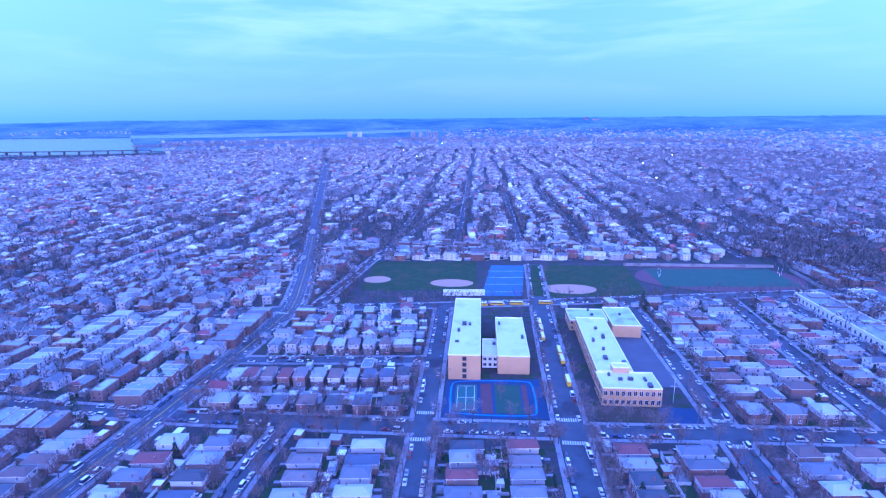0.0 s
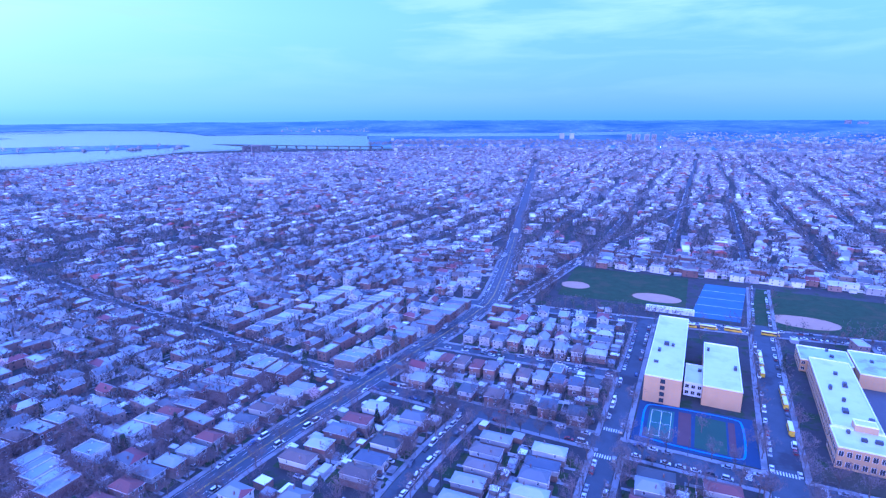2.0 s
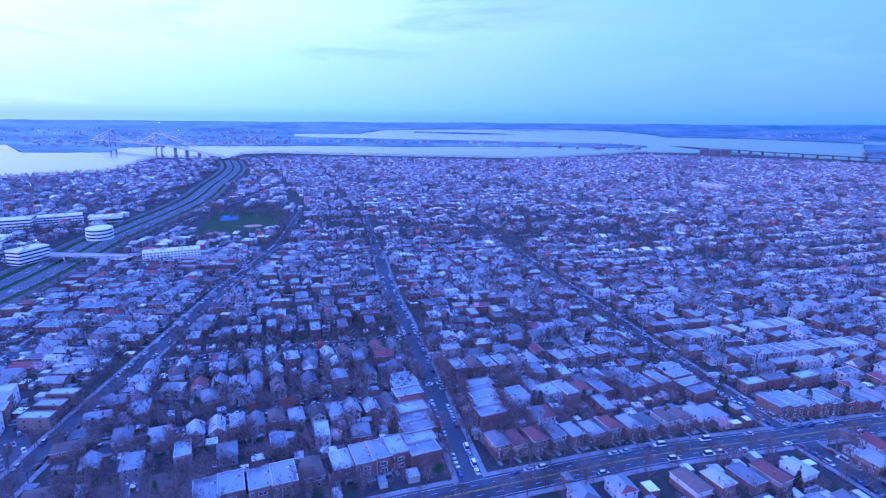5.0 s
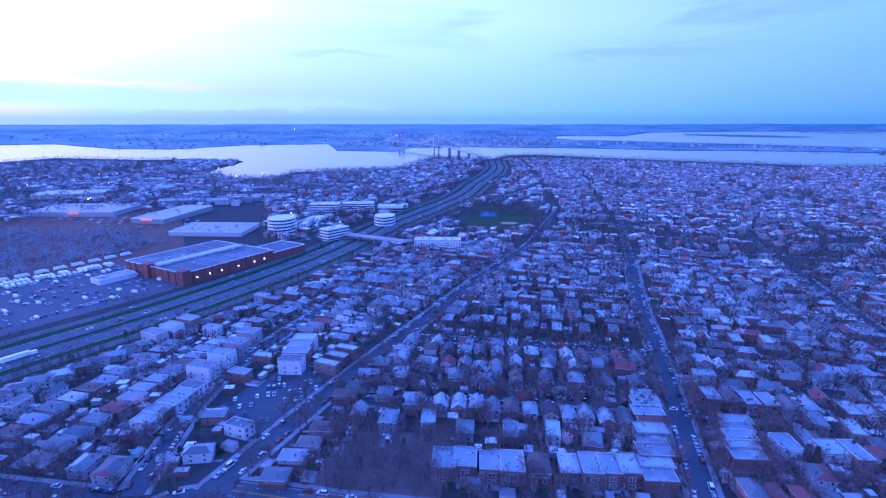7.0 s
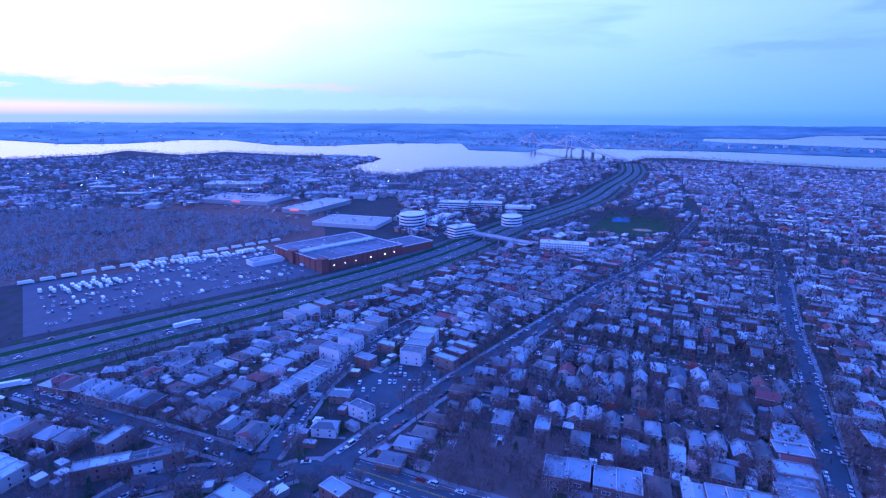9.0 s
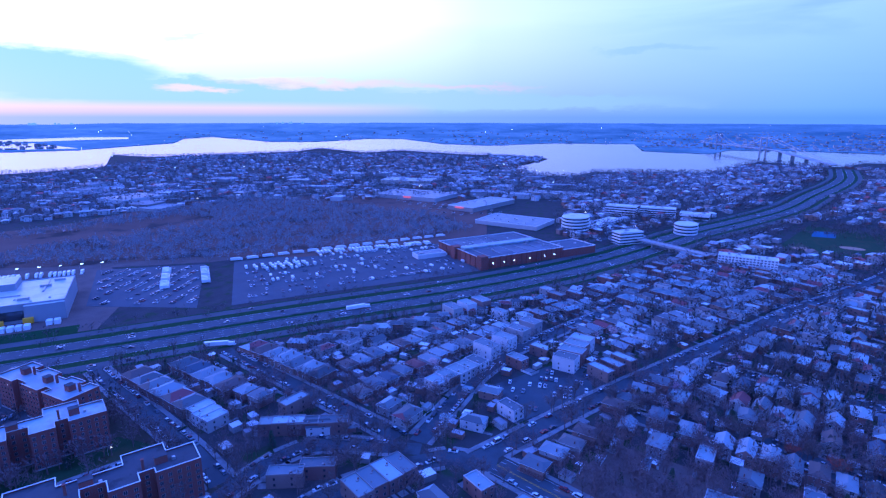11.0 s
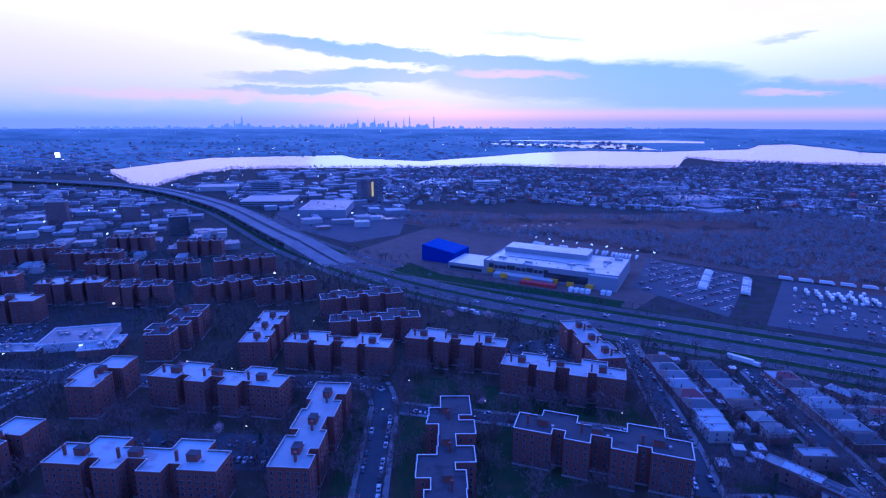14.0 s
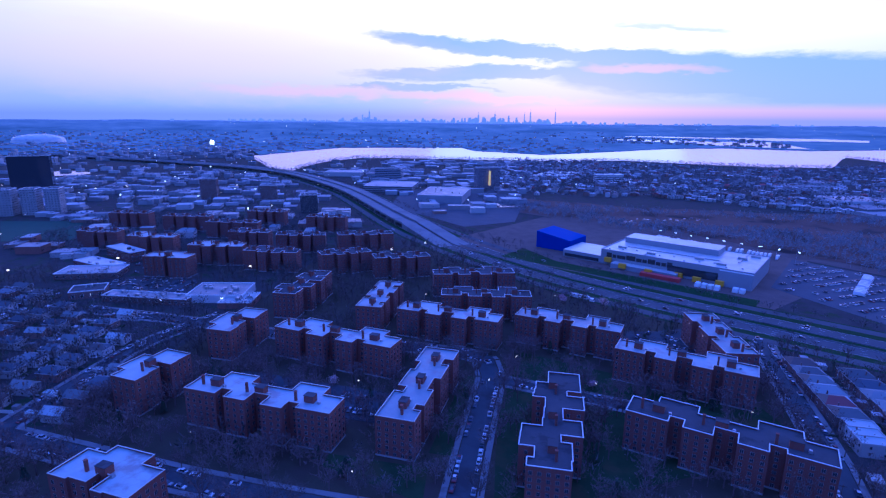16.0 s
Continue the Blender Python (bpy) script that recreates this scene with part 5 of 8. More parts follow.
def facade_windows(s, ring, floors, z0=1.1, pitch=2.75, every=2.9, w=1.25, h=1.5, lights=None, seed=1, sides=None):
    pick = random.Random(seed)
    n = len(ring)
    for i in range(n):
        (ax, ay), (bx, by) = ring[i], ring[(i + 1) % n]
        run = math.hypot(bx - ax, by - ay)
        if sides and i not in sides:
            continue
        cols = int((run - 0.8) / every)
        if cols < 1:
            continue
        ux, uy = (bx - ax) / run, (by - ay) / run
        ox, oy = uy, -ux
        for c in range(cols):
            k = run * (c + 0.5) / cols
            for f in range(floors):
                z = z0 + pitch * f
                x, y = ax + ux * k, ay + uy * k
                tgt = lights if lights is not None and pick.random() < 0.008 else s
                k_ = 0.5 if tgt is lights else 1.0
                for out, grow, mi, up in ((0.03, 0.09, 0, 0.08), (0.06, 0.0, 1, 0.0)):
                    hw = (w / 2 + grow) * k_
                    q = [(x - ux * hw + ox * out, y - uy * hw + oy * out), (x + ux * hw + ox * out, y + uy * hw + oy * out)]
                    tgt.face([(*q[0], z - up), (*q[1], z - up), (*q[1], z + h * k_ + up), (*q[0], z + h * k_ + up)], mi)
                tgt.face([(x - ux * 0.04 + ox * 0.08, y - uy * 0.04 + oy * 0.08, z), (x + ux * 0.04 + ox * 0.08, y + uy * 0.04 + oy * 0.08, z), (x + ux * 0.04 + ox * 0.08, y + uy * 0.04 + oy * 0.08, z + h), (x - ux * 0.04 + ox * 0.08, y - uy * 0.04 + oy * 0.08, z + h)], 0)
    return s


def build_block(length, plan, roof, coping, label, h=18.2, floors=6, wall=None):
    wall = wall or BRICK_DARK
    base = tagged(new("apartment_block"), label, "apartment block", "brick apartment blocks of the estate")
    ring = clean(stepped(length, plan))
    s = Shape()
    n = len(ring)
    for i in range(n):
        (ax, ay), (bx, by) = ring[i], ring[(i + 1) % n]
        s.face([(ax, ay, 0), (bx, by, 0), (bx, by, h + 0.2), (ax, ay, h + 0.2)])
    part("wall", s.mesh("wall", wall), base)
    top = Shape().face([(x, y, h - 0.5) for x, y in ring])
    part("roof", top.mesh("roof", roof), base)
    rim = Shape().rim([(x * 1.002, y * 1.006) for x, y in ring], h + 0.12, h + 0.34, 0.36)
    part("parapet", rim.mesh("parapet", coping), base, "pale stone coping")
    plinth = Shape()
    big = [(x * 1.004, y * 1.012) for x, y in ring]
    for i in range(n):
        (ax, ay), (bx, by) = big[i], big[(i + 1) % n]
        plinth.face([(ax, ay, 0), (bx, by, 0), (bx, by, 0.9), (ax, ay, 0.9)])
    part("plinth", plinth.mesh("plinth", SLAB), base)
    lights = Shape()
    wins = facade_windows(Shape(), ring, floors, lights=lights, seed=int(length * 10))
    part("window_rows", wins.mesh("window_rows", DULLTRIM, GLASS), base, kind="stuff")
    if lights.f:
        part("lit_window_rows", lights.mesh("lit_window_rows", DULLTRIM, LAMPDIM), base, "windows with lamps on behind them", kind="stuff")
    spots = [p for p in (-0.32, 0.02, 0.34) if length > 45 or abs(p) < 0.1]
    for k in spots:
        b = Shape().box(0, 0, h - 0.5, h + 2.6, 4.6, 3.4, top=1).box(0, 0, h + 2.6, h + 2.75, 4.9, 3.7, mi=1)
        part("stair_head", b.mesh("stair_head", wall, TARROOF), base, m=pose(k * length, -0.4, 0))
        c = Shape().box(0, 0, h - 0.5, h + 3.8, 1.0, 1.0).box(0, 0, h + 3.8, h + 3.95, 1.2, 1.2)
        part("chimney", c.mesh("chimney", wall), base, m=pose(k * length + 6.5, 1.0, 0))
        v = Shape().box(0, 0, h - 0.5, h + 0.6, 1.3, 1.3, inset=0.1)
        part("roof_vent", v.mesh("roof_vent", STEEL), base, m=pose(k * length - 4.5, 0.6, 0))
    return base


BLOCKS = [
    # x, y, turn, length, plan, roof
    (125, -190.5, -4.5, 72, "long", "pale"), (60, -218.5, 86.5, 71, "bend", "pale"), (121, -262, -10, 75, "long", "pale"), (186, -267, 88, 37, "short", "pale"),
    (192, -203, 82, 32, "short", "pale"), (148, -128.5, -6, 36, "short", "pale"), (0, -202.5, 91, 75, "zig", "tar"), (-67, -207, -19, 74, "long", "tar"),
    (-65, -274, -17, 67, "long", "pale"), (-92, -315, 98, 61, "bend", "pale"), (-7, -314, -14, 63, "long", "pale"), (66, -310, -8, 66, "long", "pale"),
    (119, -334, 92, 56, "bend", "pale"), (49, -353, 10, 62, "long", "tar"), (184, -346, 94, 58, "zig", "tar"), (66, -404, 18, 64, "long", "tar"),
    (190, -440, 40, 44, "zig", "tar"), (137, -440, 30, 48, "zig", "tar"), (255, -430, 10, 50, "zig", "tar"), (316, -437, 14, 52, "zig", "pale"), (330, -388, 6, 40, "short", "pale"),
    (400, -455, 12, 48, "zig", "pale"), (470, -462, 14, 44, "zig", "tar"), (366, -540, 8, 60, "long", "tar"), (262, -500, 20, 50, "zig", "tar"), (200, -520, 30, 56, "zig", "tar"), (366, -615, 5, 48, "long", "tar"), (278, -600, 8, 48, "long", "tar"),
    (320, -500, 12, 44, "zig", "tar"), (440, -560, 12, 56, "long", "tar"), (520, -560, 10, 50, "long", "tar"),
]
BUILT = {}
for x, y, turn, length, plan, roof in BLOCKS:
    key = (plan, roof)
    m = pose(x, y, 0, 0, 0, turn)
    for k in np.linspace(-length / 2, length / 2, 7):
        take(x + k * math.cos(radians(turn)), y + k * math.sin(radians(turn)), 9.0)
    if key not in BUILT:
        size = {"long": 74, "zig": 75, "bend": 71, "short": 36}[plan]
        look_of = "red-brown brick apartment block with a pale flat roof" if roof == "pale" else "dark red brick apartment block, grey roof edged in pale stone"
        BUILT[key] = (size, build_block(size, {"long": PLAN_LONG, "zig": PLAN_ZIG, "bend": PLAN_BEND, "short": PLAN_SHORT}[plan], ESTATEROOF if roof == "pale" else TARROOF, COPING if roof == "tar" else PALEROOF, look_of))
        ob = BUILT[key][1]
        ob.matrix_basis = m @ Matrix.Diagonal((length / size, 1, 1, 1))
    else:
        size, first = BUILT[key]
        ob = copy_thing(first, m)
        ob.scale = (length / size, 1, 1)


# ---- larger single buildings ----
def hall(name, label, category, x, y, turn, w, d, h, wall, roof, floors=0, every=4.0, band_windows=False, rim_mat=None, bits=6, group="", sides=None):
    """A flat-roofed building: wall, roof, parapet, rows of windows, roof plant."""
    base = tagged(new(name), label, category, group)
    base.matrix_basis = pose(x, y, 0, 0, 0, turn)
    c, q = math.cos(radians(turn)), math.sin(radians(turn))
    for i in np.arange(-w / 2, w / 2 + 1, 8):
        for j in np.arange(-d / 2, d / 2 + 1, 8):
            take(x + c * i - q * j, y + q * i + c * j, 6)
    ring = [(-w / 2, -d / 2), (w / 2, -d / 2), (w / 2, d / 2), (-w / 2, d / 2)]
    s = Shape()
    for i in range(4):
        (ax, ay), (bx, by) = ring[i], ring[(i + 1) % 4]
        s.face([(ax, ay, 0), (bx, by, 0), (bx, by, h), (ax, ay, h)])
    part("wall", s.mesh("wall", wall), base)
    part("roof", Shape().face([(a, b, h - 0.4) for a, b in ring]).mesh("roof", roof), base)
    part("parapet", Shape().rim([(a * 1.001, b * 1.001) for a, b in ring], h - 0.45, h + 0.25, 0.4).mesh("parapet", rim_mat or COPING), base)
    if floors:
        pitch = (h - 0.6) / floors
        if band_windows:
            for f in range(floors):
                b = Shape()
                z = 1.0 + pitch * f
                for i in range(4):
                    (ax, ay), (bx, by) = ring[i], ring[(i + 1) % 4]
                    k = 1.003
                    b.face([(ax * k, ay * k, z), (bx * k, by * k, z), (bx * k, by * k, z + pitch * 0.45), (ax * k, ay * k, z + pitch * 0.45)])
                part("window_band", b.mesh("window_band", GLASS), base)
        else:
            part("window_rows", facade_windows(Shape(), ring, floors, 1.2, pitch, every, 1.8, pitch * 0.5, sides=sides).mesh("window_rows", TRIM, GLASS), base, kind="stuff")
    pick = random.Random(int(abs(x) + abs(y)))
    for _ in range(bits // 2 if "school" in name else bits):
        a, b = pick.uniform(-0.4, 0.4) * w, pick.uniform(-0.4, 0.4) * d
        u = Shape().box(0, 0, h - 0.4, h + pick.uniform(0.6, 1.8), pick.uniform(1.5, 4), pick.uniform(1.2, 2.5), inset=0.05)
        part("roof_unit", u.mesh("roof_unit", DARKMETAL if "school" in name else STEEL), base, m=pose(a, b, 0, 0, 0, pick.choice((0, 90))))
    return base


# the school with two wings, its link and its courts
hall("school_building", "tan brick four-storey school wing with a white roof", "school", 15.5, 341, -4, 19, 101, 15.8, BRICK_TAN, PALEROOF, 4, 3.6, bits=9, sides=(1, 3))
hall("school_building", "tan brick three-storey school wing with a white roof", "school", 44, 329, -4, 19, 64, 11.7, BRICK_TAN, PALEROOF, 0, bits=5)
hall("school_building", "low glazed link between two school wings", "school", 29.3, 319, -4, 9.5, 26, 8.0, TRIM, PALEROOF, 2, 2.4, bits=2)
tall = Shape()
for i in range(4):
    tall.box(0, 0, 1.2 + 3.7 * i, 3.6 + 3.7 * i, 2.4, 0.12)
ob = tagged(new("stair_window", tall.mesh("stair_window", GLASS)), "tall strip of stair windows in the tan end wall", "window")
ob.matrix_basis = pose(12.0, 290.3, 0, 0, 0, -4)
# the older school on the next plot
hall("school_building", "two-storey tan school front with rows of windows", "school", 100.3, 268.5, -4, 31, 19, 10.5, BRICK_TAN, PALEROOF, 2, 3.0, bits=12)
hall("school_building", "long tan brick school range with a white roof", "school", 100.6, 321, -5.4, 20, 84, 10.5, BRICK_TAN, PALEROOF, 3, 3.4, bits=14)
hall("school_building", "low tan brick school wing with a grey roof", "school", 105.5, 376, -5, 27, 24, 8.0, BRICK_TAN, ESTATEROOF, 2, 3.0, bits=4)
hall("school_building", "square tan brick school gymnasium", "school", 129, 369.5, -5, 19.5, 37, 9.0, BRICK_TAN, ESTATEROOF, 0, bits=2)
hall("stair_house", "square brick stair house on the corner of the school", "stair house", 99.5, 280.5, -4, 9, 6, 13.5, BRICK_TAN, PALEROOF, 0, bits=0)
patch("schoolyard", [(112, 282), (134, 278), (141.5, 350), (117, 352)], 0.16, ASPHALT_NEW, "grey asphalt schoolyard behind the old school", "yard")
patch("schoolyard", [(110.5, 242), (131, 241), (134, 256), (113.5, 257.5)], 0.15, COURTBLUE, "dark blue playground strip by the corner", "yard")
patch("school_garden", [(77, 246), (109, 242.6), (112, 257), (78.5, 258)], 0.15, WINTERLAWN, "dull garden bed before the old school", "garden")
pole = Shape().tube([(0, 0, 0.15), (0, 0, 14)], [0.14, 0.08]).tube([(-2.2, 0, 10), (2.2, 0, 10)], [0.07, 0.07])
tagged(new("flag_pole", pole.mesh("flag_pole", TRIM)), "white flag pole with a yard beside the school", "flag pole").matrix_basis = pose(123, 262, 0, 0, 0, -4)
patch("playground", [(-1.5, 249), (54, 246.5), (56, 290), (1.5, 291)], 0.14, COURTBLUE, "deep blue painted school playground with courts", "playground")
patch("tennis_court", [(5, 255), (17, 254.5), (19, 284), (7, 284.5)], 0.20, COURTGREEN, "green painted tennis court with pale lines", "court")
patch("turf_court", [(27, 253), (41, 252), (43, 283), (29, 284)], 0.20, TURF, "dark green turf rectangle of the playground", "court")
patch("running_strip", [(19.5, 253), (25.5, 253), (27, 285), (21, 285)], 0.20, COURTRED, "dull red strip between two courts", "court")
patch("running_strip", [(42, 252), (45, 252), (47, 283), (44, 283)], 0.20, COURTRED, "dull red strip beside the turf", "court")
loop = Shape()
ribbon(loop, smooth([(3, 254), (19, 251), (46, 249.5), (49, 254), (51, 284), (48, 288), (8, 289), (4, 285), (3, 254)], 2), 1.0, 0.24)
tagged(new("play_track", loop.mesh("play_track", paint("light_blue_paint", [(0.06, 0.19, 0.42)], 0.8))), "light blue painted running loop round the courts", "track", kind="structure")
lines = Shape()
for ax, ay, bx, by in ((6.5, 257, 15.8, 256.6), (8, 282.5, 17.5, 282.2), (6.5, 257, 8, 282.5), (15.8, 256.6, 17.5, 282.2), (7.2, 269.5, 16.6, 269.2), (11.2, 257, 12.8, 282.4)):
    ribbon(lines, [(ax, ay), (bx, by)], 0.22, 0.26)
tagged(new("court_lines", lines.mesh("court_lines", LINEPAINT)), "white lines on the tennis court", "markings", kind="structure")
# the sports fields
patch("playing_field", [(-74, 461), (30, 459), (36, 556), (-72, 560)], 0.12, LAWN, "green ball field with sandy infields", "field")
patch("playing_field", [(74, 442), (177, 440), (187, 536), (92, 543)], 0.12, LAWN, "green ball field beside the courts", "field")
patch("hard_court", [(33, 444), (68, 443), (84, 541), (50, 543)], 0.14, DUSTYBLUE, "faded blue hard courts between the fields", "court")


def blob(name, x, y, rx, ry, turn, z, mat, label, category):
    ring = []
    for k in range(28):
        a = 2 * math.pi * k / 28
        r = 1 + 0.05 * noise.noise(Vector((x + 2 * math.cos(a), y + 2 * math.sin(a), 0)))
        u, v = rx * r * math.cos(a), ry * r * math.sin(a)
        c, s = math.cos(radians(turn)), math.sin(radians(turn))
        ring.append((x + c * u - s * v, y + s * u + c * v))
    return patch(name, ring, z, mat, label, category)


for x, y, rx, ry in ((-63, 495, 13, 11), (8, 482, 20, 12), (113, 461, 24, 14)):
    blob("infield", x, y, rx, ry, -4, 0.18, SAND, "sandy baseball infield", "infield")
blob("running_track", 262, 492, 78, 44, -3, 0.12, COURTRED, "dull red running track round the pitch", "track")
patch("football_pitch", [(200, 466), (322, 462), (326, 520), (203, 524)], 0.18, TURF, "blue-green football pitch inside the track", "field")
for x in (206, 321):
    g = Shape().tube([(0, 0, 0), (0, 0, 3)], [0.15, 0.15]).tube([(0, -2.8, 3), (0, 2.8, 3)], [0.12, 0.12]).tube([(0, -2.8, 3), (0, -2.8, 9)], [0.1, 0.1]).tube([(0, 2.8, 3), (0, 2.8, 9)], [0.1, 0.1])
    ob = tagged(new("goal_post", g.mesh("goal_post", TRIM)), "white football goal post", "goal post", "goal posts")
    ob.matrix_basis = pose(x, 494, 0)
wall = Shape()
for ax, ay, bx, by in ((186, 537, 334, 525), (342, 512, 335, 450)):
    ribbon(wall, [(ax, ay), (bx, by)], 0.5, 3.2, 0, 0, 3.2)
tagged(new("field_wall", wall.mesh("field_wall", CONCRETE)), "long pale concrete wall behind the running track", "wall", kind="structure")
for k in range(1, 9):
    u = k / 9
    net = Shape()
    ribbon(net, [(33 + 17 * u - 0.5, 444 + 99 * u), (68 + 16 * u + 0.5, 443 + 98 * u)], 0.5, 0.17)
    tagged(new("court_line", net.mesh("court_line", LINEPAINT if k % 2 else COURTGREEN)), "painted line across the hard courts", "marking", kind="structure")
hall("dugout", "low white clubhouse beside the infield", "clubhouse", 18, 448, -2, 36, 6, 3.5, TRIM, PALEROOF, bits=0)
hall("warehouse", "long low white warehouse behind the houses", "warehouse", 300, 372, -4, 22, 110, 6.5, SIDING, FLATROOF, 1, 5.0, bits=10)
hall("warehouse", "low white depot beside the field", "warehouse", 350, 395, -4, 20, 80, 6.5, SIDING, FLATROOF, 1, 5.0, bits=6)

# ---- across the expressway ----
patch("car_park", [(-332, -505), (-480, -425), (-535, -378), (-455, -268), (-246, -384)], 0.14, LOTASPHALT, "huge dark asphalt lot with vans and lorries", "car park")
patch("car_park", [(-232, -590), (-308, -520), (-226, -402), (-176, -480)], 0.14, LOTASPHALT, "asphalt staff car park beside the plant", "car park")
hall("brick_depot", "long brown brick depot with a pale blue-grey flat roof", "depot", -525.5, -286.5, 153.4, 107, 93, 12.0, BRICK_DARK, DEPOTROOF, 0, bits=14)
depot = bpy.data.objects["brick_depot"]
PIER = Shape().box(0, 0, 0, 12.1, 1.3, 0.9).mesh("pilaster", BRICK_DARK)
for k in range(16):
    part("pilaster", PIER, depot, m=pose(-50 + 6.7 * k, -46.7, 0))
for k in range(8):
    part("pilaster", PIER, depot, m=pose(-53.7, -34 + 10.4 * k, 0, 0, 0, 90))
for ax, ay in ((-51.5, -44.5), (-52.5, 8)):
    part("corner_tower", Shape().box(ax, ay, 0, 14.0, 8.5, 8.5).mesh("corner_tower", BRICK_DARK), depot)
for k in (1, 3, 5, 8, 11, 13):
    part("wall_lamp", Shape().box(-46.5 + 6.7 * k, -47.2, 5.0, 5.6, 0.8, 0.8, bottom=True).mesh("wall_lamp", LAMPCOOL), depot, "lit wall lamp")
part("roof_ridge", Shape().box(0, 0, 12, 13.6, 100, 12, inset=0.4).mesh("roof_ridge", ESTATEROOF), depot, "raised pale strip along the roof")
for k in range(6):
    part("roof_seam", Shape().box(-42 + 16.8 * k, 0, 12, 12.35, 0.7, 88).mesh("roof_seam", FLATROOF), depot)
hall("loading_shed", "lower wing of the brick depot", "depot", -582, -227, 153.4, 48, 38, 9.0, BRICK_DARK, DEPOTROOF, 0, bits=3)
hall("loading_shed", "low annex with a pale roof beside the depot", "shed", -471, -346, 152, 34, 16, 5.0, SIDING, FLATROOF, bits=3)
# the newspaper plant: main hall, lit roof monitor, lower front, blue hall, yellow boxes
PLANT = pose(-112, -527, 0, 0, 0, 153)


def on_plant(u, v):
    p = PLANT @ Vector((u, v, 0))
    return p.x, p.y


def plant():
    base = tagged(new("printing_plant"), "white metal-clad newspaper plant with yellow boxes and blue annex", "factory")
    base.matrix_basis = PLANT
    for u in range(-150, 76, 8):
        for v in range(-50, 50, 8):
            take(*on_plant(u, v), 6)
    s = Shape().box(2, 4, 0, 14, 132, 74, top=1)
    part("main_hall", s.mesh("main_hall", WHITEPANEL, PALEROOF), base)
    part("parapet", Shape().rim([(-64, -33), (68, -33), (68, 41), (-64, 41)], 13.9, 14.8, 0.5).mesh("parapet", WHITEPANEL), base)
    m = Shape().box(-14, 26, 14, 19.5, 88, 26, top=1)
    part("roof_monitor", m.mesh("roof_monitor", WHITEPANEL, PALEROOF), base, "raised white roof hall")
    l = Shape().box(-20, -38, 0, 4.5, 60, 10, top=1)
    part("front_range", l.mesh("front_range", WHITEPANEL, PALEROOF), base)
    n = Shape().box(55, -34, 0, 13.5, 26, 5, top=1)
    part("corner_block", n.mesh("corner_block", WHITEPANEL, PALEROOF), base)
    e = Shape().box(-84, -12, 0, 7.5, 40, 42, top=1).box(-84, -33.2, 1.2, 4.2, 36, 0.4, mi=2)
    part("entrance_hall", e.mesh("entrance_hall", WHITEPANEL, PALEROOF, GLASS), base)
    b = Shape()
    b.hull([(-146, -14, 0), (-106, -14, 0), (-106, 24, 0), (-146, 24, 0)], [(-146, -14, 18), (-106, -14, 12), (-106, 24, 12), (-146, 24, 18)])
    part("blue_hall", b.mesh("blue_hall", BLUEPANEL), base, "deep blue clad hall with a sloping top")
    g = Shape().box(20, -33.3, 2.5, 9.6, 42, 0.5)
    part("window_band", g.mesh("window_band", GLASS), base)
    for u, v, z in ((-56, -34.5, 3.0), (-38, -44.0, 2.0), (-14, -44.0, 1.0), (10, -36, 0.5), (26, -39, 0.5), (44, -38, 0.5)):
        y = Shape().box(0, 0, 0, 4.2, 6.5, 3.0, bottom=True)
        part("yellow_box", y.mesh("yellow_box", YELLOW), base, "bright yellow cladding box", m=pose(u, v, z))
    r = Shape().box(-2, -48, 0, 3.2, 34, 7)
    part("red_dock", r.mesh("red_dock", REDPAINT), base, "dull red loading dock")
    # dark bars in place of the big lettering on the front wall
    wide = (5, 3.5, 8, 8.5, 5, 4, 6.5, 4, 4, 4.5)
    for k, wdt in enumerate(wide):
        t = Shape().box(0, 0, 0, 3.2 if k % 3 else 4.4, wdt, 0.3, bottom=True)
        part("wall_lettering", t.mesh("wall_lettering", DARKMETAL), base, "dark lettering bar", m=pose(-58 + sum(wide[:k]) + 0.9 * k + wdt / 2, -33.3, 7.6))
    for u, v in ((30, -50), (35, -50), (40, -50), (45, -50), (58, -46), (63, -46)):
        k = Shape().box(0, 0, 0, 3.4, 4.0, 6.0, inset=0.1)
        part("storage_tank", k.mesh("storage_tank", TRUCKWHITE), base, m=pose(u, v, 0))
    for k in range(11):
        d = Shape().box(0, 0, 14, 14.9, 1.6, 1.6, inset=0.1)
        part("roof_vent", d.mesh("roof_vent", STEEL), base, m=pose(-58 + 11.5 * k, -27 + 5 * (k % 3), 0))
    part("roof_duct", Shape().box(-6, -6, 14, 14.8, 84, 1.1).box(50, 18, 14, 15.0, 1.2, 40).mesh("roof_duct", STEEL), base)
    for u, v in ((40, -20), (20, -12), (-50, -15), (-20, -22), (58, 30), (50, 14)):
        d = Shape().box(0, 0, 14, 16, 8, 2.2, inset=0.1)
        part("roof_unit", d.mesh("roof_unit", STEEL), base, m=pose(u, v, 0))
    return base


plant()
# offices and shops beyond the depot


def round_office(x, y, r, floors):
    base = tagged(new("office_building"), "round white office building with dark window bands", "office")
    base.matrix_basis = pose(x, y, 0)
    take(x, y, r)
    n = 28
    ring = lambda q, z: [(q * 1.25 * math.cos(2 * math.pi * k / n), q * math.sin(2 * math.pi * k / n), z) for k in range(n)]  # noqa: E731
    for f in range(floors):
        z = 4.2 * f
        part("floor_band", Shape().hull(ring(r, z), ring(r, z + 2.3)).mesh("floor_band", TRIM), base)
        part("window_band", Shape().hull(ring(r - 0.4, z + 2.3), ring(r - 0.4, z + 4.2)).mesh("window_band", GLASS), base)
    part("roof", Shape().hull(ring(r, 4.2 * floors), ring(r - 0.5, 4.2 * floors + 1.0)).mesh("roof", PALEROOF), base)


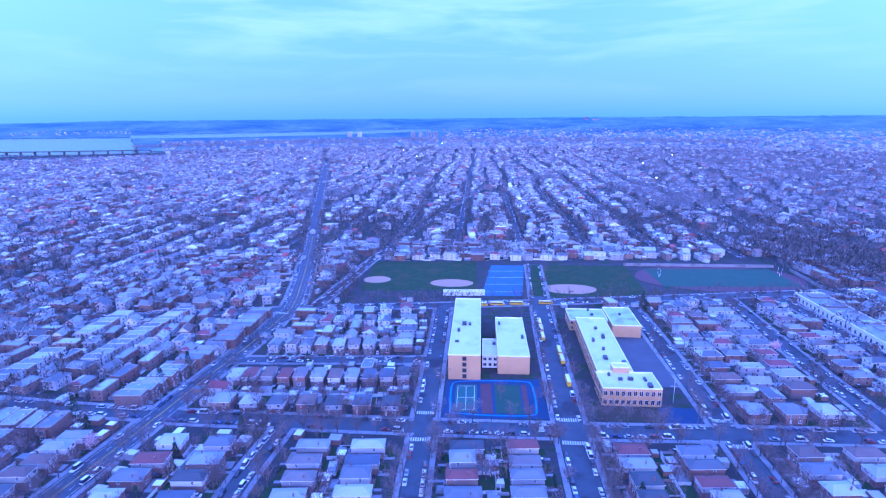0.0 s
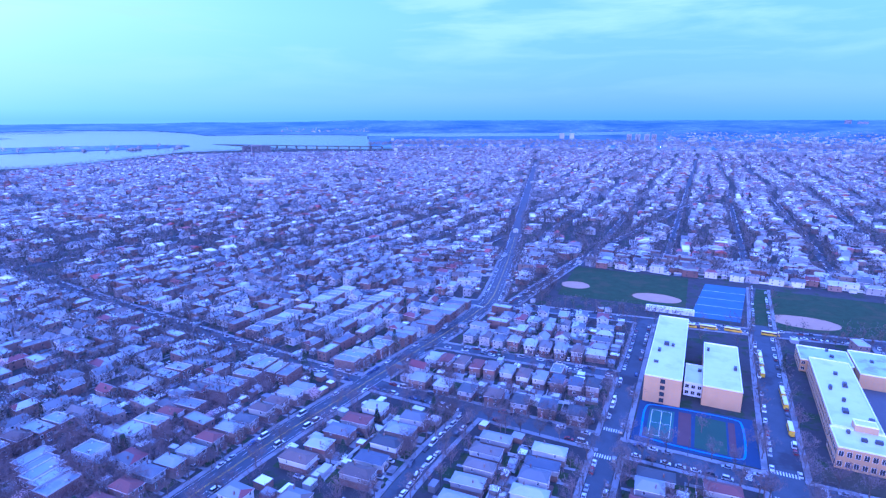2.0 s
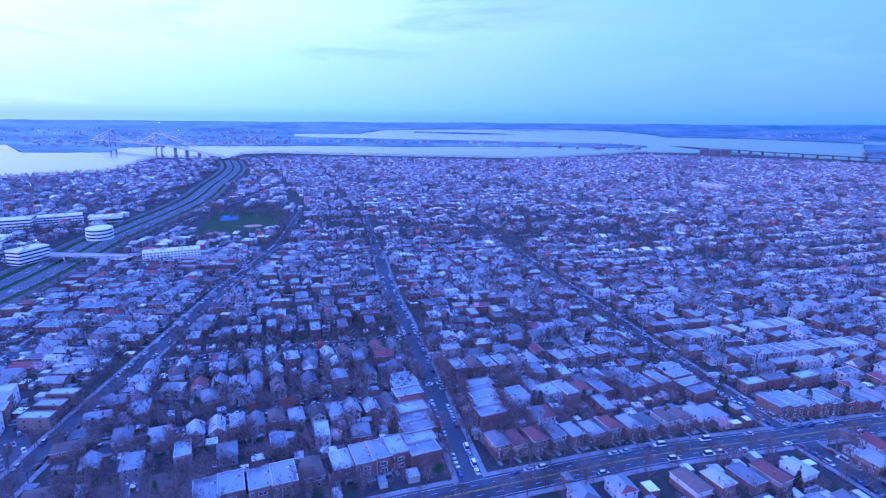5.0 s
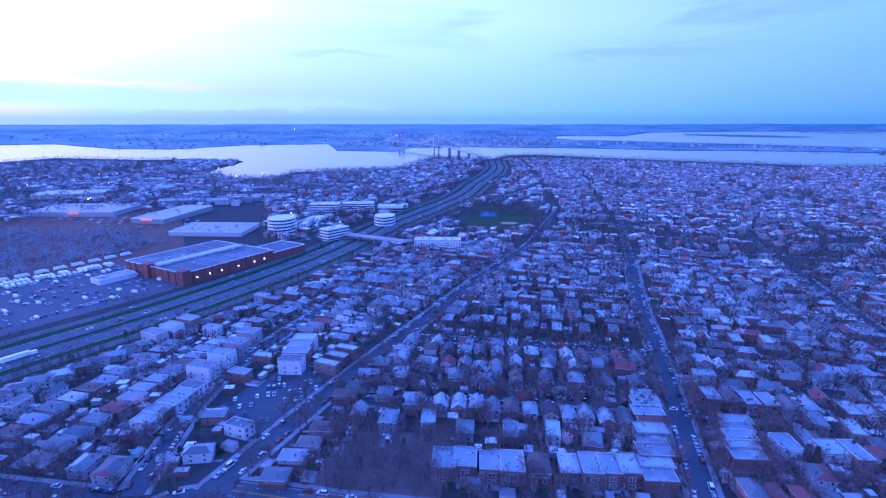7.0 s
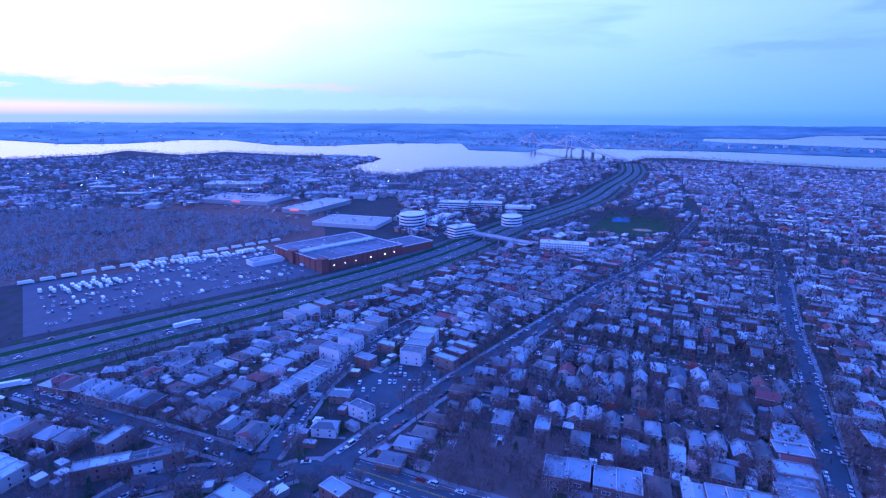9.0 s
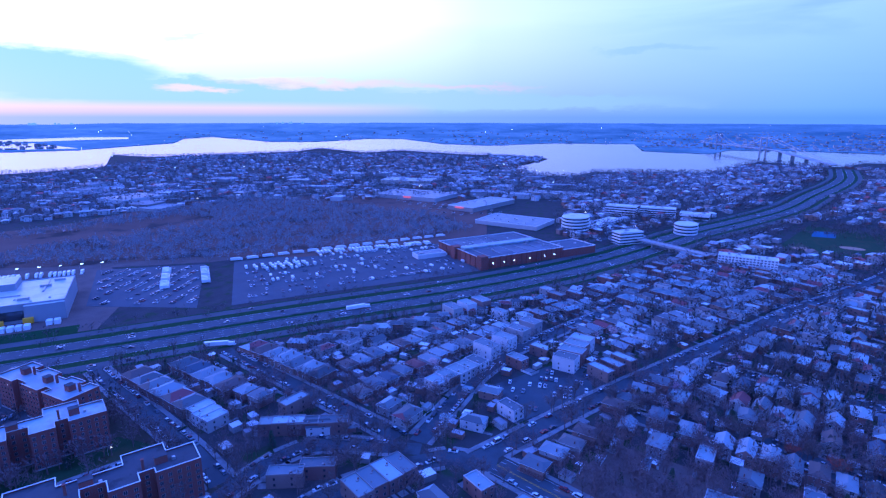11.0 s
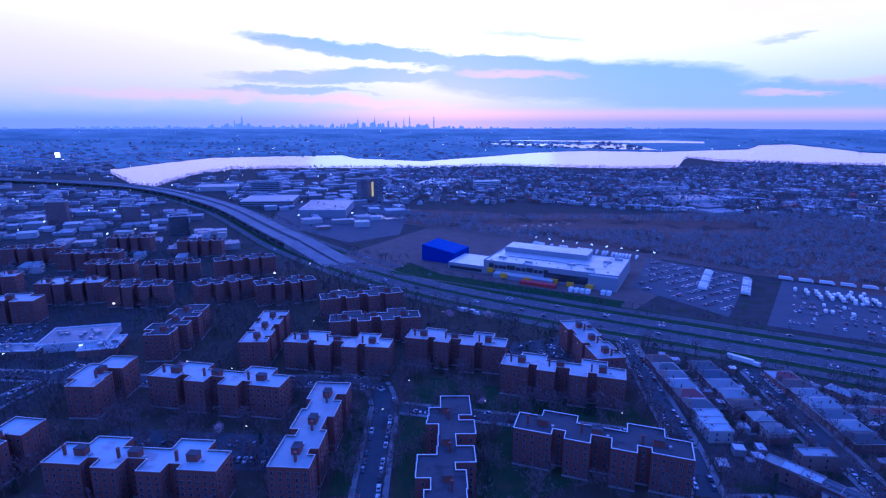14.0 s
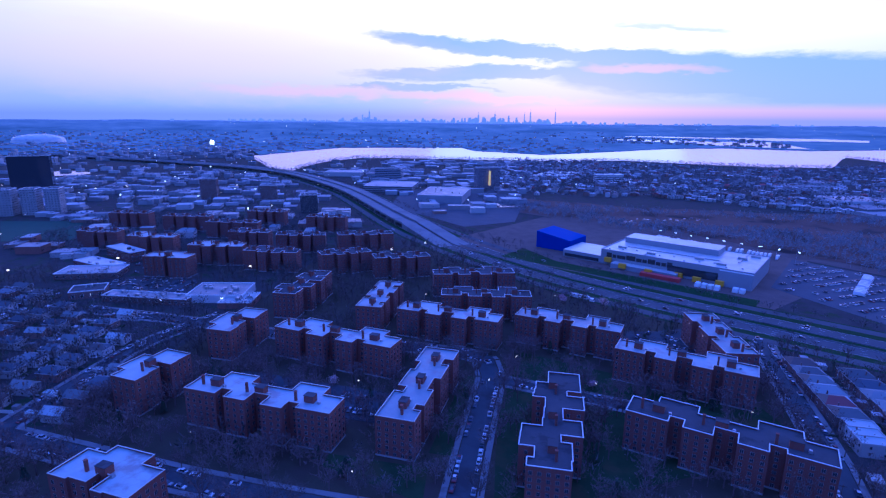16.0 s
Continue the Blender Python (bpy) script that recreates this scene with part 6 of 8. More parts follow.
round_office(-694, -262, 18, 5)
round_office(-770, -136, 15, 3)
for spec in ((-667, -184, 145, 34, 17, 15, 4), (-748, -243, 171, 84, 22, 8, 1), (-861, -250, 95, 47, 20, 16, 4), (-885, -200, 100, 52, 20, 14, 4), (-897, -148, 95, 42, 24, 8, 1)):
    x, y, a, w, d, h, f = spec
    hall("office_building", "pale office building with dark window bands", "office", x, y, a, w, d, h, TRIM, PALEROOF, f, band_windows=True, bits=3, group="offices by the expressway")
hall("apartment_block", "long white five-storey slab with rows of windows", "apartment block", -616, -47, 94, 54, 15, 13.5, TRIM, PALEROOF, 5, 3.0, bits=4)
for x, y, a, w, d, h in ((-833, -640, 94, 136, 84, 8), (-807, -476, 175.5, 128, 52, 8), (-700, -357, 92, 97, 66, 6), (-1010, -800, 110, 120, 60, 9), (-490, -1050, 12, 84, 70, 8), (-1000, -420, 100, 120, 30, 8)):
    hall("shop_building", "large flat-roofed store with a pale roof", "store", x, y, a, w, d, h, SIDING, FLATROOF, 0, bits=10, group="stores beyond the woods")
sign = Shape().box(0, 0, 5.5, 7.4, 16, 0.6, bottom=True)
for x, y, a in ((-787, -628, 94), (-742, -482, 92)):
    ob = tagged(new("shop_sign", sign.mesh("shop_sign", SIGNRED)), "glowing red store sign", "sign", "store signs")
    ob.matrix_basis = pose(x, y, 0, 0, 0, a)
# beyond the estate: shops, a glass tower, halls
hall("shop_building", "flat-roofed supermarket with a pale roof", "store", 254, -349, 14, 42, 32, 6.0, SIDING, FLATROOF, 0, bits=12)
hall("shop_building", "lower wing of the supermarket with a pale roof", "store", 231, -337, 14, 24, 24, 4.8, SIDING, FLATROOF, 0, bits=6)
hall("shop_building", "row of low shops with pale roofs", "store", 300, -326, 5, 68, 13, 5.0, BRICK, FLATROOF, 1, 5.0, bits=9)
hall("shop_building", "square brick shop with a grey roof on the corner", "store", 354, -327, 34, 24, 19, 6.0, BRICK, TARROOF, 1, 5.0, bits=3)
patch("car_park", [(282, -350), (296, -338), (362, -346), (372, -368), (300, -382)], 0.13, ASPHALT, "asphalt car park behind the shops", "car park")
hall("shop_building", "row of low shops with pale roofs", "store", 395, -372, 20, 50, 26, 5.5, BRICK, FLATROOF, 1, 5.0, bits=6)
hall("glass_tower", "dark glass office tower with a lit sign", "tower", 938, -796, 40, 62, 30, 62, GLASS, TARROOF, 12, band_windows=True, bits=2)
hall("hotel_tower", "dark slab hotel with a warm lit strip", "hotel", 145, -1062, 35, 48, 20, 42, GREYSLAB, TARROOF, 9, 3.2, bits=2)
strip = tagged(new("lit_strip", Shape().box(0, 0, 8, 36, 3, 0.5, bottom=True).mesh("lit_strip", lit("amber_strip", (1.0, 0.62, 0.12), 2.5))), "warm lit strip on the hotel wall", "sign")
strip.matrix_basis = pose(138, -1048, 0, 0, 0, 35)
hall("brick_slab", "brown brick apartment slab standing above low roofs", "apartment block", 573, -790, 20, 26, 16, 34, BRICK, TARROOF, 10, 3.0, bits=2)
hall("brick_slab", "brown brick apartment slab standing above low roofs", "apartment block", 470, -800, 25, 26, 16, 26, BRICK, TARROOF, 8, 3.0, bits=2)
hall("tower_block", "dark narrow block by the expressway", "apartment block", 360, -720, 25, 24, 24, 26, DARKMETAL, TARROOF, 8, 3.0, bits=2)
dome = Shape()
for i in range(5):
    a, b = radians(18 * i), radians(18 * i + 18)
    dome.hull([(95 * math.cos(a) * math.cos(k / 24 * 2 * math.pi), 95 * math.cos(a) * math.sin(k / 24 * 2 * math.pi), 14 + 22 * math.sin(a)) for k in range(24)], [(95 * math.cos(b) * math.cos(k / 24 * 2 * math.pi), 95 * math.cos(b) * math.sin(k / 24 * 2 * math.pi), 14 + 22 * math.sin(b)) for k in range(24)])
dome.hull([(100 * math.cos(k / 24 * 2 * math.pi), 100 * math.sin(k / 24 * 2 * math.pi), 0) for k in range(24)], [(95 * math.cos(k / 24 * 2 * math.pi), 95 * math.sin(k / 24 * 2 * math.pi), 14) for k in range(24)])
ob = tagged(new("stadium", dome.mesh("stadium", PALEROOF)), "distant round stadium with a pale shallow roof", "stadium")
ob.location = polar(228.7, 2950)
patch("playing_field", TEAMFIELD, 0.15, TURF, "dark green playing field beyond the estate", "field")
patch("park_lawn", [(-735, -30), (-742, 75), (-900, 100), (-930, 0)], 0.12, LAWN, "park lawn with ball fields beside the expressway", "field")
for x, y in ((-754, -3), (-790, 46)):
    blob("infield", x, y, 9, 13, 0, 0.16, SAND, "sandy baseball infield in the park", "infield")
patch("hard_court", [(-842, 4), (-846, 30), (-890, 32), (-886, 6)], 0.17, DUSTYBLUE, "blue hard court in the park", "court")
# overpass across the expressway
o = Shape().box(0, 0, 5.4, 6.4, 92, 11, bottom=True).box(0, 5.2, 6.4, 7.4, 92, 0.4).box(0, -5.2, 6.4, 7.4, 92, 0.4)
for k in (-24, 0, 24):
    o.box(k, 0, 0, 5.4, 1.4, 9)
ob = tagged(new("overpass", o.mesh("overpass", SLAB)), "concrete overpass crossing the expressway", "overpass", kind="structure")
ob.matrix_basis = pose(-648, -127, 0, 0, 0, 65)
# the yard with parked vehicles between the slanting streets
patch("car_park", [(-246, -140), (-300, -118), (-300, -96), (-274, -88), (-222, -108)], 0.14, ASPHALT, "asphalt yard with parked vans between the streets", "car park")
patch("estate_ground", ESTATE, 0.03, WINTERLAWN, "dull winter grass and earth round the apartment blocks", "lawn")
patch("waste_ground", [on_plant(-230, 150), on_plant(-240, -70), on_plant(-152, -80), on_plant(90, -74), on_plant(120, 40), on_plant(60, 190), on_plant(-100, 210)], 0.06, LITTER, "brown waste ground round the plant", "ground")
patch("plant_lawn", [on_plant(-152, -30), on_plant(-100, -56), on_plant(78, -58), on_plant(78, -76), on_plant(-152, -76)], 0.13, VERGE, "grass bank in front of the plant", "lawn")
patch("estate_lawn", [(18, -150), (-22, -180), (-110, -230), (-100, -262), (20, -300), (26, -230)], 0.10, LAWN, "worn lawn between the apartment blocks", "lawn")
patch("estate_lawn", [(45, -160), (90, -172), (90, -180), (48, -180)], 0.10, LAWN, "worn lawn in front of the apartment blocks", "lawn")
patch("estate_lawn", [(40, -190), (50, -190), (48, -262), (40, -262)], 0.10, LAWN, "strip of lawn beside the garden street", "lawn")
patch("car_park", [(78, -206), (168, -210), (166, -240), (80, -234)], 0.12, ASPHALT, "dark asphalt car park behind the apartment blocks", "car park")
patch("car_park", [(-100, -372), (-60, -352), (20, -338), (18, -328), (-80, -300), (-100, -330)], 0.12, ASPHALT, "asphalt car park by the expressway", "car park")
band("marsh", [(120, 640, 980), (126, 640, 1080), (140, 600, 1090), (150, 640, 1090), (159, 660, 950), (172, 740, 900), (184, 800, 940)], REEDS, 0.35, "brown marsh of dry reeds behind the plant", "marsh", step=1.0)
for k in range(15):
    b = 173.4 - 0.62 * k + rnd.uniform(-0.15, 0.15) - (5.0 if k > 12 else 0.0)
    r0, deep, wide = float(np.interp(b, [157, 165.5, 168.5, 171, 173.4], [925, 845, 808, 800, 762])) + rnd.uniform(-14, 14), rnd.uniform(2, 8), rnd.uniform(0.12, 0.42)
    band("water", [(b, r0, r0 + 1), (b + wide * 0.4, r0 - 1, r0 + deep), (b + wide, r0 + 1, r0 + 2)], WATER, 0.6, "shallow pool in the marsh", "water", step=0.06, cells=2)

# ---- works, decks and stores between the expressway and the creek ----
patch("works_yard", [(262, -800), (120, -668), (60, -720), (60, -900), (110, -1010), (300, -1010)], 0.13, LOTASPHALT, "worn asphalt yards round the works", "yard")
hall("shop_building", "large blue-grey store with a pale roof edge", "store", 196, -905, 2, 74, 112, 13, WHITEPANEL, FLATROOF, 0, bits=8)
hall("parking_deck", "open parking deck with dark bands between pale slabs", "parking deck", 322, -1000, 6, 92, 84, 10.5, SLAB, FLATROOF, 3, band_windows=True, bits=3)
hall("office_building", "blue-grey office block beside the creek", "office", 382, -1166, 8, 58, 30, 24, WHITEPANEL, TARROOF, 6, band_windows=True, bits=3)
hall("office_building", "long white four-storey building near the water", "office", -102, -1258, 18, 62, 20, 17, TRIM, PALEROOF, 4, band_windows=True, bits=3)
hall("warehouse", "broad pale warehouse beside the creek", "warehouse", 505, -1205, 12, 84, 54, 10, SIDING, FLATROOF, 0, bits=6)
for k in range(4):
    hall("storage_shed", "long storage shed with a bright pale roof", "shed", 44 - 24 * k, -1352 - 6 * k, -22, 15, 128, 5, SIDING, PALEROOF, 0, bits=0, group="storage sheds in a row")
track = ribbon(Shape(), [(158, -772), (134, -971), (116, -1213), (70, -1567), (40, -1740)], 13, 0.3)
tagged(new("road", track.mesh("road", ASPHALT_NEW)), "straight pale road past the works to the shore", "road", kind="structure")
band("water", [(184.0, 852, 860), (185.6, 842, 858), (186.8, 838, 872), (187.4, 846, 912), (188.4, 885, 900)], WATER, 0.5, "bright pool at the end of the marsh", "water", step=0.2, cells=2)
for x, y in ((738, -583), (714, -598), (690, -612), (770, -566)):
    hall("brick_slab", "tall pale apartment slab beyond the playing field", "apartment block", x, y, 28, 18, 22, 36, SLAB, TARROOF, 11, 3.2, bits=2, group="slabs beyond the field")
hall("school_building", "long brick school with rows of windows and a pale roof", "school", 413, -430, 158, 46, 15, 9.5, BRICK_DARK, PALEROOF, 3, 3.0, bits=4)
hall("shop_building", "low brick shops with a bright pale roof", "store", 411, -396, 165, 50, 18, 5, BRICK_DARK, PALEROOF, 1, 4.0, bits=4)
hall("clinic", "long pale flat-roofed building of four storeys among houses", "building", -882, 1030, 3, 84, 22, 15, SLAB, FLATROOF, bits=2)


# ---- trees ----
def bare_tree(seed, h=11.0, twigs=380, wide=0.085, limbs=7, forks=3):
    """Trunk and limbs in one mesh, a crown of fine twigs in another."""
    r = random.Random(seed)
    wood, crown = Shape(), Shape()
    fork = h * r.uniform(0.22, 0.32)
    lean = Vector((r.uniform(-0.4, 0.4), r.uniform(-0.4, 0.4), 0))
    wood.tube([(0, 0, 0), lean * 0.3 + Vector((0, 0, fork)), lean + Vector((0, 0, h * 0.62))], [0.26, 0.19, 0.06], 5)
    tips = []
    for k in range(limbs):
        a = 2 * math.pi * (k + r.uniform(-0.3, 0.3)) / limbs
        z0 = fork * r.uniform(0.9, 1.5)
        out = h * r.uniform(0.20, 0.36)
        p0 = lean * 0.4 + Vector((0, 0, z0))
        p1 = p0 + Vector((math.cos(a) * out * 0.55, math.sin(a) * out * 0.55, h * 0.16))
        p2 = p0 + Vector((math.cos(a) * out, math.sin(a) * out, h * r.uniform(0.34, 0.52)))
        wood.tube([p0, p1, p2], [0.12, 0.08, 0.03], 4)
        tips += [p1, p2, (p1 + p2) / 2]
        for _ in range(forks):
            q = p1.lerp(p2, r.random())
            e = q + Vector((r.uniform(-1.6, 1.6), r.uniform(-1.6, 1.6), r.uniform(0.6, 2.0)))
            wood.tube([q, e], [0.05, 0.015], 3)
            tips.append(e)
    tips += [lean + Vector((0, 0, h * 0.62)), lean + Vector((0, 0, h * 0.72))]
    for _ in range(twigs):
        p = r.choice(tips) + Vector((r.gauss(0, 0.75), r.gauss(0, 0.75), r.gauss(0, 0.6)))
        d = Vector((r.gauss(0, 0.6), r.gauss(0, 0.6), r.uniform(0.2, 1.0))).normalized() * r.uniform(0.9, 1.9)
        s = d.orthogonal().normalized() * wide
        s.rotate(Matrix.Rotation(r.uniform(0, 6.28), 3, d))
        crown.face([p - s, p + s, p + d])
    return wood, crown


def evergreen(seed, h=10.0):
    r = random.Random(seed)
    wood, crown = Shape(), Shape()
    wood.tube([(0, 0, 0), (0, 0, h * 0.9)], [0.2, 0.04], 5)
    for _ in range(420):
        k = r.random() ** 0.8
        rad = (1 - k) * h * 0.24 * r.uniform(0.45, 1.05) + 0.15
        a = r.uniform(0, 6.28)
        p = Vector((math.cos(a) * rad, math.sin(a) * rad, h * (0.08 + 0.9 * k)))
        out = Vector((math.cos(a), math.sin(a), r.uniform(-0.5, 0.3))) * r.uniform(0.4, 0.9)
        s = Vector((-math.sin(a), math.cos(a), r.uniform(-0.4, 0.4))) * r.uniform(0.2, 0.4)
        crown.face([p - s, p + s, p + out])
    return wood, crown


TREES = []
for k in range(5):
    wood, crown = bare_tree(k + 1, 10.0 + k)
    TREES.append((wood.mesh("trunk", BARK), crown.mesh("crown", TWIGS), "bare_tree", "leafless street tree with a fine twiggy crown", "tree"))
wood, crown = bare_tree(31, 6.5, 700, 0.09)
BLOOM = (wood.mesh("trunk", BARK), crown.mesh("crown", BLOSSOM), "blossom_tree", "small tree in pale pink blossom", "tree")
wood, crown = bare_tree(32, 10, 800, 0.08)
RED_TREE = (wood.mesh("trunk", BARK), crown.mesh("crown", RUSSET), "russet_tree", "tree with russet buds over the roofs", "tree")
FIRS = []
for k in range(2):
    wood, crown = evergreen(k + 50, 9 + 3 * k)
    FIRS.append((wood.mesh("trunk", BARK), crown.mesh("crown", NEEDLES), "evergreen_tree", "dark evergreen tree in a yard", "tree"))
COUNT = {"trees": 0}


MIDTREES = []


def plant_tree(which, x, y, size, group=""):
    wood, crown, name, label, category = which
    if name == "bare_tree" and (COUNT["trees"] >= 290 or math.hypot(x, y) > 300):
        MIDTREES.append((x, y, size))
        return
    ob = tagged(new(name, wood), label, category, group)
    ob.matrix_basis = pose(x, y, 0, 0, 0, rnd.uniform(0, 360)) @ Matrix.Diagonal((size, size, size * rnd.uniform(0.9, 1.1), 1))
    part("crown", crown, ob)
    COUNT["trees"] += name == "bare_tree"


# street trees
for key, (pts, w) in ROADS.items():
    for x, y, g in stations(pts, 9.5):
        for sg in (-1, 1):
            off = sg * (w / 2 + 1.6)
            px, py = x - math.sin(g) * off + rnd.uniform(-1, 1), y + math.cos(g) * off + rnd.uniform(-1, 1)
            r = math.hypot(px, py)
            if rnd.random() < 0.6 and not on_road(px, py, 1.0, key) and is_free(px, py, 0.6):
                if 165 < r < 560:
                    plant_tree(rnd.choice(TREES), px, py, rnd.uniform(0.75, 1.2), "street trees")
                elif r >= 560:
                    FARTREES.append((px, py, rnd.uniform(0.9, 1.6)))
# trees in yards, on the estate and in the grove
for _ in range(1000):
    x, y = rnd.uniform(-345, -190), rnd.uniform(100, 300)
    if not on_road(x, y, 1.2) and is_free(x, y, -0.5):
        plant_tree(rnd.choice(TREES), x, y, rnd.uniform(0.55, 1.05), "bare trees in yards and gardens")
for _ in range(1150):
    x, y = rnd.uniform(-400, -188), rnd.uniform(-75, 135)
    if not on_road(x, y, 1.2) and is_free(x, y, -0.8):
        plant_tree(rnd.choice(TREES), x, y, rnd.uniform(0.7, 1.15), "bare trees in yards and gardens")
for _ in range(330):
    b, r = rnd.uniform(206, 240), rnd.uniform(190, 430)
    x, y = -math.sin(radians(b)) * r, math.cos(radians(b)) * r
    if x > 205 and not on_road(x, y, 1.5) and is_free(x, y, 0.8):
        plant_tree(rnd.choice(TREES), x, y, rnd.uniform(0.8, 1.3), "bare trees in yards and gardens")
for _ in range(12000):
    b, r = rnd.uniform(-42, 238), 165 + 420 * rnd.random() ** 0.75
    x, y = -math.sin(radians(b)) * r, math.cos(radians(b)) * r
    if on_road(x, y, 2.0) or gap(x, y, EXPRESSWAY) < 36 or not is_free(x, y, 0.6) or (inside(x, y, SCHOOL) and rnd.random() < 0.97) or (inside(x, y, FIELDS)):
        continue
    if inside(x, y, LOTS) or inside(x, y, [(-246, -140), (-300, -118), (-300, -96), (-274, -88), (-222, -108)]):
        continue
    k = rnd.random()
    if k < 0.062 and r < 420:
        plant_tree(rnd.choice(FIRS), x, y, rnd.uniform(0.5, 1.0), "evergreens in the yards")
    elif k < 0.075 and r < 420:
        plant_tree(BLOOM, x, y, rnd.uniform(0.7, 1.1), "blossoming trees")
    else:
        plant_tree(rnd.choice(TREES), x, y, (rnd.uniform(0.6, 1.15) if is_free(x, y, 2.6) else rnd.uniform(0.35, 0.62)) if not inside(x, y, ESTATE) else rnd.uniform(0.85, 1.3), "bare trees in yards and gardens")
for x, y in [(rnd.uniform(-230, -188), rnd.uniform(-66, -16)) for _ in range(22)]:
    if -214 < x < -200 and -50 < y < -30:
        continue
    plant_tree(rnd.choice(TREES), x, y, rnd.uniform(0.7, 1.1), "bare trees of the grove")
for x, y, s in ((-40, 287, 0.8), (-105, 172, 0.8), (-203, 187, 0.7), (-262, -30, 0.8), (-301, -50, 0.9)):
    plant_tree(BLOOM, x, y, s, "blossoming trees")
for x, y, s in ((-262, 25, 1.0), (-268, 8, 0.8), (-330, 55, 1.0)):
    plant_tree(RED_TREE, x, y, s, "russet trees")
for x, y, s in ((-154, 300, 1.2), (-163, 284, 1.2), (-190, 250, 1.1), (-176, 238, 1.1), (158, 405, 1.2), (160, 400, 1.1), (82, 360, 0.8), (83, 366, 0.8), (190, 330, 0.8), (-58, 375, 1.0), (-220, 152, 0.8), (-228, 172, 0.8)):
    plant_tree(rnd.choice(FIRS), x, y, s, "evergreens in the yards")

for _ in range(900):
    x, y = rnd.uniform(-420, -130), rnd.uniform(-300, -140)
    if not on_road(x, y, 1.2) and is_free(x, y, -0.6) and gap(x, y, EXPRESSWAY) > 42:
        plant_tree(rnd.choice(TREES), x, y, rnd.uniform(0.45, 0.85), "bare trees in yards and gardens")
# the bare wood beside the running track and the trees round the fields
for _ in range(170):
    x, y = rnd.uniform(335, 470), rnd.uniform(455, 640)
    if is_free(x, y, 1.0):
        FARTREES.append((x, y, rnd.uniform(1.2, 2.0)))
for _ in range(150):
    x, y = rnd.uniform(-112, -78), rnd.uniform(428, 600)
    if not on_road(x, y, 1.0):
        plant_tree(rnd.choice(TREES), x, y, rnd.uniform(0.8, 1.2), "bare trees round the fields")
for _ in range(46):
    plant_tree(rnd.choice(TREES), rnd.uniform(-70, 340), rnd.uniform(434, 441), rnd.uniform(0.5, 0.85), "bare trees round the fields")

# woods and distant trees, far too many to count
t = Shape()
r = random.Random(5)
for _ in range(24):
    p = Vector((r.gauss(0, 1.5), r.gauss(0, 1.5), 5.0 + r.gauss(0, 1.5)))
    d = Vector((r.gauss(0, 0.5), r.gauss(0, 0.5), r.uniform(0.4, 1.0))).normalized() * r.uniform(1.6, 3.0)
    s = d.orthogonal().normalized() * 0.30
    s.rotate(Matrix.Rotation(r.uniform(0, 6.28), 3, d))
    t.face([p - s, p + s, p + d])
t.tube([(0, 0, 0), (0, 0, 5.5)], [0.22, 0.08], 3)
wood, crown = bare_tree(77, 11.0, 104, 0.14, 5, 1)
mid = Shape()
mid.v, mid.f = crown.v + wood.v, crown.f + [tuple(i + len(crown.v) for i in f) for f in wood.f]
light = Shape()
for _ in range(34):
    p = Vector((r.gauss(0, 1.7), r.gauss(0, 1.7), 6.2 + r.gauss(0, 1.7)))
    d = Vector((r.gauss(0, 0.5) + p.x * 0.15, r.gauss(0, 0.5) + p.y * 0.15, r.uniform(0.4, 1.0))).normalized() * r.uniform(1.2, 2.4)
    s = d.orthogonal().normalized() * 0.23
    s.rotate(Matrix.Rotation(r.uniform(0, 6.28), 3, d))
    light.face([p - s, p + s, p + d])
light.tube([(0, 0, 0), (0.2, 0.1, 6.5)], [0.24, 0.08], 3)
for k in range(4):
    light.face([(-0.1, 0, 2.8), (0.1, 0, 2.8), (2.2 * math.cos(1.6 * k), 2.2 * math.sin(1.6 * k), 6.2)])
for form, inner, outer in ((mid, 0, 310), (light, 310, 9999)):
    scatter("yard_trees", form.v, form.f, [(x, y, 0.0, rnd.uniform(0, 360), s, s * rnd.uniform(0.85, 1.15), s * rnd.uniform(0.85, 1.15)) for x, y, s in MIDTREES if inner <= math.hypot(x, y) < outer], [TWIGS], label="bare trees in the yards and along streets", category="trees")
thin = Shape()
for _ in range(12):
    p = Vector((r.gauss(0, 1.0), r.gauss(0, 1.0), r.gauss(0, 0.8))).normalized() * r.uniform(0.8, 2.4)
    p = Vector((p.x * 1.1, p.y * 1.1, 4.9 + p.z * 1.05))
    d = Vector((r.gauss(0, 1), r.gauss(0, 1), r.gauss(0, 0.8))).normalized()
    e = d.orthogonal().normalized()
    e.rotate(Matrix.Rotation(r.uniform(0, 6.28), 3, d))
    thin.face([p - d * r.uniform(0.6, 1.2), p + e * r.uniform(0.6, 1.3), p + d * r.uniform(0.5, 1.1)])
thin.face([(-0.2, 0, 0), (0.2, 0, 0), (0.1, 0, 4.4)])
THIN_TREE = thin
for _ in range(700):
    b, r_ = rnd.uniform(97, 114), rnd.uniform(1050, 1640)
    if r_ < np.interp(b, [97, 98.7, 105, 110, 114], [1900, 1690, 1650, 1470, 1420]):
        FARTREES.append((*polar(b, r_)[:2], rnd.uniform(1.0, 1.8)))
for _ in range(420):
    b = rnd.uniform(114.4, 120)
    a, c = float(np.interp(b, [114.4, 116, 117.5, 120], [1990, 1830, 1730, 1710])), float(np.interp(b, [114.4, 120], [2110, 2280]))
    x, y = polar(b, rnd.uniform(a, c))[:2]
    if rnd.random() < 0.4:
        FARHOUSES.append((x, y, rnd.choice((20, 110)), rnd.uniform(7, 16), rnd.uniform(9, 18), rnd.uniform(4, 7)))
    else:
        FARTREES.append((x, y, rnd.uniform(0.9, 1.6)))
near_ones, far_ones = [], []
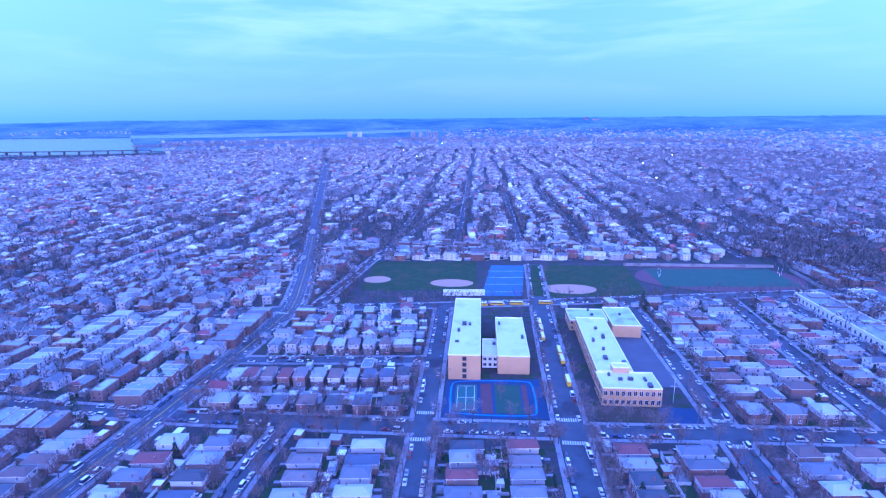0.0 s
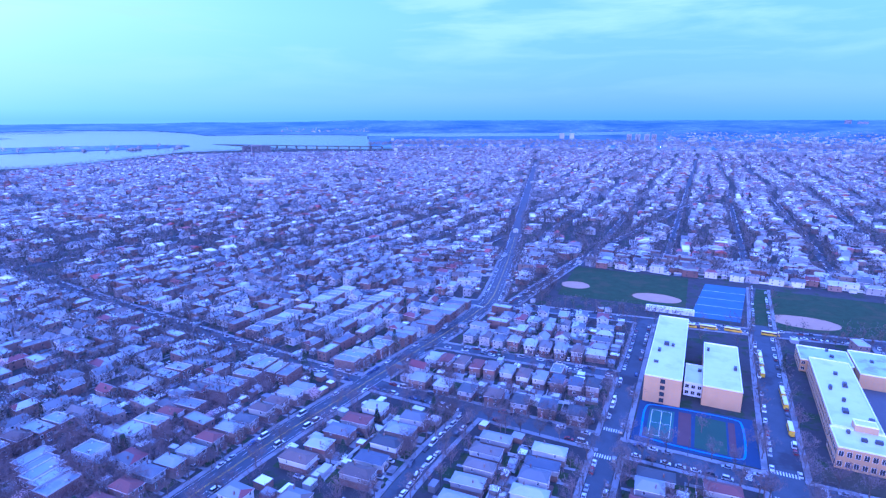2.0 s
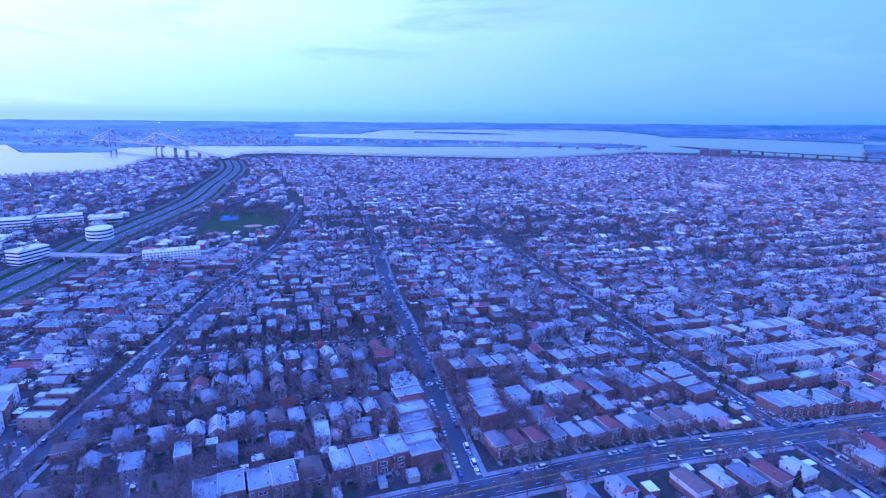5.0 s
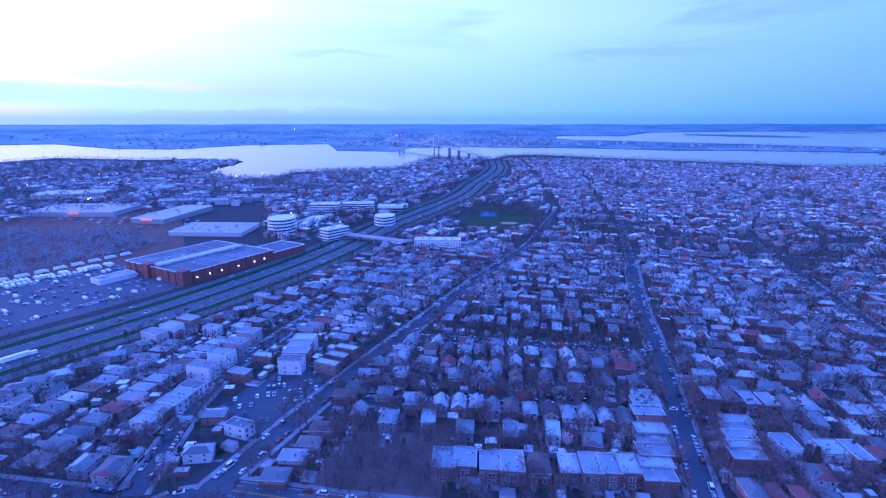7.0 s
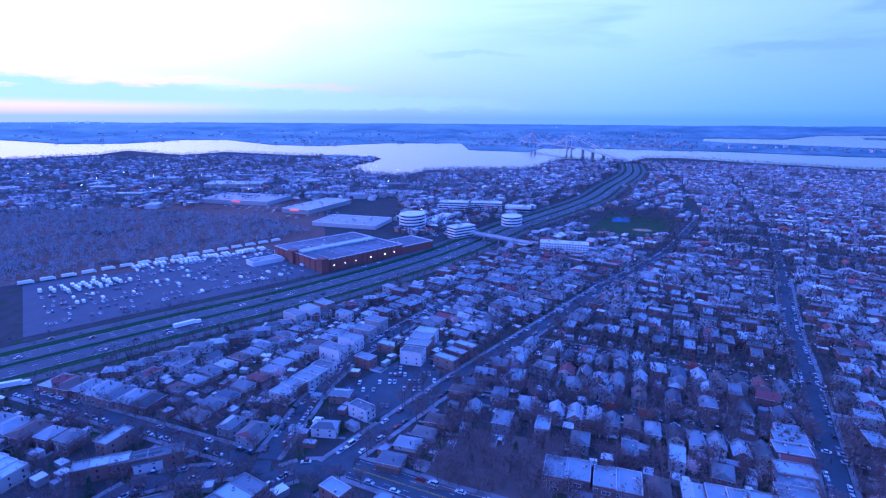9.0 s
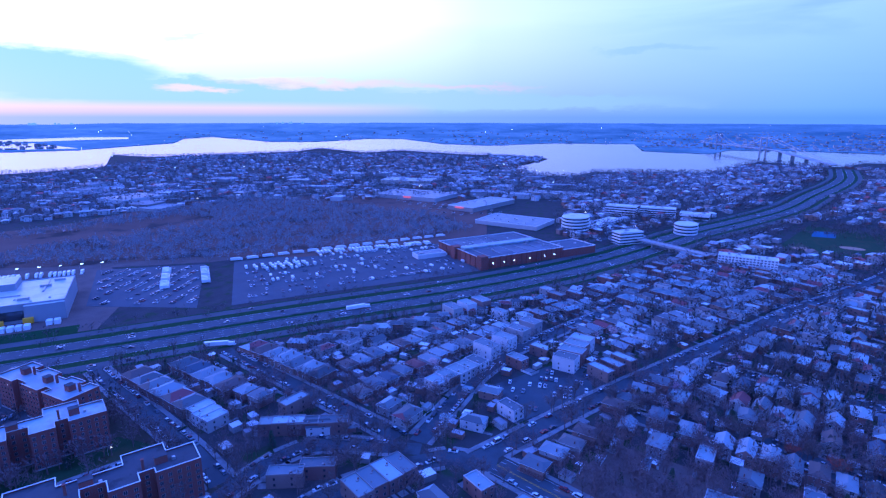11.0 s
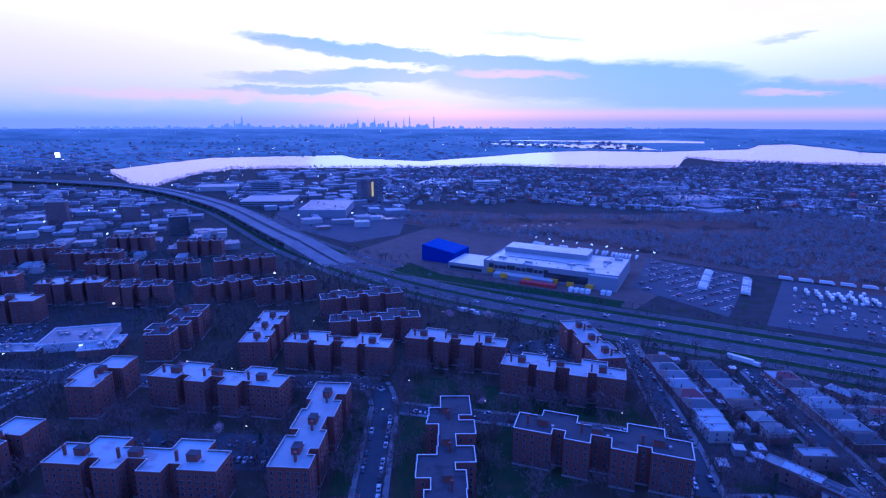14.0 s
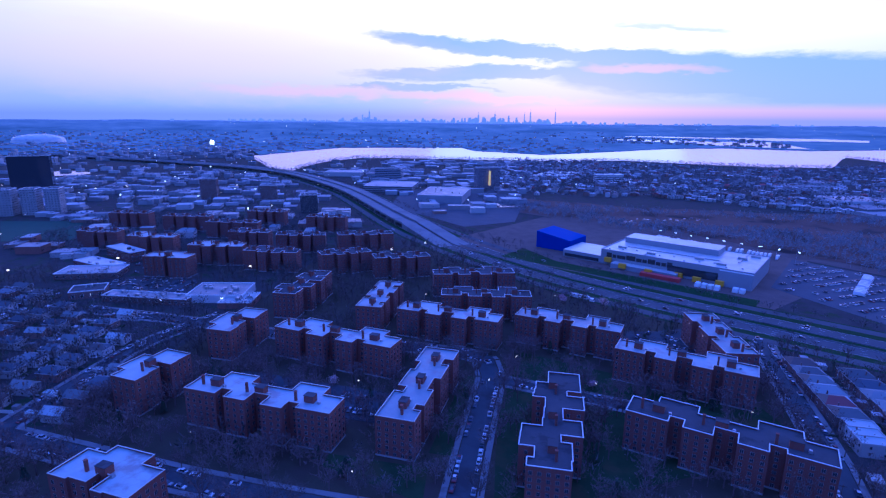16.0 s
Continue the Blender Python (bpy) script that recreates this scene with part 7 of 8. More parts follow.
for x, y, s in FARTREES:
    if gap(x, y, EXPRESSWAY) < 38 or on_road(x, y, 0.5):
        continue
    (near_ones if math.hypot(x, y) < 900 else far_ones).append((x, y, 0.0, rnd.uniform(0, 360), s * rnd.uniform(1.0, 1.3), s * rnd.uniform(1.0, 1.3), s * rnd.uniform(1.0, 1.3)))
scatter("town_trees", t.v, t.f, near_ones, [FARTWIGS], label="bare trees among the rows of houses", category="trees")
scatter("town_trees", thin.v, thin.f, far_ones, [FARWOOD], label="bare trees among the distant houses", category="trees")
wood_places = []
while len(wood_places) < 3400:
    x, y = rnd.uniform(-700, 120), rnd.uniform(-910, -360)
    if inside(x, y, WOODS) and not inside(x, y, LOTS) and gap(x, y, [(-97, -780), (-203, -785), (-420, -760)]) > 40:
        s = rnd.uniform(0.8, 1.4)
        wood_places.append((x, y, 0.0, rnd.uniform(0, 360), s, s, s))
patch("grove_floor", GROVE, 0.07, LITTER, "bare earth and leaf litter under the grove", "ground")
patch("woodland_floor", WOODS, 0.09, LITTER, "brown leaf litter under the bare woods", "ground")
scatter("woods", t.v, t.f, wood_places[:1000], [WOODTWIGS], label="bare brown woods beside the marsh", category="woods")
scatter("woods", thin.v, thin.f, wood_places[1000:], [WOODTWIGS], label="bare brown woods beside the marsh", category="woods")
edge = []
for x, y, g in stations(EXPRESSWAY, 7.0):
    for off in (-40, -22, 22, 41, -44, 46):
        if rnd.random() < 0.4 and math.hypot(x, y) < 1300:
            s = rnd.uniform(0.45, 0.85)
            edge.append((x - math.sin(g) * (off + rnd.uniform(-2, 2)), y + math.cos(g) * (off + rnd.uniform(-2, 2)), 0.0, rnd.uniform(0, 360), s, s, s))
for x, y, g in stations(EXPRESSWAY, 5.0):
    if x < -560:
        for off in (-(40 + 55 * rnd.random()), -(40 + 40 * rnd.random()), -rnd.uniform(21, 26), rnd.uniform(36, 60)):
            px, py = x - math.sin(g) * off, y + math.cos(g) * off
            if rnd.random() < 0.75 and is_free(px, py, 2.0):
                s = rnd.uniform(0.7, 1.4) if abs(off) > 30 else rnd.uniform(0.4, 0.7)
                edge.append((px, py, 0.0, rnd.uniform(0, 360), s, s, s))
for ring, n in ((PARK, 420), (ESTATE, 160), ([(230, -400), (560, -420), (600, -640), (260, -660)], 900), ([(212, -172), (430, -200), (430, -335), (225, -312)], 420)):
    k = 0
    while k < n:
        x, y = rnd.uniform(min(p[0] for p in ring), max(p[0] for p in ring)), rnd.uniform(min(p[1] for p in ring), max(p[1] for p in ring))
        if inside(x, y, ring) and is_free(x, y, 1.5) and not on_road(x, y, 1.5) and not (-842 < x < -738 and -30 < y < 72):
            edge.append((x, y, 0.0, rnd.uniform(0, 360), *(3 * (rnd.uniform(0.7, 1.2),))))
        k += 1
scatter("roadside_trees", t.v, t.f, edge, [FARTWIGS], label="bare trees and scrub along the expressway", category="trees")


# ---- white board fences behind the houses ----
PANEL = Shape().box(0, 0, 0.08, 1.7, 5.7, 0.07, bottom=True).mesh("panel", TRIM)
POST = Shape().box(0, 0, 0, 1.85, 0.16, 0.16).mesh("post", TRIM)
for (ax, ay), (bx, by) in (((97.5, 214), (95.5, 168)), ((22.5, 218), (20, 172)), ((-47.5, 219), (-51, 172)), ((-115.5, 222), (-123, 172)), ((171.5, 209), (168.5, 170)), ((-120, 274.5), (-26, 271)), ((-106, 357), (-42, 355.5)), ((187, 394), (178, 272)), ((-118, 300), (-26, 298))):
    long = math.hypot(bx - ax, by - ay)
    n = int(long / 5.9)
    turn = math.degrees(math.atan2(by - ay, bx - ax))
    fence = tagged(new("fence"), "white board fence between the back yards", "fence", "white yard fences")
    fence.matrix_basis = pose(ax, ay, 0, 0, 0, turn)
    for k in range(n):
        part("panel", PANEL, fence, m=pose(5.9 * k + 2.95, 0, 0))
        part("post", POST, fence, m=pose(5.9 * k, 0, 0))


# ---- yards: lawns, paths, fences, sheds, beyond counting ----
lawns, paths, boards, sheds = [], [], [], list(GARAGES)
for kind, x, y, turn in LOTSIDE:
    w, d = KINDS[kind][:2]
    c, s = math.cos(radians(turn)), math.sin(radians(turn))
    at = lambda u, v: (x + c * u - s * v, y + s * u + c * v)  # noqa: E731
    deep = rnd.uniform(6, 10)
    bx, by = at(0, d / 2 + deep / 2 + 0.3)
    if not on_road(bx, by, deep / 2) and is_free(bx, by, 1.0):
        (lawns if rnd.random() < 0.6 else paths).append((bx, by, 0.06, turn, w * 0.95, deep, 1))
        for u, v, q, l in ((w / 2 + 0.2, d / 2 + deep / 2, turn + 90, deep), (0, d / 2 + deep, turn, w)):
            if rnd.random() < 0.85:
                boards.append((*at(u, v), 0.0, q, l, 1, rnd.uniform(0.8, 1.15)))
        if rnd.random() < 0.7:
            sheds.append((*at(rnd.uniform(-w / 3, w / 3), d / 2 + deep - 1.8), 0.0, turn, rnd.uniform(2.4, 5), rnd.uniform(2.4, 4.5), rnd.uniform(2.0, 2.6)))
    fx, fy = at(w * 0.2, -d / 2 - 2.2)
    if not on_road(fx, fy, 3.5):
        (lawns if rnd.random() < 0.65 else paths).append((fx, fy, 0.06, turn, w * 0.55, 3.6, 1))
    px, py = at(-w * 0.36, -d / 2 - 2.6)
    if not on_road(px, py, 3.0):
        paths.append((px, py, 0.07, turn, 1.7, 5.0, 1))
# hedges, driveways with cars and pale yard walls
hedges = []
for kind, x, y, turn in LOTSIDE:
    if math.hypot(x, y) > 520:
        continue
    w, d = KINDS[kind][:2]
    c, s = math.cos(radians(turn)), math.sin(radians(turn))
    at = lambda u, v: (x + c * u - s * v, y + s * u + c * v)  # noqa: E731
    for u, v, q, l, odds in ((w * 0.15, -d / 2 - 4.2, turn, w * 0.5, 0.45), (w / 2 + 0.3, d / 2 + 4, turn + 90, 6, 0.3)):
        px, py = at(u, v)
        if rnd.random() < odds and not on_road(px, py, 1.2) and is_free(px, py, 0.3):
            hedges.append((px, py, 0.0, q, l * rnd.uniform(0.6, 1.0), rnd.uniform(0.8, 1.4), rnd.uniform(0.8, 1.7)))
    px, py = at(w / 2 + 1.5, rnd.uniform(-d / 2 - 2, d / 2))
    if rnd.random() < 0.4 and not on_road(px, py, 2.0) and is_free(px, py, 0.4):
        FARCARS.append((px, py, 0.12, turn + 90 + rnd.uniform(-3, 3), 1, 1, rnd.choice((1.0, 1.2))))
leafy = Shape()
r = random.Random(8)
for _ in range(46):
    p = Vector((r.uniform(-0.5, 0.5), r.uniform(-0.5, 0.5), r.uniform(0.25, 1.0)))
    d = Vector((r.gauss(0, 0.05), r.gauss(0, 0.3), r.gauss(0, 0.25)))
    e = Vector((r.gauss(0, 0.06), r.gauss(0, 0.3), r.gauss(0, 0.25)))
    leafy.face([p, p + d, p + e])
leafy.box(0, 0, 0, 0.85, 0.96, 0.7, inset=0.06)
scatter("hedges", leafy.v, leafy.f, hedges, [NEEDLES], label="clipped dark hedges before and behind the houses", category="hedges")
slab = Shape().box(0, 0, 0, 0.03, 1, 1)
lawns = [(x, y, z - 0.002 * (k % 23), *rest) for k, (x, y, z, *rest) in enumerate(lawns)]
scatter("yard_lawns", slab.v, slab.f, lawns, [LAWN], label="small dark lawns of the yards", category="lawns")
scatter("yard_paths", slab.v, slab.f, paths, [CONCRETE], label="concrete yards, paths and driveways", category="paths")
pale = Shape().box(0, 0, 0, 1.6, 1, 0.08)
scatter("yard_fences", pale.v, pale.f, boards, [FENCEPAINT], label="white and wooden board fences between the yards", category="fences")
hut = Shape().box(0, 0, 0, 1, 1, 1, mi=0, top=1)
scatter("yard_sheds", hut.v, hut.f, sheds, [SHEDWALL, FARFLAT], hut.m, "small garages and sheds behind the houses", "sheds")


# ---- vehicles ----
def car_meshes(l=4.6, w=1.8, h=1.45, van=False):
    b = Shape()
    hood, boot = (0.2, 0.02) if van else (0.27, 0.16)
    b.hull([(-l / 2, -w / 2, 0.3), (l / 2, -w / 2, 0.3), (l / 2, w / 2, 0.3), (-l / 2, w / 2, 0.3)], [(-l / 2 + 0.05, -w / 2 + 0.02, 0.78), (l / 2 - 0.1, -w / 2 + 0.02, 0.72), (l / 2 - 0.1, w / 2 - 0.02, 0.72), (-l / 2 + 0.05, w / 2 - 0.02, 0.78)], bottom=True)
    x0, x1 = -l / 2 + l * boot, l / 2 - l * hood
    q = w / 2 - 0.12
    b.hull([(x0 + 0.35, -q + 0.12, h - 0.03), (x1 - 0.75, -q + 0.12, h - 0.03), (x1 - 0.75, q - 0.12, h - 0.03), (x0 + 0.35, q - 0.12, h - 0.03)], [(x0 + 0.45, -q + 0.2, h), (x1 - 0.85, -q + 0.2, h), (x1 - 0.85, q - 0.2, h), (x0 + 0.45, q - 0.2, h)])
    g = Shape()
    g.hull([(x0, -q, 0.76), (x1, -q, 0.74), (x1, q, 0.74), (x0, q, 0.76)], [(x0 + 0.35, -q + 0.12, h - 0.03), (x1 - 0.75, -q + 0.12, h - 0.03), (x1 - 0.75, q - 0.12, h - 0.03), (x0 + 0.35, q - 0.12, h - 0.03)])
    wheel = Shape().tube([(0, -0.11, 0), (0, 0.11, 0)], [0.32, 0.32], 10)
    wheel.face([wheel.v[i] for i in range(10)])
    lamp = Shape().box(0, 0, -0.07, 0.07, 0.06, 0.34, bottom=True)
    return b, g, wheel, lamp


def car_kind(name, label, category, mat, *size):
    b, g, wheel, lamp = car_meshes(*size)
    return name, label, category, b.mesh("body", mat), g.mesh("window_glass", GLASS), wheel.mesh("wheel", TYRE), lamp.mesh("headlight", TRIM), size[0], size[1]


CARS = [car_kind("car", "parked saloon car at the kerb", "car", CARPAINT, 4.6, 1.8, 1.45), car_kind("car", "parked sport utility car at the kerb", "car", CARPAINT, 4.8, 1.9, 1.75, True), car_kind("van", "parked white delivery van", "van", TRUCKWHITE, 5.6, 2.0, 2.3, True)]
MADE = {"cars": 0}


def put_car(kind, x, y, turn, full, group="cars parked along the streets"):
    name, label, category, body, glass_, wheel, lamp, l, w = kind
    ob = tagged(new(name), label, category, group)
    ob.matrix_basis = pose(x, y, 0.06, 0, 0, turn)
    part("body", body, ob)
    part("window_glass", glass_, ob)
    if full:
        for a in (-l * 0.31, l * 0.31):
            for b in (-w / 2 + 0.1, w / 2 - 0.1):
                part("wheel", wheel, ob, m=pose(a, b, 0.32))
    MADE["cars"] += 1


for key, (pts, w) in ROADS.items():
    for x, y, g in stations(pts, 6.2):
        for sg in (-1, 1):
            off = sg * (w / 2 - 1.15)
            px, py = x - math.sin(g) * off, y + math.cos(g) * off
            r = math.hypot(px, py)
            if r < 170 or rnd.random() > (0.62 if key != "avenue" else 0.4) or on_road(px, py, 2.5, key):
                continue
            turn = math.degrees(g) + (180 if sg > 0 else 0) + rnd.uniform(-2, 2)
            if r < 330 and MADE["cars"] < 296:
                put_car(rnd.choice((CARS[0], CARS[0], CARS[1], CARS[1], CARS[2])) if rnd.random() < 0.5 else CARS[0], px, py, turn, r < 262)
            else:
                FARCARS.append((px, py, 0.06, turn, 1, 1, rnd.choice((1.0, 1.2))))
# cars on the move on the avenue and the expressway stand where they are
for k, (x, y, g) in enumerate(stations([p for p in EXPRESSWAY if math.hypot(*p) < 1300], 21.0)):
    for off, flip in ((-14, 0), (-9.5, 0), (10, 180), (14, 180), (-32, 0), (31, 180)):
        if rnd.random() < 0.22:
            FARCARS.append((x - math.sin(g) * off, y + math.cos(g) * off, 0.14, math.degrees(g) + flip, 1, 1, rnd.choice((1.0, 1.15))))
# rows in the car parks


def fill_lot(ring, turn, row, chance):
    c, s = math.cos(radians(turn)), math.sin(radians(turn))
    cx, cy = sum(p[0] for p in ring) / len(ring), sum(p[1] for p in ring) / len(ring)
    for i in np.arange(-160, 160, row):
        for j in np.arange(-160, 160, 2.9):
            x, y = cx + c * i - s * j, cy + s * i + c * j
            if inside(x, y, ring) and rnd.random() < chance and is_free(x, y, 1.5):
                FARCARS.append((x, y, 0.16, turn + rnd.choice((0, 180)), 1, 1, rnd.choice((1.0, 1.15))))


fill_lot([(-335, -490), (-470, -420), (-525, -378), (-455, -275), (-260, -384)], 62, 15.0, 0.34)
fill_lot([(-232, -580), (-300, -520), (-232, -412), (-180, -480)], 122, 14.0, 0.6)
fill_lot([(80, -208), (166, -212), (164, -238), (82, -232)], 90, 13.0, 0.55)
fill_lot([(-98, -370), (-60, -350), (18, -336), (18, -330), (-80, -302), (-98, -330)], 60, 12.0, 0.6)
fill_lot([(-246, -138), (-300, -116), (-298, -98), (-274, -90), (-224, -108)], 20, 9.0, 0.28)
fill_lot([(-880, -640), (-790, -690), (-700, -470), (-770, -400)], 116, 15.0, 0.35)
fill_lot([(-700, -320), (-740, -200), (-700, -150), (-640, -220)], 116, 15.0, 0.4)
fill_lot([(284, -350), (297, -339), (360, -347), (370, -366), (300, -380)], 8, 11.0, 0.5)
fill_lot([(300, -400), (400, -420), (420, -390), (300, -330)], 10, 13.0, 0.4)
b, g, wheel, lamp = car_meshes()
low = Shape()
low.v, low.f, low.m = b.v + g.v, b.f + [tuple(i + len(b.v) for i in f) for f in g.f], [0] * len(b.f) + [1] * len(g.f)
scatter("parked_cars", low.v, low.f, FARCARS, [CARPAINT_BITS, GLASS], low.m, "rows of parked cars on streets and lots", "cars")


def lorry_meshes(l, cabin):
    box = Shape().box(-cabin / 2, 0, 0.9, 3.6, l - cabin, 2.45, bottom=True, inset=0.03)
    cab = Shape().hull([(l / 2 - cabin + 0.15, -1.15, 0.5), (l / 2, -1.15, 0.5), (l / 2, 1.15, 0.5), (l / 2 - cabin + 0.15, 1.15, 0.5)], [(l / 2 - cabin + 0.15, -1.1, 2.7), (l / 2 - 0.5, -1.1, 2.6), (l / 2 - 0.5, 1.1, 2.6), (l / 2 - cabin + 0.15, 1.1, 2.7)], bottom=True)
    screen = Shape().box(l / 2 - 0.22, 0, 1.5, 2.4, 0.3, 1.9)
    wheel = Shape().tube([(0, -0.15, 0), (0, 0.15, 0)], [0.48, 0.48], 10)
    return box.mesh("box", TRUCKWHITE), cab.mesh("cab", TRUCKWHITE), screen.mesh("windscreen", GLASS), wheel.mesh("wheel", TYRE), l


LORRY, BOXVAN, TRAILER = lorry_meshes(20.0, 4.5), lorry_meshes(8.0, 2.0), lorry_meshes(12.5, 2.0)


def put_lorry(kind, x, y, turn, label, category, group):
    box, cab, screen, wheel, l = kind
    ob = tagged(new(category.replace(" ", "_")), label, category, group)
    ob.matrix_basis = pose(x, y, 0.14, 0, 0, turn)
    part("box", box, ob), part("cab", cab, ob), part("windscreen", screen, ob)
    for a in (-l * 0.36, l * 0.36):
        for b in (-1.0, 1.0):
            part("wheel", wheel, ob, m=pose(a, b, 0.48))


for x, y, turn in ((-192, -318, 135), (-19, -409, 152), (-300, -292, 152)):
    put_lorry(LORRY, x, y, turn, "white articulated lorry on the expressway", "lorry", "lorries on the expressway")
# white vans and trailers in rows on the big lots
for i in range(16):
    k = i / 15
    put_lorry(TRAILER, -336 - 226 * k, -506 + 112 * k, 153, "white box van parked in the lot", "box van", "box vans in the lot")
for row in range(3):
    for i in range(7):
        put_lorry(BOXVAN, -322 - 7.2 * i - 4 * row, -470 + 3.8 * i + 11.5 * row, 240, "white box van parked in the lot", "box van", "box vans in the lot")
for row, n in ((0, 14), (1, 12)):
    for i in range(n):
        if (i * 7 + row) % 5 == 3:
            continue
        put_lorry(BOXVAN, -272 - 24 * row + 2.6 * i, -530 + 28 * row + 4.4 * i, 150, "white box van parked by the plant", "box van", "box vans by the plant")
white_vans = []
for i in np.arange(0, 1, 0.022):
    for row, odds in ((0, 0.3), (1, 0.35), (2, 0.08), (3, 0.2), (4, 0.16), (5, 0.06), (6, 0.1)):
        if rnd.random() < odds:
            x, y = -345 - 185 * i + 9.5 * row, -478 + 104 * i + 15.5 * row
            if inside(x, y, [(-332, -500), (-480, -421), (-530, -378), (-455, -272), (-250, -384)]):
                white_vans.append((x, y, 0.14, 240 + rnd.uniform(-3, 3), 1, 1, rnd.uniform(0.6, 0.9)))
for i in range(34):
    k = i / 33
    if rnd.random() < 0.85:
        white_vans.append((-410 - 112 * k, -459 + 74 * k, 0.14, 240 + rnd.uniform(-3, 3), 1.7, 1.1, rnd.uniform(0.95, 1.2)))
    if rnd.random() < 0.75:
        white_vans.append((-114 - 104 * k, -660 + 71 * k, 0.14, 62 + rnd.uniform(-3, 3), 1.5, 1.05, rnd.uniform(0.95, 1.2)))
vb, vc = Shape().box(-0.9, 0, 0.5, 2.9, 5.4, 2.2, inset=0.03), Shape().hull([(1.8, -1.0, 0.4), (3.4, -1.0, 0.4), (3.4, 1.0, 0.4), (1.8, 1.0, 0.4)], [(1.8, -0.95, 2.2), (2.7, -0.95, 2.1), (2.7, 0.95, 2.1), (1.8, 0.95, 2.2)])
scatter("white_vans", vb.v + vc.v, vb.f + [tuple(i + len(vb.v) for i in f) for f in vc.f], white_vans, [TRUCKWHITE], label="white vans and trucks parked in rows on the lot", category="vans")
# school buses
bus_body = Shape().box(0, 0, 0.5, 2.9, 10.5, 2.4, bottom=True, inset=0.08).box(5.7, 0, 0.5, 1.6, 1.4, 2.1, inset=0.05)
bus_roof = Shape().box(0, 0, 2.9, 3.05, 10.2, 2.1, inset=0.15)
bus_glass = Shape().box(0, 0, 1.75, 2.45, 9.8, 2.44)
BUS = (bus_body.mesh("body", YELLOW), bus_roof.mesh("roof", TRIM), bus_glass.mesh("window_band", GLASS))
for x, y, turn in ((70.5, 365, 86), (71.5, 378, 86), (69, 351, 86), (75.5, 327, 266), (74.5, 314, 266), (72, 286, 266), (84, 421.5, -4), (60, 420.5, -4), (44, 419.5, -4), (30, 418.5, -4)):
    ob = tagged(new("school_bus"), "yellow school bus with a white roof at the kerb", "bus", "school buses by the school")
    ob.matrix_basis = pose(x, y, 0.08, 0, 0, turn)
    for name, me in zip(("body", "roof", "window_band"), BUS):
        part(name, me, ob)
    for a in (-3.4, 3.8):
        for c in (-1.0, 1.0):
            part("wheel", LORRY[3], ob, m=pose(a, c, 0.48))


# ---- the distance ----
h = Shape()
h.box(0, 0, 0, 1, 1, 1)
h.f.pop(), h.m.pop()
gable = Shape()
gable.face([(-0.54, -0.54, 0.96), (0.54, -0.54, 0.96), (0, -0.54, 1.42)]).face([(0.54, 0.54, 0.96), (-0.54, 0.54, 0.96), (0, 0.54, 1.42)])
gable.face([(0.54, -0.54, 0.96), (0.54, 0.54, 0.96), (0, 0.54, 1.42), (0, -0.54, 1.42)]).face([(-0.54, 0.54, 0.96), (-0.54, -0.54, 0.96), (0, -0.54, 1.42), (0, 0.54, 1.42)])
hip = Shape()
lowr = [(-0.55, -0.55, 0.98), (0.55, -0.55, 0.98), (0.55, 0.55, 0.98), (-0.55, 0.55, 0.98)]
p, q = (0, -0.2, 1.3), (0, 0.2, 1.3)
hip.v = lowr + [p, q]
hip.f = [(0, 1, 4), (1, 2, 5, 4), (2, 3, 5), (3, 0, 4, 5)]
flat = Shape()
flat.box(0, 0, 0.98, 1.04, 1.02, 1.02)
flat.v = [tuple(v) for v in flat.v]
win = Shape()
for z in (0.2, 0.62):
    for x in (-0.25, 0.25):
        for y, sg in ((-0.505, 1), (0.505, -1)):
            win.face([(x - 0.07, y, z), (x + 0.07, y, z), (x + 0.07, y, z + 0.2), (x - 0.07, y, z + 0.2)][::sg])


def joined(*shapes):
    """Shapes of a template as one, each with its own slot."""
    out = Shape()
    for i, s in enumerate(shapes):
        k = len(out.v)
        out.v += s.v
        out.f += [tuple(a + k for a in f) for f in s.f]
        out.m += [i] * len(s.f)
    return out


# gable faces share their corners so that each roof takes one colour
def welded(s):
    seen, names = {}, []
    for v in s.v:
        key = tuple(round(c, 4) for c in v)
        names.append(seen.setdefault(key, len(seen)))
    s.f = [tuple(names[i] for i in f) for f in s.f]
    s.v = list(seen)
    return s


gable, flat = welded(gable), welded(flat)
split = {k: [] for k in range(6)}
for x, y, turn, w, d, hh in FARHOUSES:
    split[rnd.choice((0, 0, 1, 1, 2)) + (3 if math.hypot(x, y) > 1150 else 0)].append((x, y, 0.0, turn + rnd.uniform(-2, 2), d, w, hh))
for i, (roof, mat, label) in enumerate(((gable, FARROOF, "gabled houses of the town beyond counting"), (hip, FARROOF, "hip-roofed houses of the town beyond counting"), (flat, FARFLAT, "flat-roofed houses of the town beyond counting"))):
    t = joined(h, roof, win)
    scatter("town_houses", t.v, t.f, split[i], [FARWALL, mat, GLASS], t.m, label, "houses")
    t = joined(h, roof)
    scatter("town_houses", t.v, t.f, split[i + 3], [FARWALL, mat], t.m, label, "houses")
lanes = Shape()
for run in LANES:
    ribbon(lanes, run, 8.5, 0.05)
tagged(new("town_streets", lanes.mesh("town_streets", ASPHALT)), "asphalt streets between the distant rows of houses", "road", kind="structure")
lane_cars, lane_trees = [], []
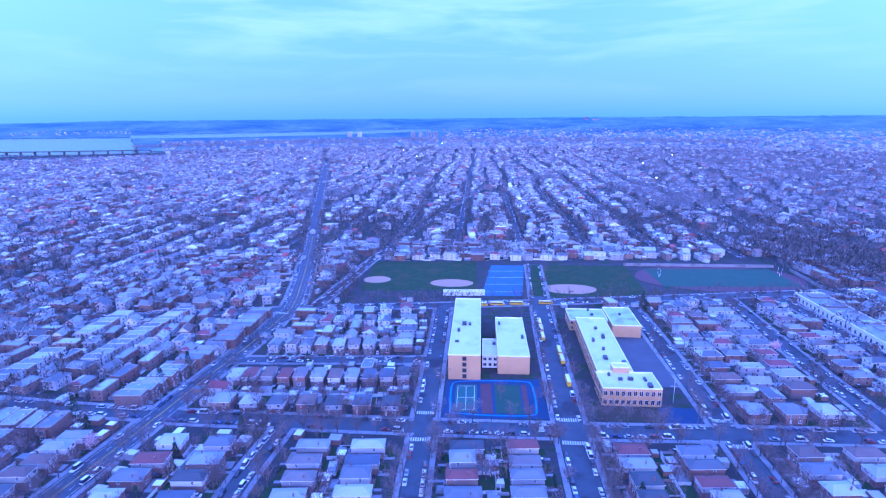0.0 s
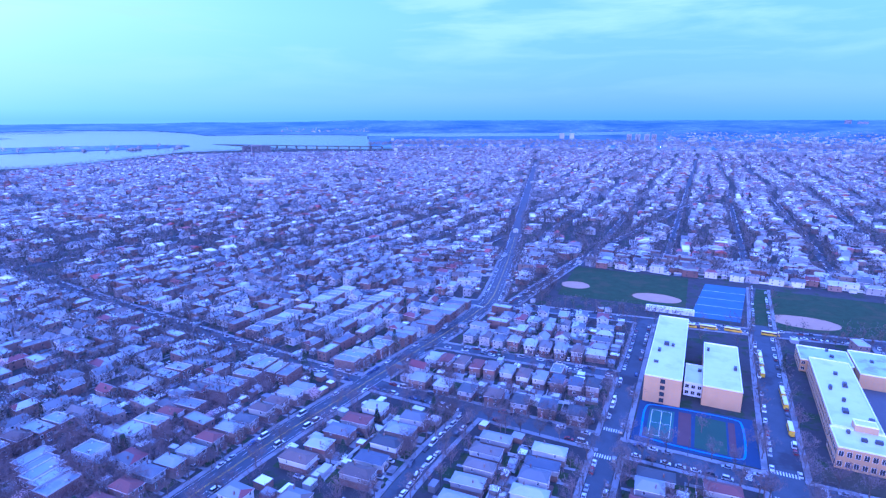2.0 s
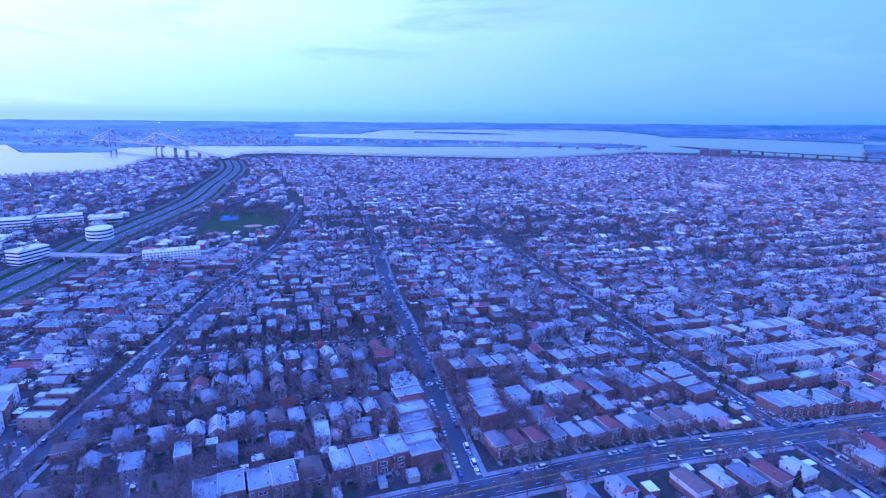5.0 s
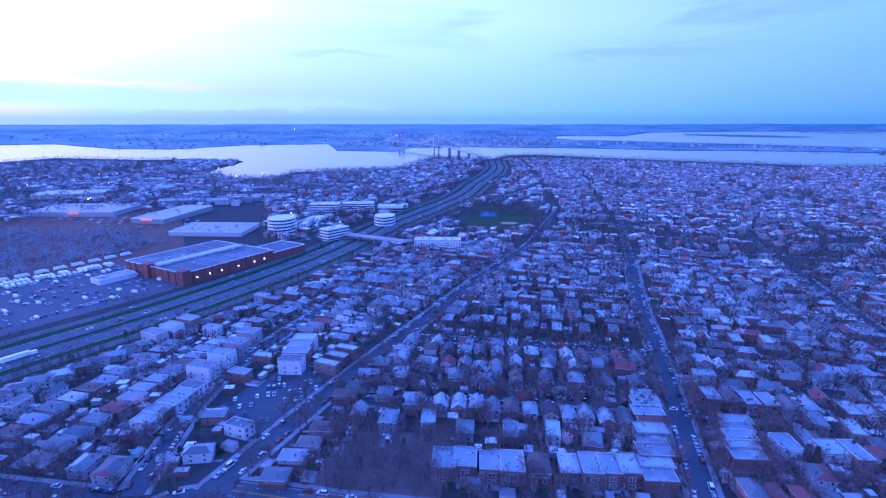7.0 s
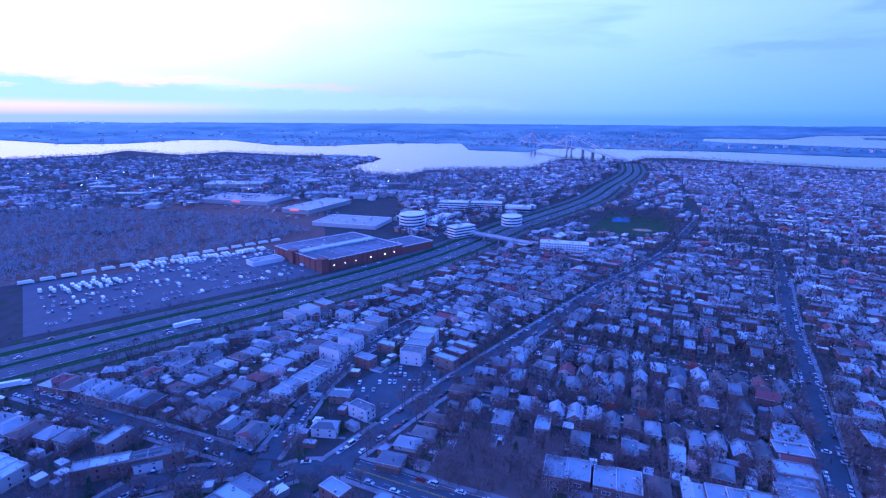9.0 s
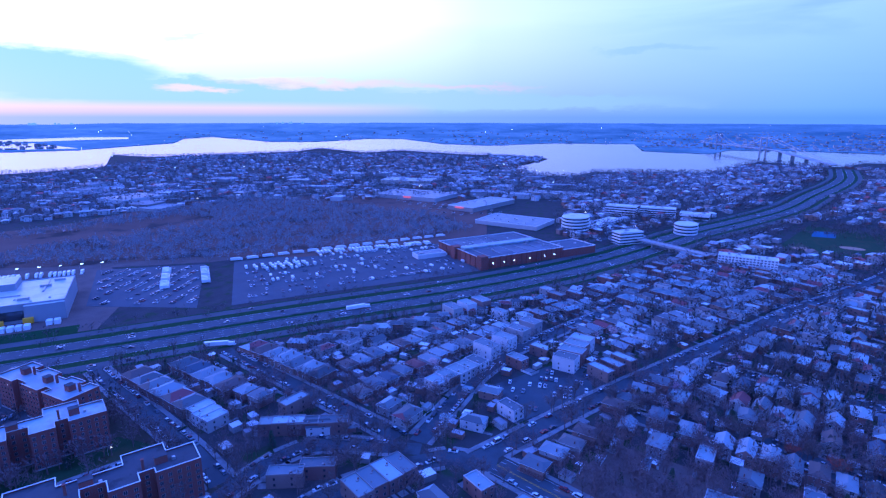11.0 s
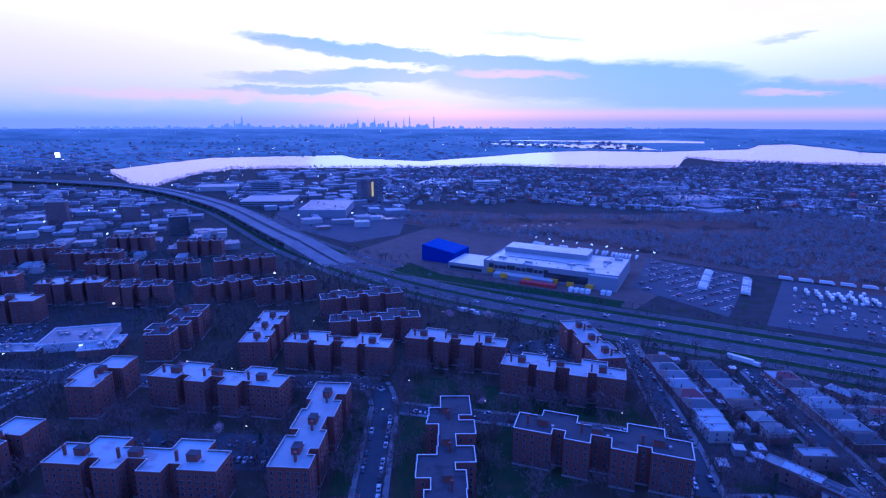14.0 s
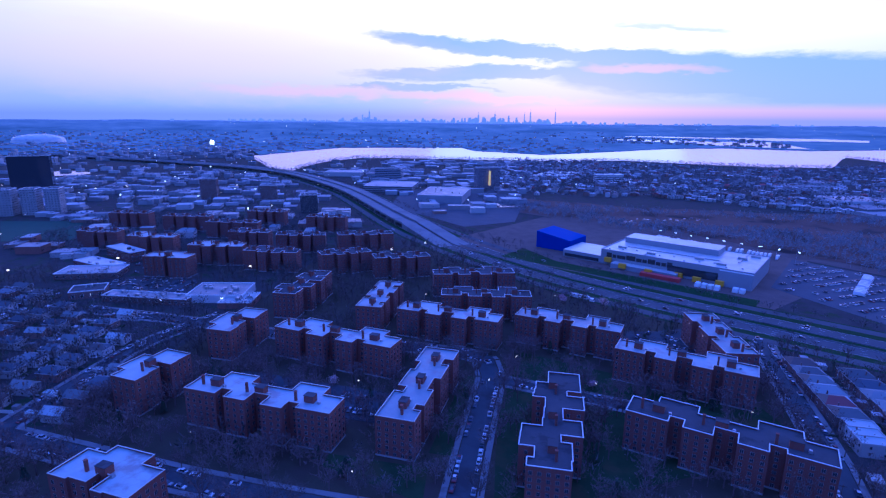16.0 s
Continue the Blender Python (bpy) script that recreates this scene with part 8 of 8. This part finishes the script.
for run in LANES:
    for x, y, g in stations(run, 6.5):
        r = math.hypot(x, y)
        if r > 1300:
            continue
        for sg in (-1, 1):
            if rnd.random() < 0.45:
                lane_cars.append((x - math.sin(g) * sg * 3.2, y + math.cos(g) * sg * 3.2, 0.06, math.degrees(g), 1, 1, rnd.choice((1, 1.2))))
            if rnd.random() < 0.55:
                s = rnd.uniform(1.0, 1.7)
                lane_trees.append((x - math.sin(g) * sg * 6.0, y + math.cos(g) * sg * 6.0, 0.0, rnd.uniform(0, 360), s, s, s))
scatter("parked_cars", low.v, low.f, lane_cars, [CARPAINT_BITS, GLASS], low.m, "rows of parked cars along the far streets", "cars")
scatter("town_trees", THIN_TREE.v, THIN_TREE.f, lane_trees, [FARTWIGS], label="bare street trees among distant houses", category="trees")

# low works and stores beyond the estate and round the point
works, FARWOODS = [], []


def is_wet(b, r):
    return 25 < b < 212.2 and shore(b, NEAR) - 25 < r < shore(b, FAR) + 25


def spread(n, b0, b1, r0, r1, small, large, high):
    for _ in range(n):
        b, r = rnd.uniform(b0, b1), math.sqrt(rnd.uniform(r0 * r0, r1 * r1))
        x, y, z = polar(b, r)
        if gap(x, y, EXPRESSWAY) > 60 and not is_open(x, y) and is_free(x, y, 10) and not is_wet(b, r):
            FARWOODS.append((x + rnd.uniform(-25, 25), y + rnd.uniform(-25, 25), z, rnd.uniform(0, 360), 1.4, 1.4, 1.2))
            FARWOODS.append((x + rnd.uniform(-25, 25), y + rnd.uniform(-25, 25), z, rnd.uniform(0, 360), 1.4, 1.4, 1.2))
            works.append((x, y, z, 20 + rnd.choice((0, 90)) + rnd.uniform(-6, 6), rnd.uniform(small, large), rnd.uniform(small, large), rnd.uniform(*high)))


spread(560, 196, 232, 620, 1440, 9, 24, (3.5, 7.5))
spread(200, 184, 199, 760, 1700, 10, 34, (4, 9))
spread(50, 112, 160, 960, 1500, 20, 60, (5, 9))
spread(420, 186, 236, 1500, 2900, 9, 26, (4, 10))
works.sort(key=lambda p: math.hypot(p[0], p[1]))
for x, y, z, turn, a, b, c in works[:60]:
    ob = tagged(new("workshop", Shape().box(0, 0, 0, c, a, b).mesh("workshop", SIDING)), "low flat-roofed workshop among the works", "workshop", "workshops beyond the estate")
    ob.matrix_basis = pose(x, y, z, 0, 0, turn)
    part("roof", Shape().box(0, 0, c + 0.004, c + 0.35, a + 0.3, b + 0.3, bottom=True).mesh("roof", FLATROOF), ob)
works = works[60:]
t = joined(h, flat)
scatter("low_works", t.v, t.f, works, [FARPALE, FARPALE], t.m, "low flat-roofed works and stores in the distance", "works")
# land across the water and out to the horizon
beyond, woods = [], FARWOODS


def far_land(n, b0, b1, r0, r1, trees):
    """Low buildings and trees, which shrink with the distance that the rising country stands for."""
    for k in range(n + trees):
        b, r = rnd.uniform(b0, b1), r0 + (r1 - r0) * rnd.random() ** 1.3
        x, y, z = polar(b, r, 2.5 if r > 2950 else 0.0)
        if (is_wet(b, r) and not (47 < b < 90 and 2960 < r < 3200)) or (0 < b < 30 and 3540 < r < 4000):
            continue
        small = max(0.42, 1 - z / 160)
        if k < n:
            beyond.append((x, y, z - 1, rnd.choice((20, 110)) + rnd.uniform(-8, 8), rnd.uniform(9, 26) * small, rnd.uniform(9, 20) * small, rnd.choice((5, 6, 6, 7, 8, 9, 14)) * small + 1))
        else:
            s = rnd.uniform(1.3, 2.6) * small
            woods.append((x, y, z - 1, rnd.uniform(0, 360), s * 1.8, s * 1.8, s))


far_land(3400, -42, 0, 2660, 4700, 3400)
far_land(700, 0, 27, 2660, 3380, 1500)
far_land(500, 0, 38, 4010, 4700, 500)
for _ in range(2800):
    b = rnd.uniform(-30, 29.4)
    depth = float(np.interp(b, [-30, 0, 12, 24, 29.4], [220, 330, 300, 220, 60]))
    x, y, z = polar(b, 2960 + float(np.interp(b, [24, 29.4], [0, 50])) + depth * rnd.random() + 30 * noise.noise(Vector((b * 0.8, 0, 0))))
    s = rnd.uniform(1.7, 2.6)
    woods.append((x, y, z + 1, rnd.uniform(0, 360), s * 1.7, s * 1.7, s * rnd.uniform(0.8, 1.1)))
for _ in range(30000):
    b, r = rnd.uniform(-38, 46), rnd.uniform(950, 2740)
    x, y, z = polar(b, r)
    if noise.noise(Vector((x * 0.006, y * 0.006, 2.0))) + 0.35 * noise.noise(Vector((x * 0.03, y * 0.03, 5.0))) > 0.36 and not on_road(x, y, 3.0) and len(woods) < 17000:
        s = rnd.uniform(1.2, 2.0)
        woods.append((x, y, z, rnd.uniform(0, 360), s * 1.3, s * 1.3, s))
far_land(140, 47, 88, 2900, 3350, 520)
far_land(400, 84, 105, 2850, 4000, 120)
far_land(260, 105, 152, 2900, 3900, 60)
far_land(160, 160, 176, 2980, 3400, 20)
far_land(420, 176, 212, 2200, 3700, 120)
far_land(620, 212, 237, 1900, 3600, 300)
t = joined(h, flat)
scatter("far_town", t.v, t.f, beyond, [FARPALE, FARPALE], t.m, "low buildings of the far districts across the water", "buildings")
scatter("far_woods", THIN_TREE.v, THIN_TREE.f, woods, [FARWOOD], label="bare trees of the far districts", category="trees")
shore_trees = []
for b in np.arange(28, 212, 0.16):
    near = shore(b, NEAR)
    if 119.3 < b < 119.7 or 155.9 < b < 156.7:
        continue
    for _ in range(3):
        x, y, z = polar(b + rnd.uniform(-0.1, 0.1), near - rnd.uniform(5, 90))
        s = rnd.uniform(1.0, 1.9)
        shore_trees.append((x, y, z, rnd.uniform(0, 360), s, s, s))
scatter("shore_trees", THIN_TREE.v, THIN_TREE.f, shore_trees, [FARWOOD], label="bare trees along the near shore", category="trees")


# plain backdrop of the far country with its painted haze, out to the ridge on the horizon
ridge = Shape()
rows = []
for k in range(0, 561):
    b = -42 + 0.5 * k
    if b > 237:
        break
    start = shore(b, FAR) - 12 if 29.2 < b < 211.5 else 2840.0 if b < 180 else 2260.0
    start += 20 * noise.noise(Vector((b * 0.9, 1, 0)))
    top = 5 + 6 * noise.noise(Vector((b * 0.21, 0, 7))) + 3 * noise.noise(Vector((b * 1.9, 3, 0)))
    lift = float(np.interp(b, [30, 40, 85], [40, 26, 0]))
    cells = 18
    rows.append([polar(b, start + (4860 - start) * j / cells, 2.5 + lift * (j / cells) ** 4) for j in range(cells + 1)] + [polar(b, 4870, 2.5 + lift + max(1.0, top))])
for p, q in zip(rows, rows[1:]):
    for j in range(len(p) - 1):
        ridge.face([p[j], q[j], q[j + 1], p[j + 1]])
tagged(new("backdrop", ridge.mesh("backdrop", HAZECOUNTRY)), "far country out to the horizon, blue haze painted into its glow", "backdrop", kind="structure")


# the skyline of towers on the horizon
def skyscraper(b, width, top, spire=False):
    r = 4780.0
    x, y, z = polar(b, r)
    base = z - 4
    s = Shape().box(0, 0, 0, (top) * 0.72, width, width * 0.8).box(0, 0, top * 0.72, top, width * 0.72, width * 0.6)
    if spire:
        s.tube([(0, 0, top), (0, 0, top * 1.25)], [width * 0.12, 0.6], 5)
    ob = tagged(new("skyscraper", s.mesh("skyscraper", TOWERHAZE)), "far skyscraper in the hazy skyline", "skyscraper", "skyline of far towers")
    ob.matrix_basis = pose(x, y, base, 0, 0, b)


r = random.Random(12)
for b, n, lowest, highest in ((212, 10, 22, 44), (208, 12, 24, 48), (204, 8, 20, 40), (201, 18, 30, 70), (197.5, 10, 26, 52), (193.5, 16, 30, 64), (190, 18, 34, 78), (186.5, 22, 36, 84), (183, 16, 32, 70), (179, 10, 26, 50), (175, 8, 22, 40), (168, 5, 22, 32), (160, 6, 22, 34), (140, 5, 20, 30)):
    for _ in range(n):
        skyscraper(b + r.uniform(-1.8, 1.8), r.uniform(14, 34), r.uniform(lowest, highest) * 0.75)
for b, w, top in ((180.9, 8, 146), (183.4, 9, 140), (184.0, 7, 118), (188.7, 12, 112), (187.0, 12, 116), (199.9, 12, 130), (200.6, 10, 96), (185.6, 14, 102)):
    skyscraper(b, w * 1.2, top * 0.74, top > 110)
r = random.Random(31)
mass = []
for _ in range(260):
    b = 194 + r.gauss(0, 9)
    x, y, z = polar(b, 4770 + r.uniform(0, 12))
    mass.append((x, y, z - 3, b, r.uniform(14, 46), 6, r.uniform(6, 23)))
unit = Shape().box(0, 0, 0, 1, 1, 1)
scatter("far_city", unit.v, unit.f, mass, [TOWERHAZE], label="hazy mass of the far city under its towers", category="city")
for b in (0.7, 1.35, 2.2, 3.0):
    x, y, z = polar(b, 3300)
    ob = tagged(new("tower_block"), "white slab tower block over the distant roofs", "apartment block", "far white tower blocks")
    ob.matrix_basis = pose(x, y, z, 0, 0, b)
    part("wall", Shape().box(0, 0, 0, 46, 26, 16).mesh("wall", TOWERWALL), ob)
    for k in range(9):
        part("window_band", Shape().box(0, -8.1, 4 + 4.6 * k, 6 + 4.6 * k, 23, 0.4, bottom=True).mesh("window_band", GLASS), ob)
for b, w, top, rr in ((344.5, 60, 40, 4600), (345.5, 40, 52, 4600), (8.5, 30, 36, 3500), (9.5, 30, 36, 3500)):
    x, y, z = polar(b, rr)
    ob = tagged(new("tower_block", Shape().box(0, 0, 0, top, w, 18).mesh("tower_block", GREYSLAB if rr > 4000 else TOWERWALL)), "distant apartment slab on the skyline", "apartment block", "far apartment slabs")
    ob.matrix_basis = pose(x, y, z - 2, 0, 0, b)


for b, w, top in ((39.6, 44, 30), (40.5, 46, 34), (41.4, 40, 29)):
    x, y, z = polar(b, 2725)
    ob = tagged(new("tower_block"), "broad grey apartment slab beside the bay", "apartment block", "apartment slabs by the bay")
    ob.matrix_basis = pose(x, y, z - 2, 0, 0, b + 8)
    part("wall", Shape().box(0, 0, 0, top, w, 18).mesh("wall", GREYSLAB), ob)
    for k in range(6):
        part("window_band", Shape().box(0, -9.1, 4 + 4.4 * k, 6 + 4.4 * k, w - 4, 0.4, bottom=True).mesh("window_band", GLASS), ob)
# bridges over the strait
def suspension_bridge(name, a, b, t1, t2, deck, top, label):
    """a and b: ends of the deck; t1 and t2: where along it the towers stand."""
    base = tagged(new(name), label, "bridge")
    a, b = Vector(a), Vector(b)
    at = lambda k: a.lerp(b, k)  # noqa: E731
    turn = math.degrees(math.atan2(b.y - a.y, b.x - a.x))
    level = lambda k: 8 + (deck - 8) * min(1.0, k / (t1 * 0.8))  # noqa: E731
    s = Shape()
    side = Vector((-math.sin(radians(turn)), math.cos(radians(turn)))) * 10
    for i in range(30):
        p, q, z0, z1 = at(i / 30), at((i + 1) / 30), level(i / 30), level((i + 1) / 30)
        ring = [(*(p - side), z0), (*(q - side), z1), (*(q + side), z1), (*(p + side), z0)]
        s.hull(ring, [(x, y, z + 3) for x, y, z in ring], bottom=True)
    part("deck", s.mesh("deck", TOWERWALL), base)
    for k in (t1, t2):
        p = at(k)
        w = Shape()
        for sg in (-1, 1):
            w.box(0, sg * 11, 0, top, 7, 5, inset=0.6)
        w.box(0, 0, top - 9, top - 2, 4.5, 22, bottom=True).box(0, 0, deck + 8, deck + 12, 4.5, 22, bottom=True)
        part("tower", w.mesh("tower", TOWERWALL), base, m=pose(p.x, p.y, 0, 0, 0, turn))
    for sg in (-1, 1):
        c = Shape()
        pts = []
        off = Vector((-math.sin(radians(turn)), math.cos(radians(turn)))) * 11 * sg
        for i in range(41):
            k = i / 40
            if k < t1:
                z = level(k) + 5 + (top - deck - 5) * (k / t1) ** 1.3
            elif k < t2:
                u = (k - t1) / (t2 - t1) * 2 - 1
                z = deck + 6 + (top - deck - 6) * u * u
            else:
                z = deck + 5 + (top - deck - 5) * ((1 - k) / (1 - t2)) ** 1.3
            p = at(k)
            pts.append((p.x + off.x, p.y + off.y, z))
        c.tube(pts, [1.3] * 41, 4)
        part("cable", c.mesh("cable", STEEL), base)
        g = Shape()
        for p in pts[1:-1]:
            g.box(p[0], p[1], min(deck, p[2] - 3), p[2], 0.5, 0.5)
        part("hangers", g.mesh("hangers", STEEL), base, kind="stuff")
    for k in (0.06, 0.14, 0.22, 0.30, 0.88, 0.95):
        p = at(k)
        part("pier", Shape().box(0, 0, -1, level(k), 3, 13).mesh("pier", TOWERWALL), base, m=pose(p.x, p.y, 0, 0, 0, turn))


suspension_bridge("suspension_bridge", polar(89.0, 2060)[:2], polar(99.6, 2980)[:2], 0.42, 0.80, 34, 82, "grey suspension bridge across the strait with two towers")
v = tagged(new("viaduct_bridge"), "long low bridge on many piers across the bay", "bridge")
line = [polar(b, rr)[:2] for b, rr in ((28, 2740), (31, 2790), (36, 2900), (41, 3080), (46, 3300), (50, 3550))]
s = ribbon(Shape(), line, 14, 23, 0, 0, 4)
part("deck", s.mesh("deck", BRIDGESTEEL), v)
for x, y, g in stations(line, 58):
    part("pier", Shape().box(0, 0, -1, 19, 4, 12).mesh("pier", BRIDGESTEEL), v, m=pose(x, y, 0, 0, 0, math.degrees(g)))


# ---- lamps ----
def lamp_post(x, y, turn, h, mat, group, r=0.32):
    s = Shape().tube([(0, 0, 0), (0, 0, h), (0, 1.6, h + 0.4)], [0.11, 0.07, 0.05], 5)
    ob = tagged(new("street_lamp", s.mesh("street_lamp", STEEL)), "tall steel street lamp with a lit head", "street lamp", group)
    ob.matrix_basis = pose(x, y, 0, 0, 0, turn)
    part("lamp_head", Shape().box(0, 1.9, h + 0.22, h + 0.5, r, r * 2.2, bottom=True).mesh("lamp_head", mat), ob, "glowing lamp head")


for i in range(9):
    lamp_post(-113 - 14.5 * i, -652 + 9.8 * i, 60, 11, LAMPCOOL, "lamps behind the plant", 0.9)
for x, y in ((20, -330), (-20, -262), (34, -250), (-60, -296), (100, -236), (76, -165), (20, -285), (150, -176), (128, -300), (60, -330), (160, -310), (-90, -250), (0, -400), (100, -380)):
    lamp_post(x, y, rnd.uniform(0, 360), 4.2, LAMPWARM, "garden lamps of the estate", 0.32)
glints = Shape().box(0, 0, 0, 1, 1, 1, bottom=True)
spots = []
for n, b0, b1, r0, r1, s in ((110, 184, 235, 800, 2600, 0.75), (45, 112, 186, 1050, 1900, 0.6), (70, 150, 215, 2300, 4300, 1.1), (26, 88, 150, 3300, 4400, 1.0), (10, -35, 30, 1200, 3000, 1.2)):
    for _ in range(n):
        x, y, z = polar(rnd.uniform(b0, b1), rnd.uniform(r0, r1))
        k = s * rnd.uniform(0.6, 1.5)
        spots.append((x, y, z + rnd.uniform(6, 14), 0, k * 1.4, k * 1.4, k))
scatter("far_lamps", glints.v, glints.f, spots, [LAMPCOOL], label="lamps lit among the far streets", category="lamps")
warm = []
for n, b0, b1, r0, r1, s in ((50, 190, 235, 420, 2200, 0.7), (20, 95, 150, 700, 1800, 0.7)):
    for _ in range(n):
        x, y, z = polar(rnd.uniform(b0, b1), rnd.uniform(r0, r1))
        k = s * rnd.uniform(0.6, 1.5)
        warm.append((x, y, z + rnd.uniform(4, 9), 0, k * 1.4, k * 1.4, k))
scatter("far_lamps", glints.v, glints.f, warm, [LAMPWARM], label="warm lamps lit among the far streets", category="lamps")
for x, y, z, turn, w, mat in ((327, -318.5, 4.4, 5, 6, LAMPCOOL), (284, -319, 4.2, 5, 5, LAMPCOOL), (242, -331, 5.0, 14, 9, LAMPCOOL), (344, -318, 4.0, 34, 3, LAMPWARM), (316, -319.4, 3.4, 5, 3, LAMPWARM)):
    sign = tagged(new("shop_sign", Shape().box(0, 0, 0, 0.35, w * 0.22, 0.2, bottom=True).mesh("shop_sign", mat)), "lit sign over a shop front", "sign", "lit shop signs")
    sign.matrix_basis = pose(x, y, z, 0, 0, turn)
globe = tagged(new("lit_sign", Shape().box(0, 0, 18, 34, 16, 3, bottom=True).mesh("lit_sign", LAMPCOOL)), "bright lit round sign far beyond the works", "sign")
globe.location = polar(215.2, 2450)


# ---- wooden utility poles along the streets ----
pole = Shape().tube([(0, 0, 0), (0, 0, 10.5)], [0.16, 0.11], 6)
POLE = pole.mesh("utility_pole", BARK)
ARM = Shape().box(0, 0, 9.6, 9.8, 2.4, 0.14, bottom=True).mesh("crossarm", BARK)
for key in ("lower_cross", "school_street", "side_east", "far_east", "short_street", "back_street", "long_west", "slant_road", "lot_street", "row_street", "block_street", "second_west", "side_west", "west_lane"):
    pts, w = ROADS[key]
    for x, y, g in stations(pts, 34.0):
        px, py = x - math.sin(g) * (w / 2 + 0.7), y + math.cos(g) * (w / 2 + 0.7)
        if 165 < math.hypot(px, py) < 420 and not on_road(px, py, 0.5, key):
            ob = tagged(new("utility_pole", POLE), "weathered wooden utility pole with a crossarm", "utility pole", "utility poles along the streets")
            ob.matrix_basis = pose(px, py, 0, 0, 0, math.degrees(g) + 90)
            part("crossarm", ARM, ob)
